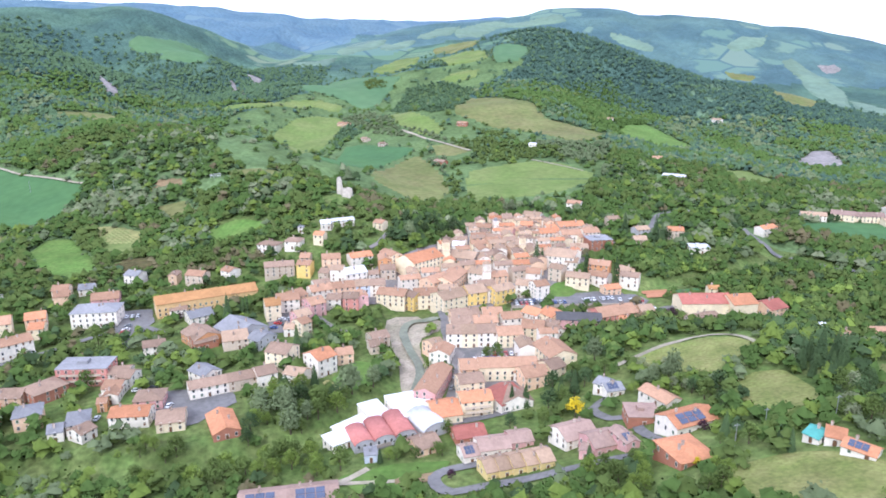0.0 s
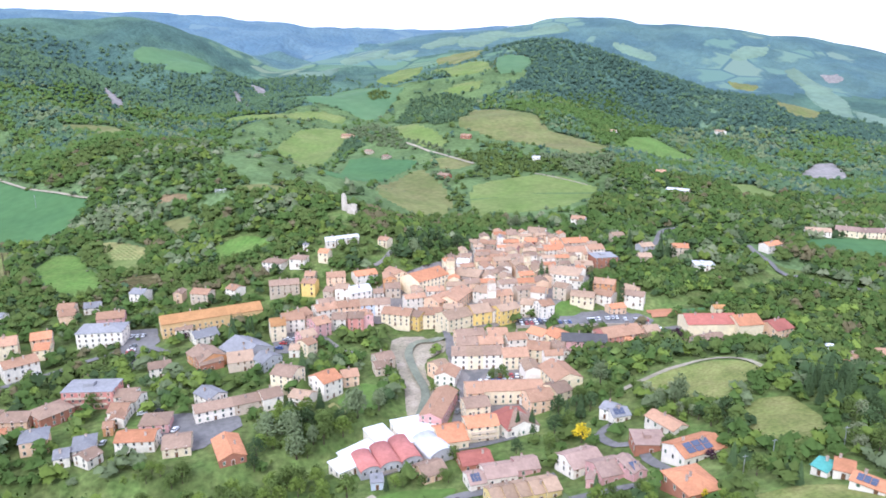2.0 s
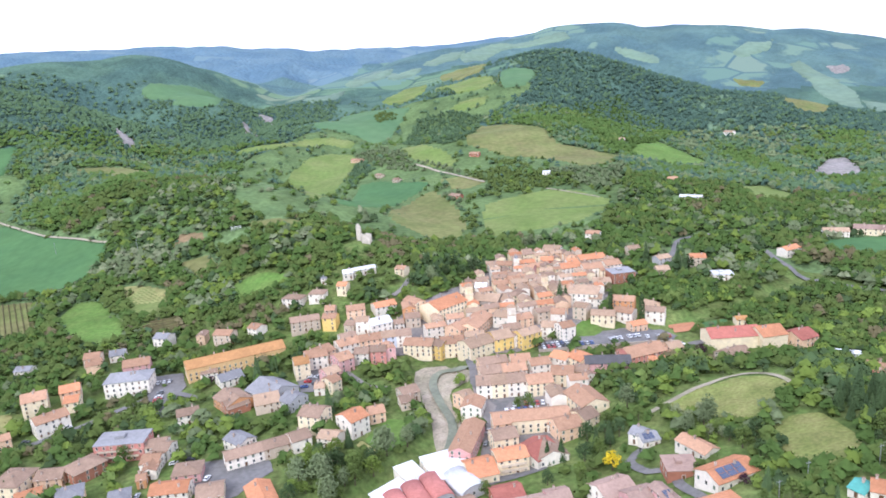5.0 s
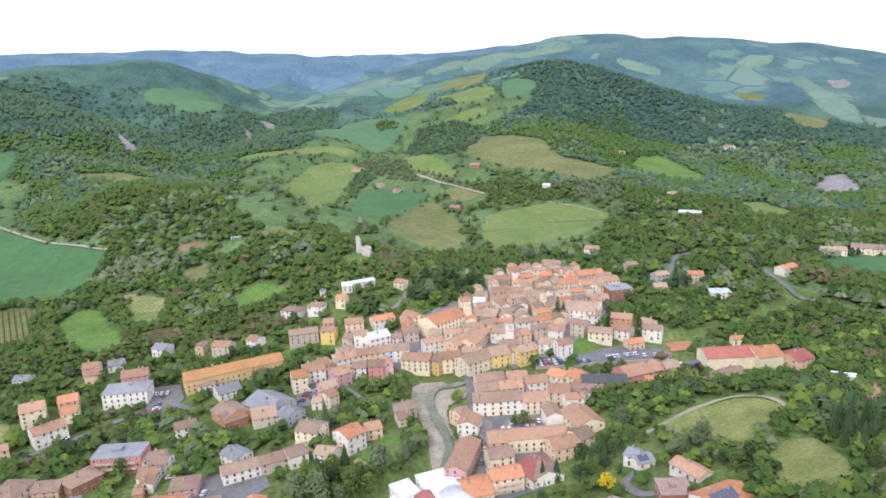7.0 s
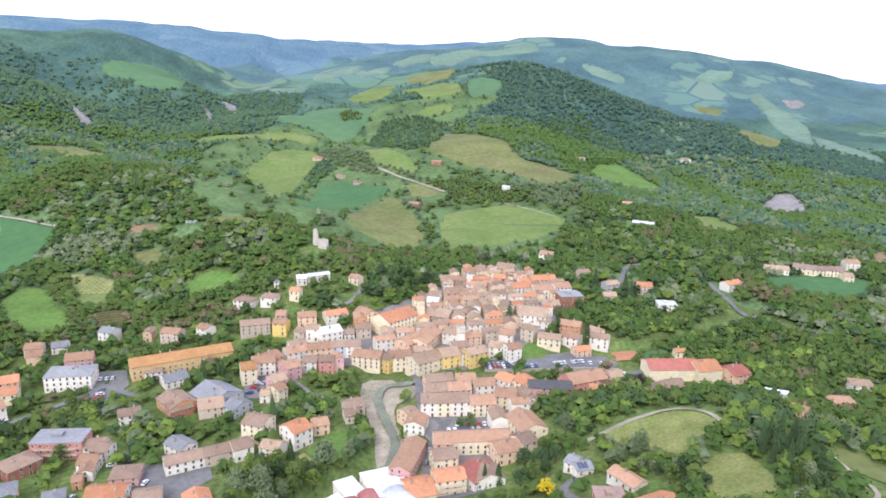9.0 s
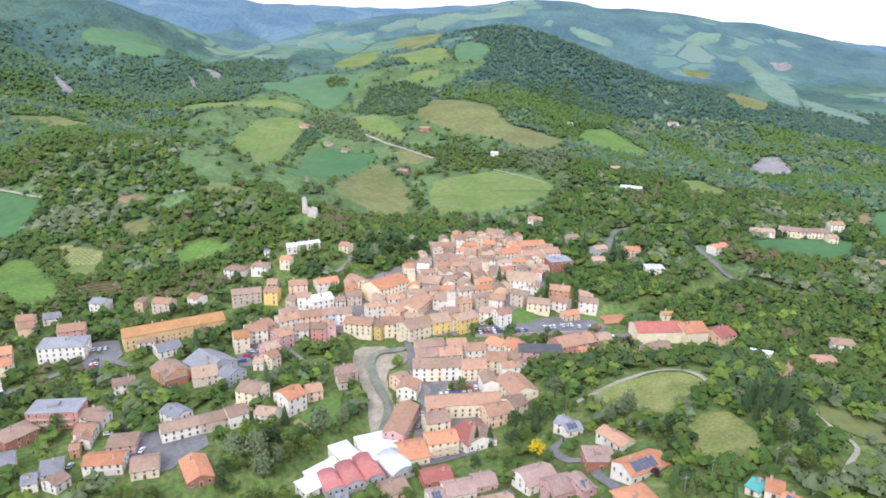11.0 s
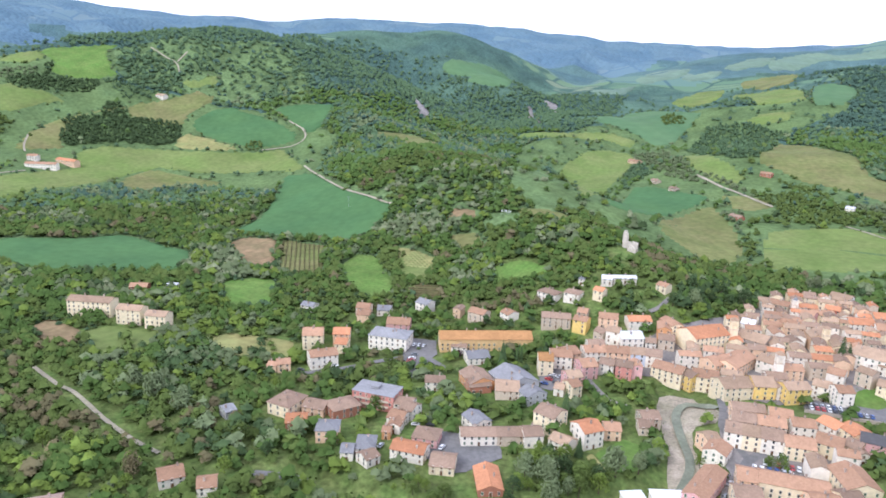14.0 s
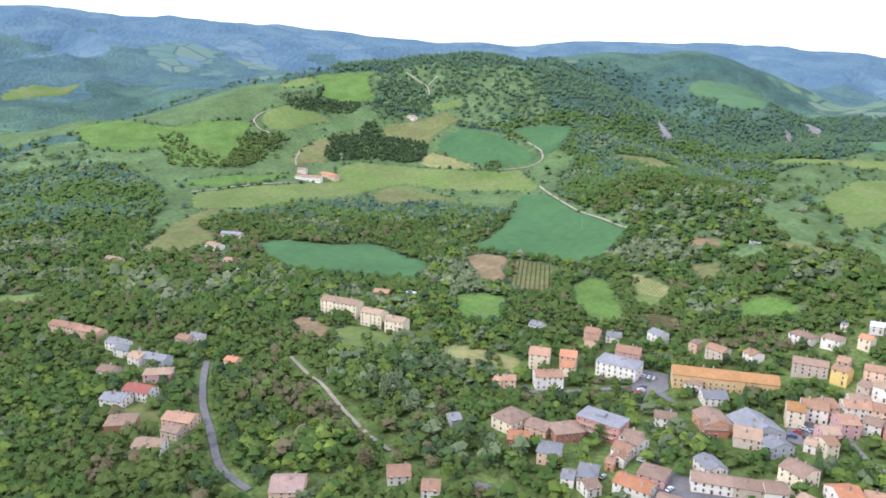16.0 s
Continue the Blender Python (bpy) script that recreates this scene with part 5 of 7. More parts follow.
# ---- church towers ----
def bell_tower(x, y, turn, w, h, wall, label, cap="pyramid"):
    root = new("bell_tower")
    root.matrix_basis = pose(x, y, float(height(x, y)), 0, 0, turn)
    tagged(root, label, "tower")
    a, o = w / 2, 0.3
    b = Build()
    b.box(-a, -a, -1, a, a, h * 0.72)
    put("shaft", b.mesh("shaft", WALLS[wall]), root)
    b = Build()
    b.box(-a - o, -a - o, h * 0.72 + 0.003, a + o, a + o, h * 0.72 + 0.4)
    put("cornice", b.mesh("cornice", WALLS["beige"]), root)
    for sx in (-1, 1):
        for sy in (-1, 1):
            b = Build()
            b.box(min(sx * a, sx * (a - 0.9)), min(sy * a, sy * (a - 0.9)), h * 0.72 + 0.4, max(sx * a, sx * (a - 0.9)), max(sy * a, sy * (a - 0.9)), h * 0.92)
            put("pillar", b.mesh("pillar", WALLS[wall]), root)
    b = Build()
    b.box(-a * 0.55, -a * 0.55, h * 0.72 + 0.4, a * 0.55, a * 0.55, h * 0.92)
    put("belfry", b.mesh("belfry", WALLS[wall]), root)
    b = Build()
    b.box(-a, -a, h * 0.92, a, a, h)
    put("attic", b.mesh("attic", WALLS[wall]), root)
    b = Build()
    if cap == "dome":
        rings = [(a * 0.9 * math.cos(t), h + a * 1.1 * math.sin(t)) for t in (0, 0.4, 0.8, 1.15, 1.5)]
        for (r0, z0), (r1, z1) in zip(rings[:-1], rings[1:]):
            b.tube((0, 0, z0 + 0.003), (0, 0, z1), r0, r1, 10)
    else:
        e = a + o
        b.add([(-e, -e, h + 0.003), (e, -e, h + 0.003), (e, e, h + 0.003), (-e, e, h + 0.003), (0, 0, h + w * 0.45)], [(0, 1, 4), (1, 2, 4), (2, 3, 4), (3, 0, 4), (0, 3, 2, 1)])
    put("spire", b.mesh("spire", ROOFS["tan"] if cap != "dome" else ROOFS["gray"]), root)
    return root


bell_tower(30.3, 412.8, 12, 4.2, 18, "white", "white church bell tower with open belfry and low roof")
bell_tower(5.9, 447.4, 12, 4.5, 20, "cream", "cream church bell tower beside the nave")
bell_tower(44.5, 525.2, 12, 3.6, 13, "white", "small white chapel tower with a little dome", cap="dome")
bell_tower(58.2, 467.7, 12, 3.6, 16, "cream", "cream bell tower with pointed cap")


# ---- ruined castle tower on the knoll ----
def ruined_tower(x, y, turn):
    root = new("ruined_tower")
    root.matrix_basis = pose(x, y, float(height(x, y)), 0, 0, turn) @ Matrix.Diagonal((0.85, 0.85, 0.85, 1))
    tagged(root, "ruined pale stone castle tower with broken walls on a knoll", "ruin")
    rng = random.Random(5)
    CLEAR.append(([(x - 3, y - 22), (x + 6, y + 3)], 9))

    def broken_wall(name, x0, y0, x1, y1, thick, tops):
        b = Build()
        n = len(tops) - 1
        d = Vector((x1 - x0, y1 - y0, 0))
        s = Vector((-d.y, d.x, 0)).normalized() * thick / 2
        for i, t in enumerate(tops):
            p = Vector((x0, y0, 0)) + d * (i / n)
            b.v += [tuple(p - s + Vector((0, 0, -3))), tuple(p + s + Vector((0, 0, -3))), tuple(p + s * 0.8 + Vector((0, 0, t + rng.uniform(-0.4, 0.4)))), tuple(p - s * 0.8 + Vector((0, 0, t)))]
        for i in range(n):
            k = 4 * i
            for j in range(4):
                b.f.append((k + j, k + (j + 1) % 4, k + 4 + (j + 1) % 4, k + 4 + j)), b.s.append(0)
        b.f += [(0, 3, 2, 1), (4 * n, 4 * n + 1, 4 * n + 2, 4 * n + 3)]
        b.s += [0, 0]
        put(name, b.mesh(name, RUIN), root)

    broken_wall("tower_wall", -4, -2, -0.5, -2.2, 1.4, [15, 16.5, 15.8, 16.2, 14])
    broken_wall("tower_wall", -4, -2, -4.2, 2.5, 1.4, [15, 14, 12, 8])
    broken_wall("tower_wall", -0.5, -2.2, -0.3, 2.5, 1.4, [14, 11, 9, 7])
    broken_wall("curtain_wall", 0.2, -2.3, 4.0, -2.6, 1.2, [7.5, 6, 6.8, 5])
    broken_wall("curtain_wall", 4.0, -2.6, 8.5, -3.0, 1.2, [7.2, 7.6, 6, 7, 4])
    broken_wall("curtain_wall", 8.5, -3.0, 8.8, 3.0, 1.2, [5, 6, 3, 2])
    broken_wall("terrace_wall", 0.5, -9, 8.0, -10.5, 1.6, [1.5, 2.4, 2.0, 3.0, 1.5])
    broken_wall("terrace_wall", 2.0, -6, 7.0, -6.5, 1.4, [3, 3.8, 3, 2])
    return root


RUIN = surface("ruin_stone", (0.54, 0.48, 0.40), 0.22, 0.9, 0.95, bump=0.15)
ruined_tower(-73.8, 552.1, 4)


# ---- market halls with vaulted roofs by the river ----
def vaulted_hall(x, y, turn, w, d, h, roof, label):
    root = new("vaulted_hall")
    root.matrix_basis = pose(x, y, float(height(x, y)), 0, 0, turn)
    tagged(root, label, "hall", "vaulted halls")
    CLEAR.append(([(x, y), (x + 0.1, y)], max(w, d) / 2))
    a, c, n = w / 2, d / 2, 14
    arc = [(-a * math.cos(math.pi * i / n), h + a * 0.52 * math.sin(math.pi * i / n)) for i in range(n + 1)]
    b = Build()
    ring = [(-a, -0.6)] + arc + [(a, -0.6)]
    k = len(ring)
    b.add([(u * 0.99, -c, v - 0.05) for u, v in ring] + [(u * 0.99, c, v - 0.05) for u, v in ring], [tuple(range(k))[::-1], tuple(range(k, 2 * k))] + [(i, (i + 1) % k, k + (i + 1) % k, k + i) for i in (0, k - 2, k - 1)])
    put("wall", b.mesh("wall", WALLS["gray"]), root)
    b = Build()
    shell = [(u * 1.02, v + 0.12) for u, v in arc] + [(u * 0.992, v + 0.01) for u, v in arc][::-1]
    k = len(shell)
    b.add([(u, -c - 0.5, v) for u, v in shell] + [(u, c + 0.5, v) for u, v in shell], [tuple(range(k))[::-1], tuple(range(k, 2 * k))] + [(i, (i + 1) % k, k + (i + 1) % k, k + i) for i in range(k)])
    put("vault", b.mesh("vault", ROOFS[roof], True), root)
    for u in (-0.5, 0, 0.5):
        put("window", WINDOWS[0], root, pose(u * w * 0.6, -c - 0.06, h * 0.55))
    return root


vaulted_hall(-29.9, 245.5, 24, 7.9, 13, 3.0, "vault", "hall with a dark red barrel-vaulted roof")
vaulted_hall(-22.6, 249.6, 22, 8.4, 15, 3.0, "vault", "hall with a dark red barrel-vaulted roof")
vaulted_hall(-15.1, 253.8, 22, 8.6, 17, 3.0, "vault", "hall with a dark red barrel-vaulted roof")
vaulted_hall(-4.2, 256.0, 31, 11.4, 15, 3.0, "white", "hall with a white barrel-vaulted roof")


# ---- bridges ----
def bridge(x0, y0, x1, y1, width, z0, z1, label, arches):
    root = new("bridge")
    d = Vector((x1 - x0, y1 - y0))
    turn = math.degrees(math.atan2(d.y, d.x))
    length = d.length
    root.matrix_basis = pose(x0, y0, 0, 0, 0, turn)
    tagged(root, label, "bridge")
    CLEAR.append(([(x0, y0), (x1, y1)], width / 2 + 2))

    def deck_z(u):
        return z0 + (z1 - z0) * u / length

    b, n = Build(), 24
    low = []
    for i in range(n + 1):
        u = length * i / n
        f = (u / length * arches) % 1.0
        low.append(max(deck_z(u) - 1.0 - 5.0 * (1 - math.sqrt(max(0, 1 - (2 * f - 1) ** 2))), -6.5) if 0 < i < n else -6.5)
    h = width / 2
    b.add([(length * i / n, s, z) for i in range(n + 1) for s, z in ((-h, low[i]), (h, low[i]), (h, deck_z(length * i / n)), (-h, deck_z(length * i / n)))],
          [(4 * i + j, 4 * i + (j + 1) % 4, 4 * i + 4 + (j + 1) % 4, 4 * i + 4 + j) for i in range(n) for j in range(4)] + [(0, 3, 2, 1), (4 * n, 4 * n + 1, 4 * n + 2, 4 * n + 3)])
    put("arches", b.mesh("arches", WALLS["stone"]), root)
    b = Build()
    b.add([(0, -h + 0.4, deck_z(0) + 0.01), (length, -h + 0.4, deck_z(length) + 0.01), (length, h - 0.4, deck_z(length) + 0.01), (0, h - 0.4, deck_z(0) + 0.01)] + [(0, -h + 0.4, deck_z(0) + 0.1), (length, -h + 0.4, deck_z(length) + 0.1), (length, h - 0.4, deck_z(length) + 0.1), (0, h - 0.4, deck_z(0) + 0.1)], BOX_FACES)
    put("roadway", b.mesh("roadway", GROUND["asphalt"]), root)
    for s in (-1, 1):
        b = Build()
        y0s, y1s = sorted((s * h, s * (h - 0.35)))
        b.add([(0, y0s, deck_z(0)), (length, y0s, deck_z(length)), (length, y1s, deck_z(length)), (0, y1s, deck_z(0)), (0, y0s, deck_z(0) + 1), (length, y0s, deck_z(length) + 1), (length, y1s, deck_z(length) + 1), (0, y1s, deck_z(0) + 1)], BOX_FACES)
        put("parapet", b.mesh("parapet", WALLS["gray"]), root)
    return root


bridge(2.6, 397.2, 4.0, 373.0, 7, 1.0, 1.0, "stone town bridge over the small river", 1)
bridge(122.4, 438.5, 129.0, 389.7, 8, 3.0, 3.0, "long grey road bridge over the green river bank", 3)


# ---- free-standing walls ----
def wall_run(h, thick, label, *pts):
    b, n = Build(), len(pts)
    for i, p in enumerate(pts):
        d = (Vector(pts[min(i + 1, n - 1)]) - Vector(pts[max(i - 1, 0)])).normalized()
        s = Vector((-d.y, d.x)) * thick / 2
        z = float(height(*p))
        base = min(z, -4.8) if h > 4 else z - 0.8
        top = max(z, base) + h if h <= 4 else base + h + 1.2
        a, c = Vector(p) - s, Vector(p) + s
        b.v += [(a.x, a.y, base), (c.x, c.y, base), (c.x, c.y, top), (a.x, a.y, top)]
    for i in range(n - 1):
        for j in range(4):
            b.f.append((4 * i + j, 4 * i + (j + 1) % 4, 4 * i + 4 + (j + 1) % 4, 4 * i + 4 + j)), b.s.append(0)
    b.f += [(0, 3, 2, 1), tuple(4 * (n - 1) + k for k in range(4))]
    b.s += [0, 0]
    return tagged(put("retaining_wall", b.mesh("retaining_wall", WALLS["stone"])), label, "wall")


wall_run(4.5, 0.8, "tall stone embankment wall along the river", (-33.1, 373.5), (-26.8, 383.0), (-10.7, 383.6), (2.8, 375.0))
wall_run(2.2, 0.6, "low grey wall along the car park", (42.0, 379.2), (72.4, 379.7), (104.8, 381.2), (120.4, 379.6))
wall_run(1.8, 0.6, "grey retaining wall below the market halls", (-27.4, 238.7), (-11.8, 246.9), (3.7, 256.0))


# ---- parked cars ----
CAR_PAINT = [surface("car_paint_" + k, c, 0.03, 0.5, 0.3, spec=0.6) for k, c in (("white", (0.75, 0.75, 0.75)), ("silver", (0.45, 0.46, 0.48)), ("grey", (0.16, 0.17, 0.18)), ("black", (0.03, 0.03, 0.035)), ("red", (0.4, 0.03, 0.03)), ("blue", (0.05, 0.1, 0.28)))]
CAR_NAMES = ["white", "silver", "grey", "black", "red", "blue"]
M_TYRE = surface("tyre_rubber", (0.02, 0.02, 0.02), 0.1, 0.2)


def car_meshes():
    out = []
    for paint in CAR_PAINT:
        b = Build()
        prof = [(-2.1, 0.3), (2.1, 0.3), (2.15, 0.65), (1.9, 0.85), (0.95, 0.95), (-2.0, 0.98), (-2.15, 0.7)]
        k = len(prof)
        b.add([(u, -0.85, v) for u, v in prof] + [(u, 0.85, v) for u, v in prof], [tuple(range(k)), tuple(range(2 * k - 1, k - 1, -1))] + [((i + 1) % k, i, k + i, k + (i + 1) % k) for i in range(k)])
        out.append(b.mesh("body", paint, False))
    b = Build()
    prof = [(-1.75, 0.96), (0.95, 0.95), (0.35, 1.42), (-1.35, 1.45)]
    b.add([(u, -0.74 if v < 1 else -0.6, v) for u, v in prof] + [(u, 0.74 if v < 1 else 0.6, v) for u, v in prof], [(0, 1, 2, 3), (7, 6, 5, 4), (1, 0, 4, 5), (2, 1, 5, 6), (3, 2, 6, 7), (0, 3, 7, 4)])
    cabin = b.mesh("cabin", M_GLASS)
    roofs = []
    for paint in CAR_PAINT:
        b = Build()
        b.box(-1.3, -0.6, 1.43, 0.33, 0.6, 1.49)
        roofs.append(b.mesh("roof_panel", paint))
    b = Build()
    b.tube((0, -0.1, 0), (0, 0.1, 0), 0.31, 0.31, 10)
    b.f.append(tuple(range(9, -1, -1))), b.s.append(0)
    return out, cabin, roofs, b.mesh("wheel", M_TYRE)


CAR_BODY, CAR_CABIN, CAR_ROOF, CAR_WHEEL = car_meshes()
CAR_RNG = random.Random(77)


def car(x, y, turn, paint=None):
    k = CAR_RNG.choice((0, 0, 1, 1, 2, 3, 4, 5, 0)) if paint is None else paint
    root = new("car")
    root.matrix_basis = pose(x, y, float(height(x, y)) + 0.62, 0, 0, turn)
    tagged(root, f"parked {CAR_NAMES[k]} hatchback car on asphalt", "car", "parked cars")
    put("body", CAR_BODY[k], root), put("cabin", CAR_CABIN, root), put("roof_panel", CAR_ROOF[k], root)
    for u in (-1.3, 1.3):
        for v in (-0.8, 0.8):
            put("wheel", CAR_WHEEL, root, pose(u, v, 0.31))
    return root


def car_row(x0, y0, x1, y1, step, share=0.85, across=90):
    turn = math.degrees(math.atan2(y1 - y0, x1 - x0))
    n = int(math.hypot(x1 - x0, y1 - y0) / step)
    for i in range(n):
        if CAR_RNG.random() < share:
            f = (i + 0.5) / n
            car(x0 + (x1 - x0) * f, y0 + (y1 - y0) * f, turn + across + CAR_RNG.uniform(-4, 4))


car_row(43.9, 387.8, 66.0, 389.5, 2.6)
car_row(83.9, 389.2, 102.7, 392.6, 2.6)
car_row(104.4, 389.9, 119.9, 389.1, 2.6)
car_row(44.2, 384.3, 80.1, 386.6, 2.6)
car_row(16.7, 314.9, 34.3, 315.8, 2.6)
car_row(21.1, 320.8, 43.0, 320.7, 2.6)
car_row(-178.5, 377.6, -166.6, 379.5, 2.6)
car_row(-165.2, 349.7, -168.6, 368.9, 2.6)
car_row(-87.4, 356.5, -85.3, 371.1, 2.6)
car(-113.5, 275.1, 80, 0)
car(-133.0, 289.2, 20, 0)
car(-126.4, 291.6, 10, 3)
car(-139.6, 265.2, 90, 1)
car(-217.0, 319.0, 10, 3)
car(-202.7, 331.7, 10, 0)
car(-267.8, 266.6, 10, 0)
car(59.5, 305.7, 0, 0)
car(29.9, 327.9, 0, 0)
car(-12.6, 393.1, 20, 1)
car(6.6, 287.4, 70, 2)
car(8.4, 298.0, 70, 1)
car(5.4, 275.0, 70, 0)
car(121.3, 377.1, -30, 0)
car(-81.2, 369.3, 60, 1)
car(-81.8, 361.5, 60, 3)


# ---- white letters on the hillside ----
def hillside_sign(x, y):
    root = new("hillside_sign")
    z = float(height(x, y))
    root.matrix_basis = pose(x, y, z, 0, 0, 20) @ Matrix.Diagonal((0.7, 0.7, 0.8, 1))
    tagged(root, "white block letters on a frame reading BORGO among trees", "sign")
    CLEAR.append(([(x - 5, y - 9), (x + 5, y - 9)], 10))
    white = surface("sign_white", (0.8, 0.8, 0.78), 0.04, 1.0)
    for i, letter in enumerate("BORGO"):
        text = bpy.data.curves.new("letter", "FONT")
        text.body, text.size, text.extrude, text.align_x = letter, 3.6, 0.12, "CENTER"
        text.materials.append(white)
        put("letter", text, root, pose((i - 2) * 2.75, 0, 3.2, 90, 0, 0))
    b = Build()
    b.box(-7, 0.15, 1.9, 7, 0.3, 2.15)
    put("rail", b.mesh("rail", M_METAL), root)
    for u in (-6, -2, 2, 6):
        b = Build()
        b.box(u - 0.1, 0.31, -0.5, u + 0.1, 0.5, 4.6)
        put("post", b.mesh("post", M_METAL), root)
    return root


hillside_sign(-188.0, 605.0)


# ---- poles and trailers ----
def utility_pole(x, y, h):
    root = new("utility_pole")
    root.matrix_basis = pose(x, y, float(height(x, y)), 0, 0, 15)
    tagged(root, "slender grey utility pole with a crossarm", "pole", "utility poles")
    b = Build()
    b.tube((0, 0, -0.8), (0, 0, h), 0.16, 0.1, 8)
    put("pole", b.mesh("pole", M_METAL), root)
    b = Build()
    b.box(-1.0, -0.06, h - 0.7, 1.0, 0.06, h - 0.55)
    put("crossarm", b.mesh("crossarm", M_METAL), root)


utility_pole(-281.4, 617.7, 14)
utility_pole(105.1, 204.7, 8)
utility_pole(93.0, 197.9, 8)
utility_pole(-369.8, 644.9, 12)
utility_pole(127.2, 204.3, 8)


def trailer(x, y, turn):
    root = new("trailer")
    root.matrix_basis = pose(x, y, float(height(x, y)), 0, 0, turn)
    tagged(root, "long white box trailer parked on a yard", "trailer", "parked trailers")
    CLEAR.append(([(x, y), (x + 0.1, y)], 9))
    b = Build()
    b.box(-6, -1.25, 1.1, 6, 1.25, 3.7)
    put("body", b.mesh("body", CAR_PAINT[0]), root)
    b = Build()
    b.box(-5.9, -0.5, 0.8, 5.9, 0.5, 1.09)
    put("chassis", b.mesh("chassis", M_METAL), root)
    for u in (-4.4, -3.3, 4.2):
        for v in (-1.1, 1.1):
            put("wheel", CAR_WHEEL, root, pose(u, v, 0.5) @ Matrix.Diagonal((1.6, 1.6, 1.6, 1)))


trailer(198.3, 348.6, -25)
trailer(197.4, 343.9, -25)

# ---- trees ----
def leaf_cards(b, rng, centre, radius, count, size, slot=0, flat=1.0):
    """Small bent leaf clumps over and inside a rounded mass."""
    for _ in range(count):
        while True:
            p = Vector((rng.uniform(-1, 1), rng.uniform(-1, 1), rng.uniform(-1, 1)))
            if 0.05 < p.length < 1:
                break
        p = p.normalized() * (p.length ** 0.45)
        n = (p + Vector((rng.uniform(-0.5, 0.5), rng.uniform(-0.5, 0.5), rng.uniform(-0.2, 0.7)))).normalized()
        u = n.orthogonal().normalized()
        u = (Matrix.Rotation(rng.uniform(0, 6.28), 3, n) @ u)
        v = n.cross(u)
        c = Vector(centre) + Vector((p.x * radius, p.y * radius, p.z * radius * flat))
        s = size * rng.uniform(0.6, 1.3)
        b.add([c - u * s - n * s * 0.25, c - v * s * 0.7, c + u * s - n * s * 0.25, c + v * s * 0.7, c + n * s * 0.3], [(0, 1, 4), (1, 2, 4), (2, 3, 4), (3, 0, 4)], slot)


def tree_proto(form, leaves, seed):
    rng = random.Random(seed)
    trunk, crown = Build(), Build()
    if form in ("broad", "tall", "shrub"):
        hgt = {"broad": 8.5, "tall": 13.0, "shrub": 3.6}[form]
        lean = Vector((rng.uniform(-0.3, 0.3), rng.uniform(-0.3, 0.3), 0))
        fork = Vector((0, 0, hgt * 0.32)) + lean
        trunk.tube((0, 0, -0.5), fork, 0.032 * hgt, 0.02 * hgt, 7)
        lobes = {"broad": 9, "tall": 11, "shrub": 6}[form]
        for i in range(lobes):
            a = i * 2.4 + rng.uniform(-0.4, 0.4)
            f = i / (lobes - 1)
            spread = hgt * (0.27 if form != "tall" else 0.16) * (1 - 0.75 * f * f)
            c = Vector((math.cos(a) * spread, math.sin(a) * spread, hgt * (0.38 + 0.5 * f) + rng.uniform(-0.3, 0.3)))
            trunk.tube(fork, fork.lerp(c, 0.85), 0.012 * hgt, 0.004 * hgt, 5)
            leaf_cards(crown, rng, c, hgt * rng.uniform(0.17, 0.25), 46 if form != "shrub" else 26, hgt * 0.05 if form != "shrub" else 0.26, flat=0.85)
    elif form == "conifer":
        hgt = 13.0
        trunk.tube((0, 0, -0.5), (0, 0, hgt * 0.97), 0.28, 0.03, 7)
        for i in range(15):
            f = i / 14
            rad = 2.7 * (1 - f) ** 0.8 + 0.25
            for k in range(max(4, int(11 * (1 - f)))):
                a = k * 6.283 / max(4, int(11 * (1 - f))) + i * 0.7 + rng.uniform(-0.2, 0.2)
                z = hgt * (0.12 + 0.86 * f)
                tip = Vector((math.cos(a) * rad, math.sin(a) * rad, z - rad * 0.28 + rng.uniform(-0.2, 0.2)))
                if i % 3 == 0:
                    trunk.tube((0, 0, z), tip * 0.9 + Vector((0, 0, z * 0.1)), 0.05, 0.02, 4)
                root = Vector((0, 0, z + 0.3))
                side = Vector((-math.sin(a), math.cos(a), 0)) * (0.30 * rad + 0.3)
                mid = root.lerp(tip, 0.55)
                crown.add([root, mid - side, tip, mid + side, mid + Vector((0, 0, 0.35))], [(0, 1, 4), (1, 2, 4), (2, 3, 4), (3, 0, 4)])
    else:
        hgt = 14.0
        trunk.tube((0, 0, -0.5), (0, 0, hgt * 0.6), 0.25, 0.06, 6)
        for i in range(12):
            f = i / 11
            rad = 1.25 * math.sin(math.pi * min(1, 0.12 + f * 0.88)) ** 0.6 + 0.15
            leaf_cards(crown, rng, (rng.uniform(-0.15, 0.15), rng.uniform(-0.15, 0.15), 0.9 + f * (hgt - 1.6)), rad * 0.9, 26, 0.5, flat=1.0)
    root = new("tree")
    put("trunk", trunk.mesh("trunk", M_BARK), root)
    put("crown", crown.mesh("crown", LEAVES[leaves]), root)
    return root


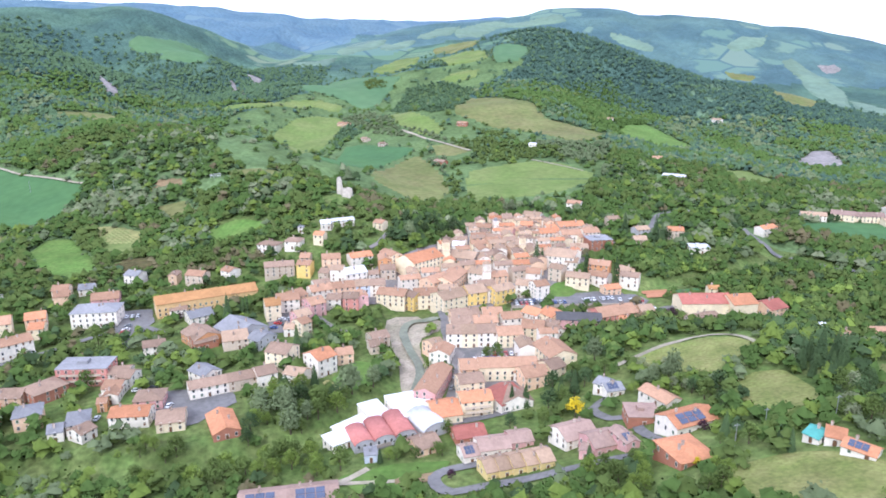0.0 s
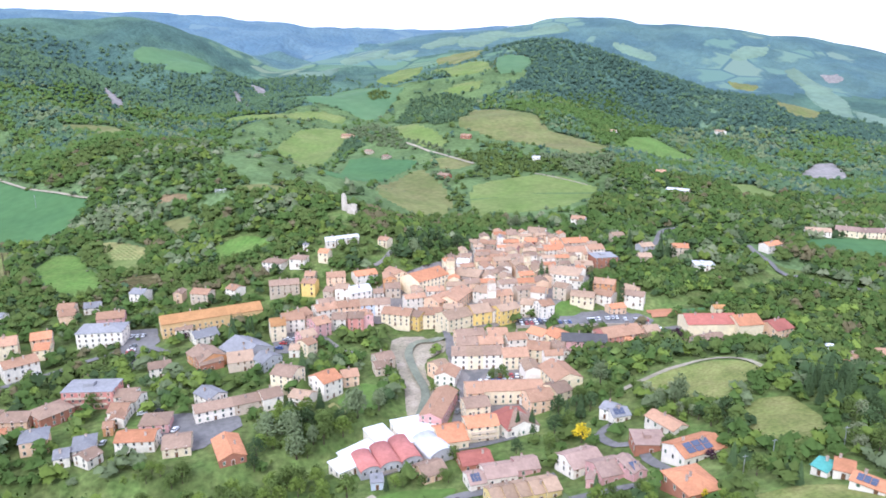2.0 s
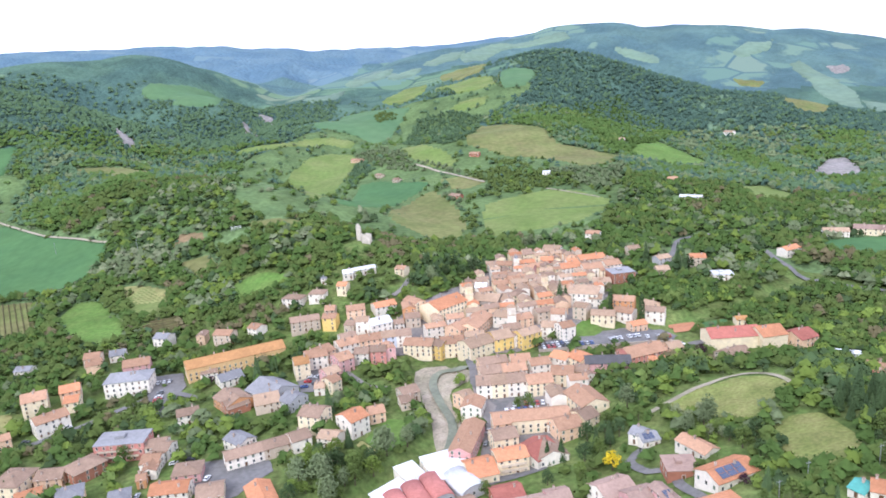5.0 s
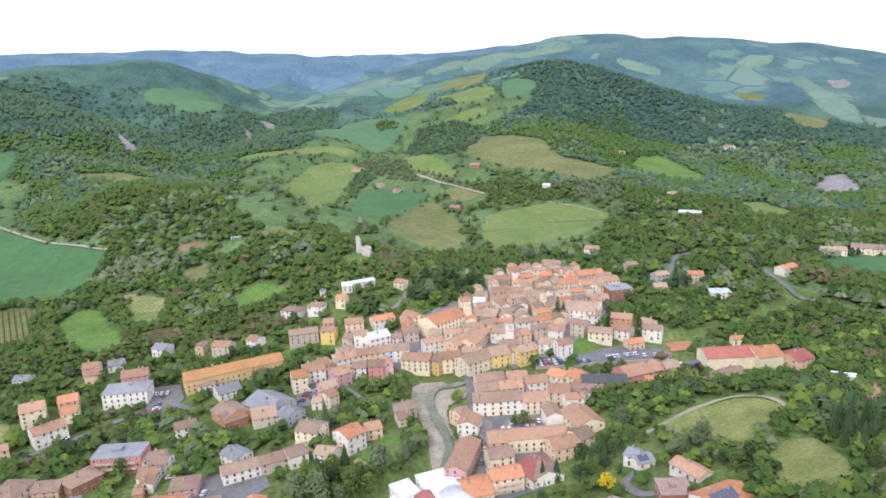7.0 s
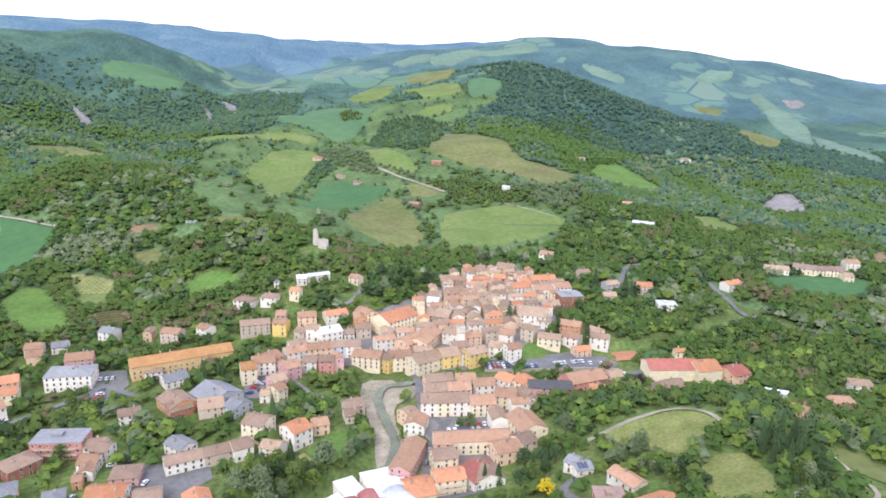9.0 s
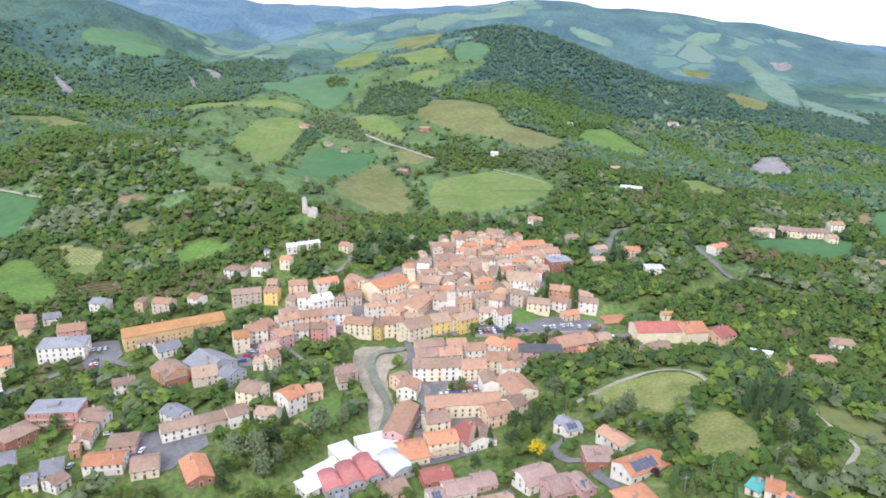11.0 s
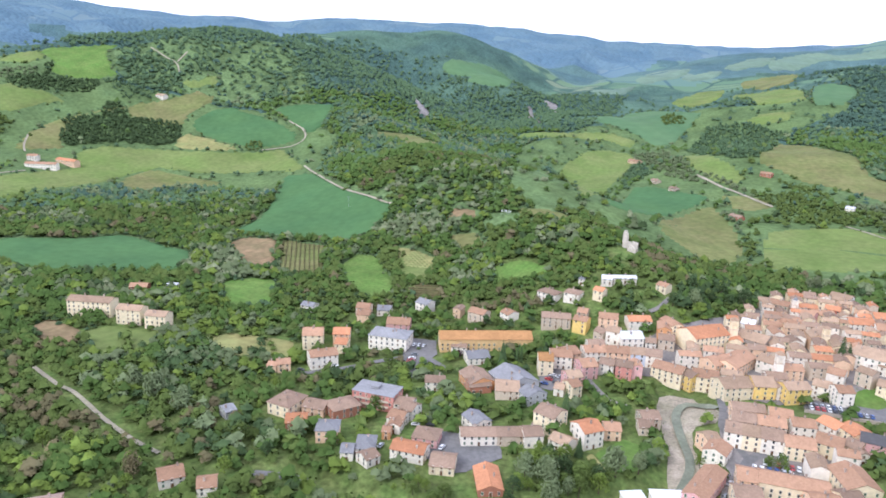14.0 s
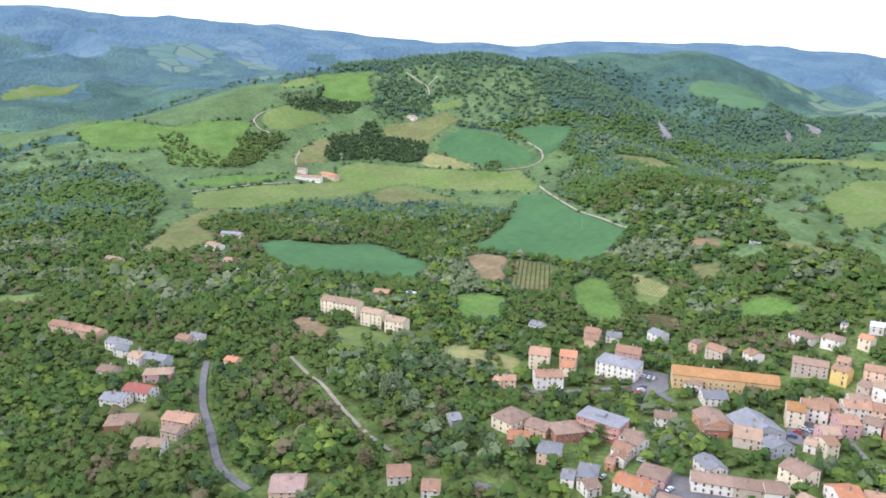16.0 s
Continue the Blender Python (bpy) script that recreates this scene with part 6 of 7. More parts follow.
KINDS = {"green": ("broad", "green"), "bright": ("broad", "bright"), "dark": ("broad", "dark"), "silver": ("tall", "silver"), "blossom": ("broad", "blossom"), "poplar": ("tall", "green"), "gold": ("broad", "gold"),
         "plum": ("broad", "plum"), "russet": ("tall", "russet"), "fir": ("conifer", "dark"), "cypress": ("cypress", "dark"), "shrub": ("shrub", "green"), "bush": ("shrub", "bright")}
TREE_WORDS = {"green": "green leafy broadleaf tree with rounded crown", "bright": "fresh bright green broadleaf tree", "dark": "dark green dense broadleaf tree", "silver": "tall silvery green poplar-like tree",
              "blossom": "acacia tree covered in pale blossom", "poplar": "tall green tree with narrow crown", "gold": "bright yellow flowering tree", "plum": "small dark purple-leaved tree",
              "russet": "tall brownish olive tree in early leaf", "fir": "dark green pointed conifer", "cypress": "dark narrow cypress tree", "shrub": "low green leafy garden shrub", "bush": "low light green garden shrub"}
PROTO, TREES, FAR_TREES = {}, [], []


def tree(kind, x, y, size=1.0):
    rng = random.Random(int(x * 13.7 + y * 29.3))
    k = rng.randrange(3)
    if (kind, k) not in PROTO:
        PROTO[kind, k] = tree_proto(*KINDS[kind], 100 + k * 7 + len(kind))
        ob = tagged(PROTO[kind, k], TREE_WORDS[kind], "shrub" if kind in ("shrub", "bush") else "tree", "trees of the valley")
        if kind in ("shrub", "bush"):
            ob.name = "shrub"
        m = None
    else:
        ob = PROTO[kind, k]
        m = True
    s = size * rng.uniform(0.85, 1.15)
    put_at = pose(x, y, float(height(x, y)), 0, 0, rng.uniform(0, 360))
    if m:
        ob = copy_thing(ob, put_at)
    else:
        ob.matrix_basis = put_at
    ob.scale = (s * rng.uniform(0.9, 1.1), s * rng.uniform(0.9, 1.1), s)
    TREES.append((x, y, s * 3))
    CLEAR.append(([(x, y), (x + 0.1, y)], 2.6 * s))
    return ob


def free(x, y, gap=1.5):
    """Where no road, river, house, or field lies."""
    ok = np.ones(np.shape(x), bool)
    for line, wide in CLEAR:
        xs, ys = [p[0] for p in line], [p[1] for p in line]
        m = wide + gap
        near = ok & (x > min(xs) - m) & (x < max(xs) + m) & (y > min(ys) - m) & (y < max(ys) + m)
        if near.any():
            d, _ = to_line(x[near], y[near], line)
            ok[near] = d > m
    return ok


def grove(kinds, spacing, size, *poly, share=1.0):
    """Single trees scattered inside a polygon."""
    p = np.array(poly, float)
    rng = np.random.default_rng(int(abs(p.sum())) % 100000)
    gx, gy = np.meshgrid(np.arange(p[:, 0].min(), p[:, 0].max() + spacing, spacing), np.arange(p[:, 1].min(), p[:, 1].max() + spacing, spacing))
    x = (gx + rng.uniform(-0.45, 0.45, gx.shape) * spacing).ravel()
    y = (gy + rng.uniform(-0.45, 0.45, gx.shape) * spacing).ravel()
    ok = inside(x, y, [tuple(q) for q in poly]) & free(x, y, 1.0) & (rng.random(len(x)) < share)
    names = kinds.split()
    for px, py in zip(x[ok], y[ok]):
        if math.hypot(px, py) > 300:
            form, leaf = KINDS[names[rng.integers(len(names))]]
            FAR_TREES.append((px, py, size * {"shrub": 1.8, "conifer": 3.4, "tall": 4.2}.get(form, 4.0), leaf))
            continue
        tree(names[rng.integers(len(names))], float(px), float(py), size * rng.uniform(0.75, 1.2))


OCTA = np.array([(1, 0, 0), (-1, 0, 0), (0, 1, 0), (0, -1, 0), (0, 0, 1), (0, 0, -1)], float)
OCTA_F = np.array([(0, 2, 4), (2, 1, 4), (1, 3, 4), (3, 0, 4), (2, 0, 5), (1, 2, 5), (3, 1, 5), (0, 3, 5)])


def canopy(name, label, x, y, size, clumps, leaves, seed, which=None, cards=0, spray=0.8, even=0.35):
    """A wood: each tree a cluster of uneven leaf clumps above a thin stem, in one mesh."""
    rng = np.random.default_rng(seed)
    n = len(x)
    if not n:
        return None
    z = height(x, y)
    s = np.asarray(size) * rng.uniform(1 - even, 1 + even, n)
    tall = rng.uniform(0.9, 1.2 + even, n)
    sp = rng.normal(0, 1, (n, clumps, 3))
    sp /= np.linalg.norm(sp, axis=2, keepdims=True)
    sp *= rng.uniform(0.25, 0.75, (n, clumps, 1))
    sp[:, :, 2] = np.abs(sp[:, :, 2]) * tall[:, None] * 1.25
    base = np.stack([x, y, z + s * 0.45], 1)
    centre = base[:, None, :] + sp * s[:, None, None]
    rad = s[:, None] * rng.uniform(0.42, 0.78, (n, clumps)) * (1.0 if clumps > 5 else 1.2)
    # each clump is turned and jittered, so that its outline is uneven
    ang = rng.uniform(0, 6.283, (n, clumps))
    ca, sa = np.cos(ang), np.sin(ang)
    o = (OCTA * np.array([(1, 1, 1)] * 5 + [(1, 1, 0.35)]))[None, None] * rng.uniform(0.6, 1.25, (n, clumps, 6, 1))
    o = o + rng.uniform(-0.22, 0.22, (n, clumps, 6, 3))
    ox, oy = o[..., 0] * ca[..., None] - o[..., 1] * sa[..., None], o[..., 0] * sa[..., None] + o[..., 1] * ca[..., None]
    o = np.stack([ox, oy, o[..., 2] * 0.9], -1) * rad[..., None, None]
    v = (centre[:, :, None, :] + o).reshape(-1, 3)
    count = n * clumps
    f = (OCTA_F[None] + (np.arange(count) * 6)[:, None, None]).reshape(-1, 3)
    if which is None:
        # kinds stand together in patches
        rank = np.argsort(np.argsort(value_noise(x / 46 + seed, y / 46) + 0.55 * value_noise(x / 17, y / 17 + seed) + rng.normal(0, 0.17, n))) / n
        order = np.cumsum([w for _, w in leaves])
        which = np.minimum(np.searchsorted(order, rank), len(leaves) - 1)
    slots = np.repeat(which, clumps * 8)
    if cards:
        # small folded leaf sprays over the clumps
        pick = rng.integers(0, clumps, (n, cards))
        c = np.take_along_axis(centre, pick[..., None], 1)
        r = np.take_along_axis(rad, pick, 1)[..., None]
        out = rng.normal(0, 1, (n, cards, 3)) + np.array([0, 0, 0.45])
        out /= np.linalg.norm(out, axis=2, keepdims=True)
        mid = c + out * r * rng.uniform(0.75, 1.15, (n, cards, 1))
        nrm = out + rng.normal(0, 0.45, out.shape)
        nrm /= np.linalg.norm(nrm, axis=2, keepdims=True)
        u = np.cross(nrm, rng.normal(0, 1, nrm.shape))
        u /= np.linalg.norm(u, axis=2, keepdims=True)
        w = np.cross(nrm, u)
        k = spray * rng.uniform(0.6, 1.3, (n, cards, 1)) * (s / np.mean(s))[:, None, None] ** 0.5
        quad = np.stack([mid - u * k - nrm * k * 0.35, mid - w * k * 0.75, mid + u * k - nrm * k * 0.35, mid + w * k * 0.75], 2).reshape(-1, 3)
        q = len(v) + np.arange(n * cards)[:, None] * 4
        f = np.vstack([f, (q[:, :, None] + np.array([[0, 1, 3], [1, 2, 3]])[None]).reshape(-1, 3)])
        slots = np.concatenate([slots, np.repeat(which, cards * 2)])
        v = np.vstack([v, quad])
    me = bpy.data.meshes.new(name)
    me.vertices.add(len(v)), me.loops.add(f.size), me.polygons.add(len(f))
    me.vertices.foreach_set("co", v.ravel())
    me.loops.foreach_set("vertex_index", f.ravel().astype(np.int32))
    me.polygons.foreach_set("loop_start", np.arange(0, f.size, 3, dtype=np.int32))
    for k, _ in leaves:
        me.materials.append(LEAVES[k])
    me.polygons.foreach_set("material_index", slots.astype(np.int32))
    me.polygons.foreach_set("use_smooth", np.ones(len(f), bool))
    me.update(calc_edges=True)
    # leaves scatter the sky's light: the crowns shade softly
    out = np.concatenate([o.reshape(-1, 3) / rad.repeat(6)[:, None], np.repeat(out.reshape(-1, 3), 4, 0) if cards else np.zeros((0, 3))]) * 0.5 + np.array([0, 0, 0.85])
    me.normals_split_custom_set_from_vertices((out / np.linalg.norm(out, axis=1, keepdims=True)).tolist())
    return tagged(put(name, me), label, "wood", kind="stuff")


# ---- single trees in groves ----
grove("green bright dark", 8, 0.9, (80, 322), (104, 367), (131, 371), (112, 308), (80, 292), (72, 291))
grove("blossom blossom silver", 6.5, 0.75, (83, 283), (95, 286), (100, 272), (100, 253), (92, 253), (85, 275))
grove("dark green fir", 7, 0.9, (39, 285), (61, 297), (66, 274), (52, 259), (36, 260))
grove("green dark", 7, 0.9, (93, 264), (110, 245), (102, 220), (104, 230), (90, 241))
grove("bright green", 6, 0.75, (50, 209), (69, 206), (87, 188), (81, 168), (45, 187))
grove("green bright", 8, 0.9, (-122, 239), (-81, 243), (-28, 236), (-25, 225), (-55, 222), (-106, 217))
grove("green silver dark", 8, 0.95, (-66, 275), (-38, 289), (-22, 307), (-19, 291), (-40, 259), (-61, 253))
grove("bright green", 9, 0.95, (179, 347), (219, 404), (279, 437), (259, 387), (207, 339), (204, 360))
grove("bright green dark", 8, 0.9, (123, 455), (145, 467), (210, 453), (196, 414), (163, 417), (122, 422))
grove("fir dark fir", 8, 1.0, (143, 291), (189, 333), (152, 241), (140, 234), (134, 255), (129, 265))
grove("green dark", 7, 0.7, (39, 346), (59, 337), (82, 335), (73, 296), (61, 328))
grove("green bright", 7, 0.75, (-93, 307), (-80, 319), (-57, 290), (-73, 275), (-85, 285))
grove("green dark bright", 7, 0.75, (-155, 335), (-111, 330), (-90, 339), (-91, 319), (-117, 308), (-137, 297))
grove("green dark", 8, 0.8, (-198, 359), (-178, 369), (-156, 349), (-145, 315), (-166, 336))
grove("green bright", 7, 0.7, (-67, 375), (-36, 373), (-27, 345), (-49, 330), (-62, 344), share=0.5)
grove("green dark", 7, 0.7, (68, 380), (86, 384), (85, 370), (65, 371))
grove("green", 6, 0.6, (19, 326), (45, 326), (44, 318), (20, 318), share=0.6)
grove("bright shrub", 6, 0.8, (-29, 239), (1, 243), (5, 234), (-23, 230))
grove("green silver poplar dark", 9, 1.0, (-291, 263), (-262, 279), (-204, 261), (-172, 267), (-165, 243), (-202, 221), (-227, 225))
grove("fir fir dark", 7, 0.95, (-302, 297), (-300, 331), (-274, 323), (-258, 293), (-274, 278))
grove("fir", 7, 0.9, (-265, 337), (-261, 347), (-243, 322), (-248, 317))
grove("green bright russet", 9, 0.9, (-291, 175), (-252, 226), (-220, 225), (-214, 198), (-251, 171), (-259, 157))
grove("green dark", 9, 0.9, (-365, 215), (-346, 233), (-316, 219), (-322, 195))
grove("green silver", 9, 0.9, (-335, 266), (-338, 317), (-290, 285), (-270, 243))
grove("dark green", 8, 0.85, (-375, 164), (-384, 208), (-345, 192), (-336, 164), share=0.6)
grove("green dark", 8, 0.8, (-305, 127), (-269, 154), (-243, 149), (-274, 121))
grove("fir dark green", 8, 0.95, (151, 313), (195, 344), (166, 260), (153, 231), (148, 247), (139, 277))
grove("green blossom dark", 8, 0.85, (133, 223), (153, 231), (146, 200), (128, 197))
grove("green dark shrub bright bush", 11, 0.7, (-240, 403), (-203, 455), (-113, 473), (-82, 474), (-75, 422), (-90, 376), (-66, 331), (-36, 317), (-22, 351), (-27, 381), (-14, 291), (-31, 263), (-77, 247), (-134, 242), (-181, 288), share=0.5)
grove("green dark bright shrub", 11, 0.75, (6, 255), (29, 262), (61, 297), (80, 282), (90, 254), (102, 220), (102, 187), (87, 183), (73, 216), (43, 213), (18, 237), share=0.5)
grove("green dark shrub", 11, 0.75, (-343, 312), (-342, 343), (-266, 412), (-196, 478), (-176, 431), (-232, 360), (-221, 287), (-175, 272), (-134, 300), (-149, 250), (-185, 236), (-243, 267), share=0.45)
grove("green dark silver fir", 10, 0.85, (-135, 482), (-84, 488), (-35, 523), (12, 555), (3, 501), (-32, 468), (-64, 454), (-113, 452), share=0.7)
grove("green dark fir silver", 10, 0.85, (121, 556), (162, 592), (184, 555), (181, 493), (157, 467), (125, 479), share=0.8)
grove("bright green shrub silver", 5, 0.65, (-32, 360), (-28, 370), (-24, 345), (-20, 321), (-17, 296), (-20, 289), (-25, 305), (-28, 329))
grove("bright green shrub", 6, 0.7, (-125, 246), (-29, 239), (-28, 234), (-122, 240))
grove("bright green dark bush", 6, 0.75, (77, 239), (86, 229), (81, 218), (75, 224))
grove("bright bush green", 5, 0.6, (91, 212), (101, 205), (91, 181), (84, 189))
grove("green bright silver dark", 6, 0.95, (-84, 283), (-64, 290), (-37, 277), (-47, 259), (-60, 248), (-75, 247))
grove("bush bright shrub green", 4.5, 0.85, (-123, 242), (-75, 246), (-29, 245), (-27, 229), (-70, 219), (-112, 216))
grove("bright green dark bush", 5.5, 0.8, (-31, 263), (-48, 251), (-65, 248), (-57, 256), (-45, 266))
grove("green bush dark", 6, 0.75, (9, 224), (-1, 239), (-16, 235), (-16, 243), (-3, 247), (14, 231))

# ---- single trees that stand out ----
tree("fir", -115, 370, 1.1)
tree("cypress", -108, 376, 0.9)
tree("cypress", -106, 377, 0.85)
tree("fir", -69, 328, 1.25)
tree("fir", -55, 294, 0.75)
tree("fir", 65, 447, 1.3)
tree("fir", 69, 449, 1.1)
tree("cypress", 93, 425, 1.2)
tree("cypress", 110, 417, 1.35)
tree("gold", 54.4, 253.8, 1.0)
tree("plum", -142, 373, 0.55)
tree("plum", 125, 357, 0.9)
tree("plum", 5, 219, 0.5)
tree("plum", 81, 235, 0.5)
tree("plum", 90, 216, 0.5)
tree("silver", 71, 297, 0.8)
tree("silver", -19, 486, 1.1)
tree("blossom", 64, 596, 1.3)
tree("blossom", 59, 593, 1.2)
tree("blossom", 70, 594, 1.2)
tree("dark", -32, 479, 1.2)
tree("dark", -9, 503, 1.2)
tree("dark", 3, 510, 1.3)
tree("dark", 12, 522, 1.4)
tree("dark", -3, 522, 1.3)
tree("dark", -22, 510, 1.2)
tree("fir", 144, 531, 1.2)
tree("fir", 163, 500, 1.3)
tree("fir", 163, 515, 1.3)
tree("dark", 169, 507, 1.2)
tree("green", 24, 319, 0.8)
tree("green", 29, 320, 0.8)
tree("green", 42, 323, 0.7)
tree("bright", -4, 315, 0.7)
tree("fir", 31, 269, 0.9)
tree("fir", 37, 270, 0.9)
tree("bright", 42, 256, 0.8)
tree("dark", 46, 266, 1)
tree("green", 4, 251, 0.8)
tree("fir", -21, 232, 0.5)
tree("green", -15, 234, 0.7)
tree("green", -8, 234, 0.6)
tree("green", 0, 237, 0.7)
tree("fir", 50, 208, 0.7)
tree("fir", 94, 208, 0.7)
tree("gold", 79, 191, 0.35)
tree("fir", 103, 191, 0.6)
tree("fir", 104, 186, 0.6)
tree("dark", -182, 309, 0.9)
tree("bright", -217, 295, 0.9)
tree("green", -157, 294, 1)
tree("bright", -161, 335, 0.9)
tree("green", -174, 343, 0.9)
tree("fir", -199, 273, 0.7)
tree("bright", -190, 219, 1.1)
tree("green", -200, 243, 1.2)
tree("silver", -264, 258, 1.2)
tree("silver", -281, 262, 1.2)
tree("silver", -241, 252, 1.1)
tree("fir", -247, 264, 1)
tree("fir", -346, 173, 0.9)
tree("bright", -276, 203, 1.1)
tree("bright", -266, 209, 1)

# ---- woods: everything on the hills that is no field, road or yard ----
TOWN = [(-230, 385), (-215, 455), (-132, 469), (-84, 488), (-34, 506), (-5, 501), (28, 596), (92, 605), (134, 574), (171, 555), (146, 455), (132, 376), (83, 319), (62, 303), (69, 277), (103, 231), (92, 184), (60, 203), (14, 205), (-30, 218), (-60, 248), (-134, 242), (-180, 278)]


def wood_points(r0, r1, spacing, seed, keep, glades=0.9):
    rng = np.random.default_rng(seed)
    gx, gy = np.meshgrid(np.arange(-r1, r1, spacing), np.arange(-0.25 * r1, r1, spacing))
    x, y = gx.ravel(), gy.ravel()
    r, a = np.hypot(x, y), np.degrees(np.arctan2(-x, y))
    m = (r > r0) & (r <= r1) & (a > -45) & (a < 80)
    x, y = x[m] + rng.uniform(-0.48, 0.48, m.sum()) * spacing, y[m] + rng.uniform(-0.48, 0.48, m.sum()) * spacing
    town = inside(x, y, TOWN)
    ok = ~town | (rng.random(len(x)) < 0.85)
    for f in FIELDS:
        xs, ys = [p[0] for p in f], [p[1] for p in f]
        near = ok & (x > min(xs)) & (x < max(xs)) & (y > min(ys)) & (y < max(ys))
        ok[near] = ~inside(x[near], y[near], f)
    ok &= free(x, y, 0.9 if r1 < 600 else 2.0)
    for f, thin in OPEN:
        ok &= ~inside(x, y, f) | (rng.random(len(x)) < thin)
    glade = value_noise(x / 55 + 11, y / 55 + 5) + 0.5 * value_noise(x / 21, y / 21)
    ok &= (np.hypot(x, y) < 1050) | (x > -1.15 * y) | (rng.random(len(x)) < 0.12)
    ok &= rng.random(len(x)) < np.clip(keep + glade * glades, 0.05, 1)
    return x[ok], y[ok]


MIX = [("russet", 0.04), ("green", 0.31), ("dark", 0.07), ("lush", 0.36), ("bright", 0.14), ("silver", 0.08)]
x, y = wood_points(130, 520, 5.3, 3, 0.97, 0.6)
canopy("wood", "mixed green broadleaf trees around the town", x, y, 3.4, 6, MIX, 11, cards=50, spray=0.48)
x, y = wood_points(520, 840, 5.7, 4, 0.95)
canopy("wood", "mixed green wood with pale flowering acacias on the lower slopes", x, y, 4.0, 5, [("russet", 0.04), ("green", 0.28), ("lush", 0.39), ("dark", 0.07), ("bright", 0.08), ("silver", 0.10), ("blossom", 0.04)], 12, cards=18, spray=0.7, even=0.25)
x, y = wood_points(840, 1250, 6.2, 5, 0.97)
# from here outward, hill and hilldark leaves bring painted haze to the woods
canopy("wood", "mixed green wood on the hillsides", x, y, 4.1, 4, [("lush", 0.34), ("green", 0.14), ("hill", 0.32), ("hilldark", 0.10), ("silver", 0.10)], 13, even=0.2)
x, y = wood_points(1250, 1900, 8.2, 6, 1.0)
keep = np.random.default_rng(9).random(len(x)) < np.clip((1950 - np.hypot(x, y)) / 350, 0.05, 1)
x, y = x[keep], y[keep]
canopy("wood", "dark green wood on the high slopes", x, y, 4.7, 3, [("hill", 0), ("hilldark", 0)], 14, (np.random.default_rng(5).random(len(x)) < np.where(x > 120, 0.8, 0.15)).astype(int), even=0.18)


# ---- trees further off in gardens and along streets ----
kinds = sorted({t[3] for t in FAR_TREES})
canopy("garden_trees", "mixed garden and street trees between the houses", np.array([t[0] for t in FAR_TREES]), np.array([t[1] for t in FAR_TREES]), np.array([t[2] for t in FAR_TREES]), 7, [(k, 0) for k in kinds], 21, np.array([kinds.index(t[3]) for t in FAR_TREES]), cards=110, spray=0.5)


# ---- copses on the open slopes, and hedges round the fields ----
COPSE = []


def copse(leaf, spacing, size, *poly):
    p = np.array(poly, float)
    rng = np.random.default_rng(int(abs(p.sum())) % 99991)
    gx, gy = np.meshgrid(np.arange(p[:, 0].min(), p[:, 0].max(), spacing), np.arange(p[:, 1].min(), p[:, 1].max(), spacing))
    x, y = gx.ravel() + rng.uniform(-0.45, 0.45, gx.size) * spacing, gy.ravel() + rng.uniform(-0.45, 0.45, gx.size) * spacing
    ok = inside(x, y, [tuple(q) for q in poly])
    x, y = x[ok], y[ok]
    ok = free(x, y, 1.0)
    COPSE.extend((px, py, size, leaf) for px, py in zip(x[ok], y[ok]))


copse("dark", 5, 2.9, (-861, 718), (-902, 767), (-871, 799), (-889, 829), (-866, 846), (-847, 826), (-794, 848), (-765, 852), (-739, 800), (-794, 766), (-837, 714))
copse("dark", 6, 3.0, (-1029, 770), (-1038, 798), (-1016, 831), (-1037, 852), (-1045, 876), (-1002, 834), (-943, 870), (-916, 832), (-960, 805), (-996, 773))
copse("green", 6.5, 3.0, (-878, 548), (-934, 605), (-972, 644), (-968, 675), (-926, 705), (-910, 647), (-866, 576))
copse("green", 6, 2.6, (-650, 839), (-633, 858), (-618, 843), (-630, 827))
copse("hill", 7, 2.8, (-880, 855), (-939, 878), (-929, 905), (-983, 947), (-932, 1003), (-847, 991), (-857, 960), (-831, 922))
copse("silver", 8, 2.8, (-1078, 778), (-1057, 825), (-1041, 845), (-1020, 832), (-1036, 776))
copse("green", 9.5, 2.8, (-1050, 554), (-1049, 591), (-979, 568), (-909, 578), (-864, 558), (-882, 509), (-916, 496))
copse("green", 9.5, 2.8, (-932, 594), (-957, 650), (-951, 710), (-913, 702), (-898, 638), (-863, 566))
copse("green", 6.5, 2.8, (-141, 1388), (-124, 1440), (-94, 1399), (-97, 1362), (-127, 1352))
copse("hill", 6.5, 2.8, (-75, 1178), (-54, 1338), (18, 1319), (74, 1233), (54, 1219), (22, 1033), (-10, 1030))
copse("silver", 6.5, 2.6, (-153, 1140), (-101, 1157), (-57, 1014), (13, 929), (13, 906), (-39, 948), (-88, 998))
copse("green", 6.5, 2.8, (13, 918), (41, 898), (69, 901), (106, 853), (140, 773), (98, 783), (55, 786), (44, 829))
copse("silver", 6.5, 2.8, (106, 853), (178, 841), (218, 898), (211, 813), (166, 752), (140, 773))
copse("silver", 6.5, 2.6, (-18, 816), (11, 823), (17, 782), (10, 747), (-2, 786))
copse("green", 6.5, 2.6, (4, 715), (24, 756), (23, 666), (15, 668))
copse("green", 6.5, 2.6, (44, 968), (92, 922), (102, 877), (62, 903))
copse("hill", 6.5, 2.6, (-145, 1073), (-131, 1096), (-105, 1012), (-124, 973), (-139, 915), (-125, 741))
copse("lush", 5.5, 3.0, (173, 1191), (336, 1417), (378, 1184), (239, 987), (195, 1004), (160, 1041))
copse("lush", 5.5, 3.0, (125, 477), (147, 473), (210, 453), (199, 416), (167, 428), (134, 428), (129, 457))
copse("dark", 6, 3.2, (-34, 501), (13, 586), (25, 543), (-5, 492), (-32, 475))
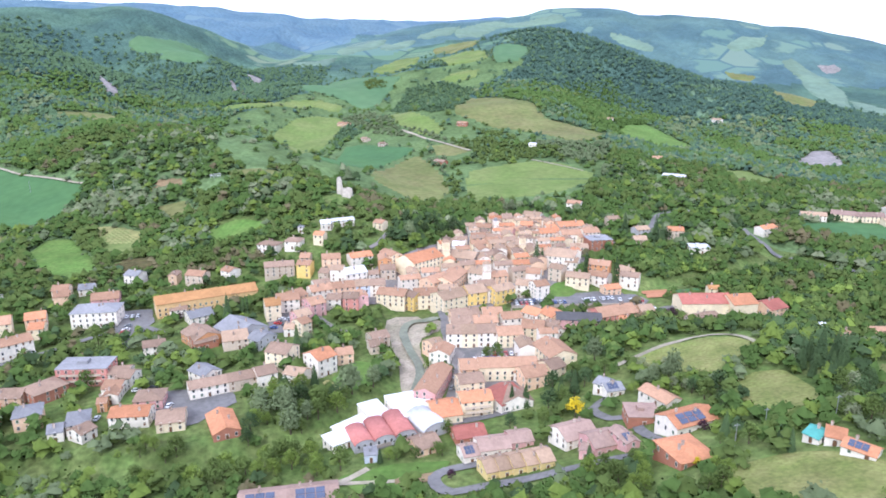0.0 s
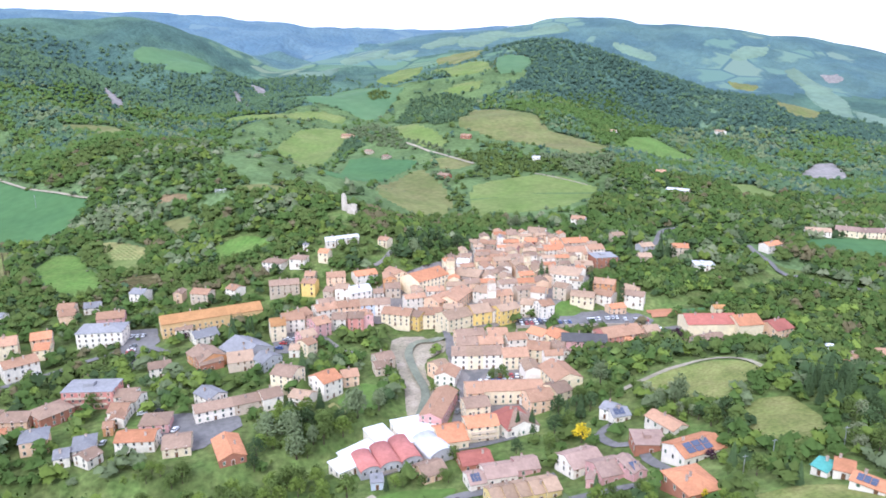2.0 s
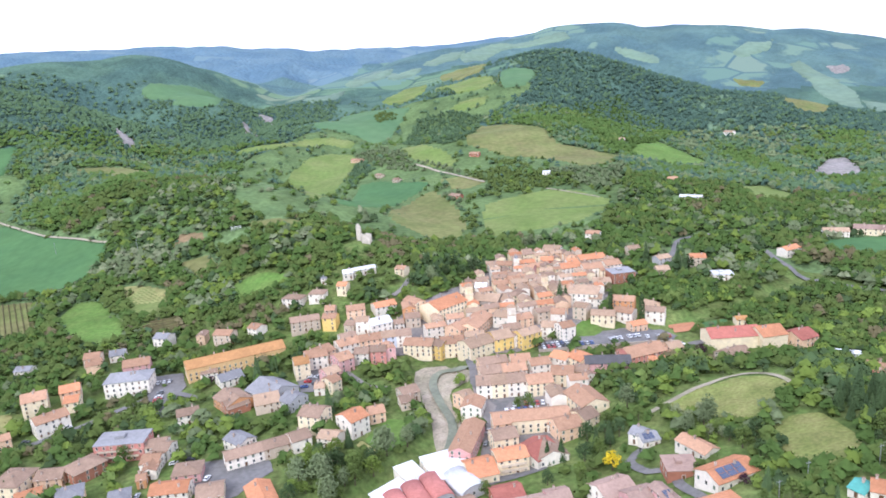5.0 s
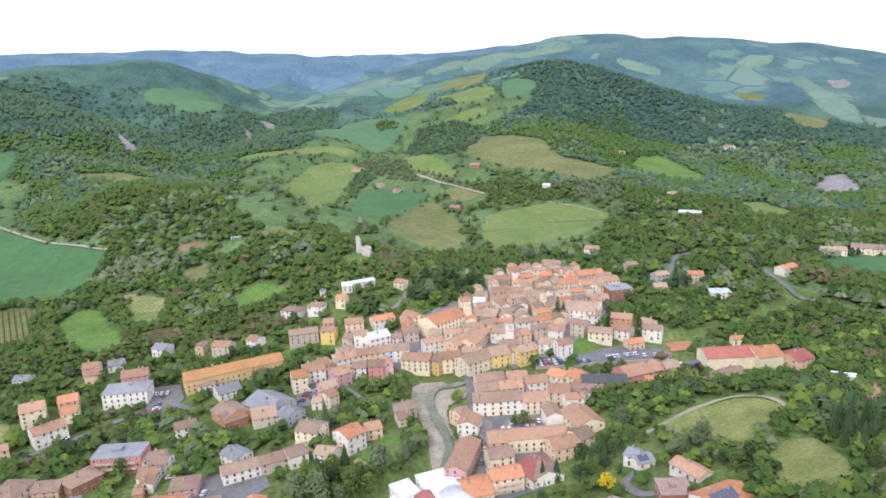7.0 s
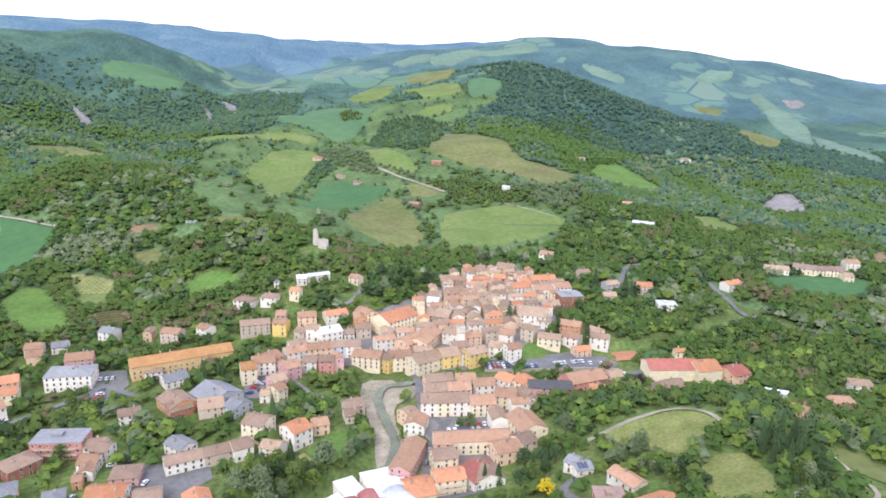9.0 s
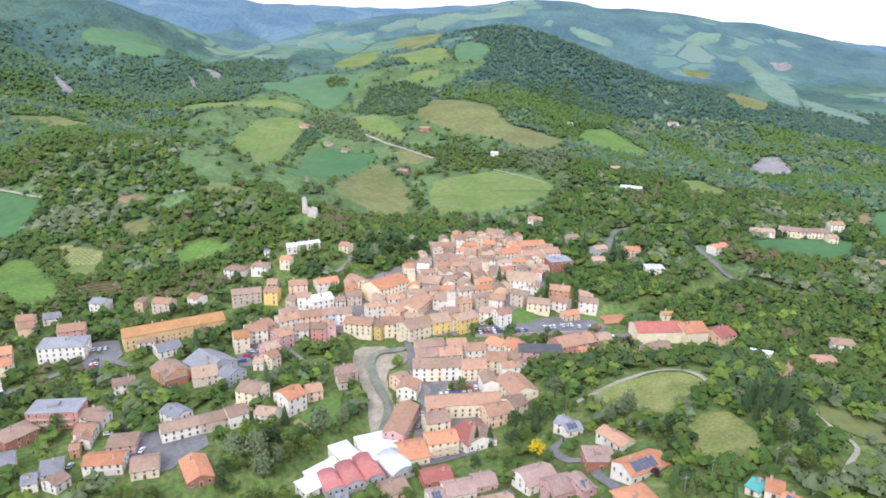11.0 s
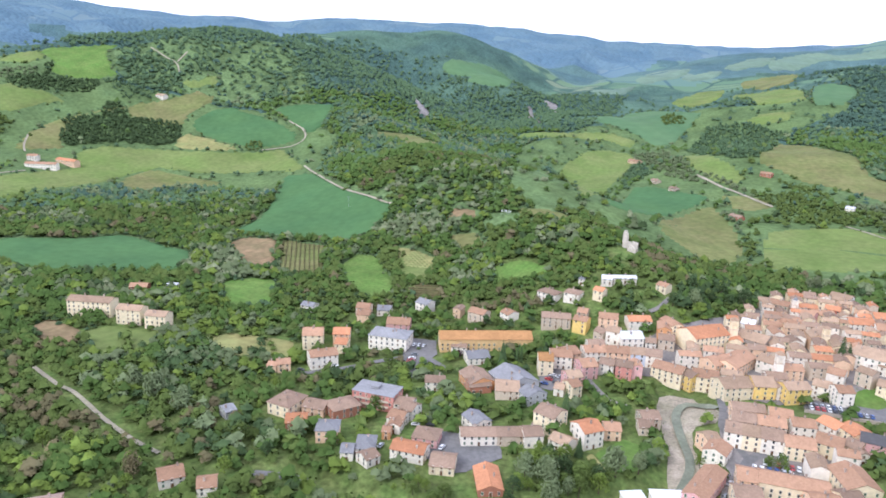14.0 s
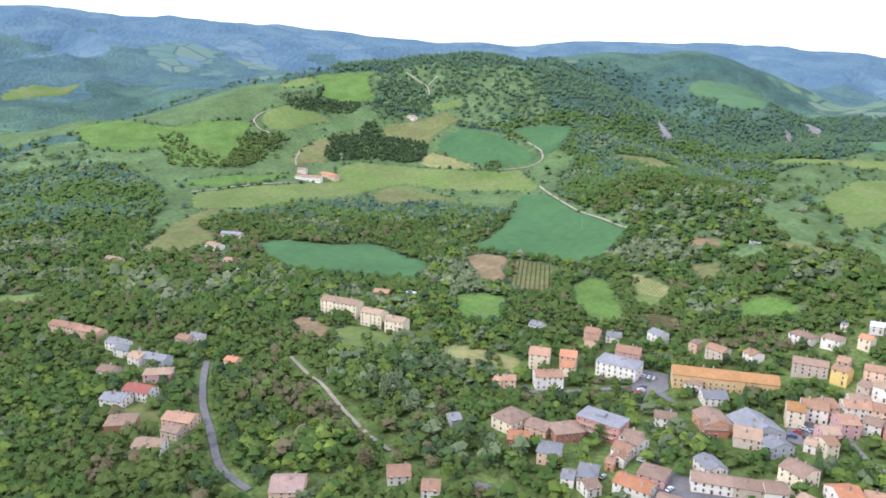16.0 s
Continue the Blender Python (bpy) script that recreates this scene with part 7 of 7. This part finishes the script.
copse("lush", 6, 3.0, (184, 354), (225, 409), (287, 437), (249, 369), (207, 339), (198, 355))
rng = np.random.default_rng(8)
for f in FIELDS:
    if not 420 < min(math.hypot(*p) for p in f) < 1500:
        continue
    for (ax, ay), (bx, by) in zip(f, f[1:] + f[:1]):
        length = math.hypot(bx - ax, by - ay)
        thick = value_noise(ax / 40, by / 40) + 0.5
        for i in range(int(length / 5)):
            if rng.random() < 0.1 + 0.75 * thick:
                u = (i + rng.uniform(0, 1)) / (length / 5)
                COPSE.append((ax + (bx - ax) * u + rng.normal(0, 2.5), ay + (by - ay) * u + rng.normal(0, 2.5), rng.uniform(1.3, 2.9), ("green", "hill", "silver", "hill")[rng.integers(4)]))
kinds = sorted({t[3] for t in COPSE})
canopy("hedgerow_trees", "hedgerow trees and copses between the fields", np.array([t[0] for t in COPSE]), np.array([t[1] for t in COPSE]), np.array([t[2] for t in COPSE]), 5, [(k, 0) for k in kinds], 22, np.array([kinds.index(t[3]) for t in COPSE]), cards=8, spray=0.9)


# ---- vine rows ----
def vine_rows(turn, gap, *poly):
    p = np.array(poly, float)
    c, d = p.mean(0), Vector((math.cos(radians(turn)), math.sin(radians(turn))))
    b, rng = Build(), random.Random(4)
    for k in range(-30, 31):
        o = Vector(c) + Vector((-d.y, d.x)) * k * gap
        for i in range(-60, 60):
            q = o + d * i * 2.0
            if inside(q.x, q.y, [tuple(v) for v in poly]):
                z, e = float(height(q.x, q.y)) + 0.4, o + d * (i + 1) * 2.0
                w, t = rng.uniform(0.3, 0.5), rng.uniform(1.3, 1.8)
                n = Vector((-d.y, d.x)) * w
                z2 = float(height(e.x, e.y)) + 0.4
                b.add([(*(q - n), z), (*(e - n), z2), (*(e + n), z2), (*(q + n), z), (*(q - n * 0.5), z + t), (*(e - n * 0.5), z2 + t), (*(e + n * 0.5), z2 + t), (*(q + n * 0.5), z + t)], BOX_FACES)
    return tagged(put("vine_rows", b.mesh("vine_rows", LEAVES["russet"])), "rows of young vines on a slope", "vines", kind="stuff")


vine_rows(-58, 4, (-391, 555), (-365, 551), (-339, 548), (-314, 500), (-301, 473), (-341, 477))
vine_rows(14, 5, (-224, 476), (-221, 489), (-202, 488), (-191, 465), (-214, 458))
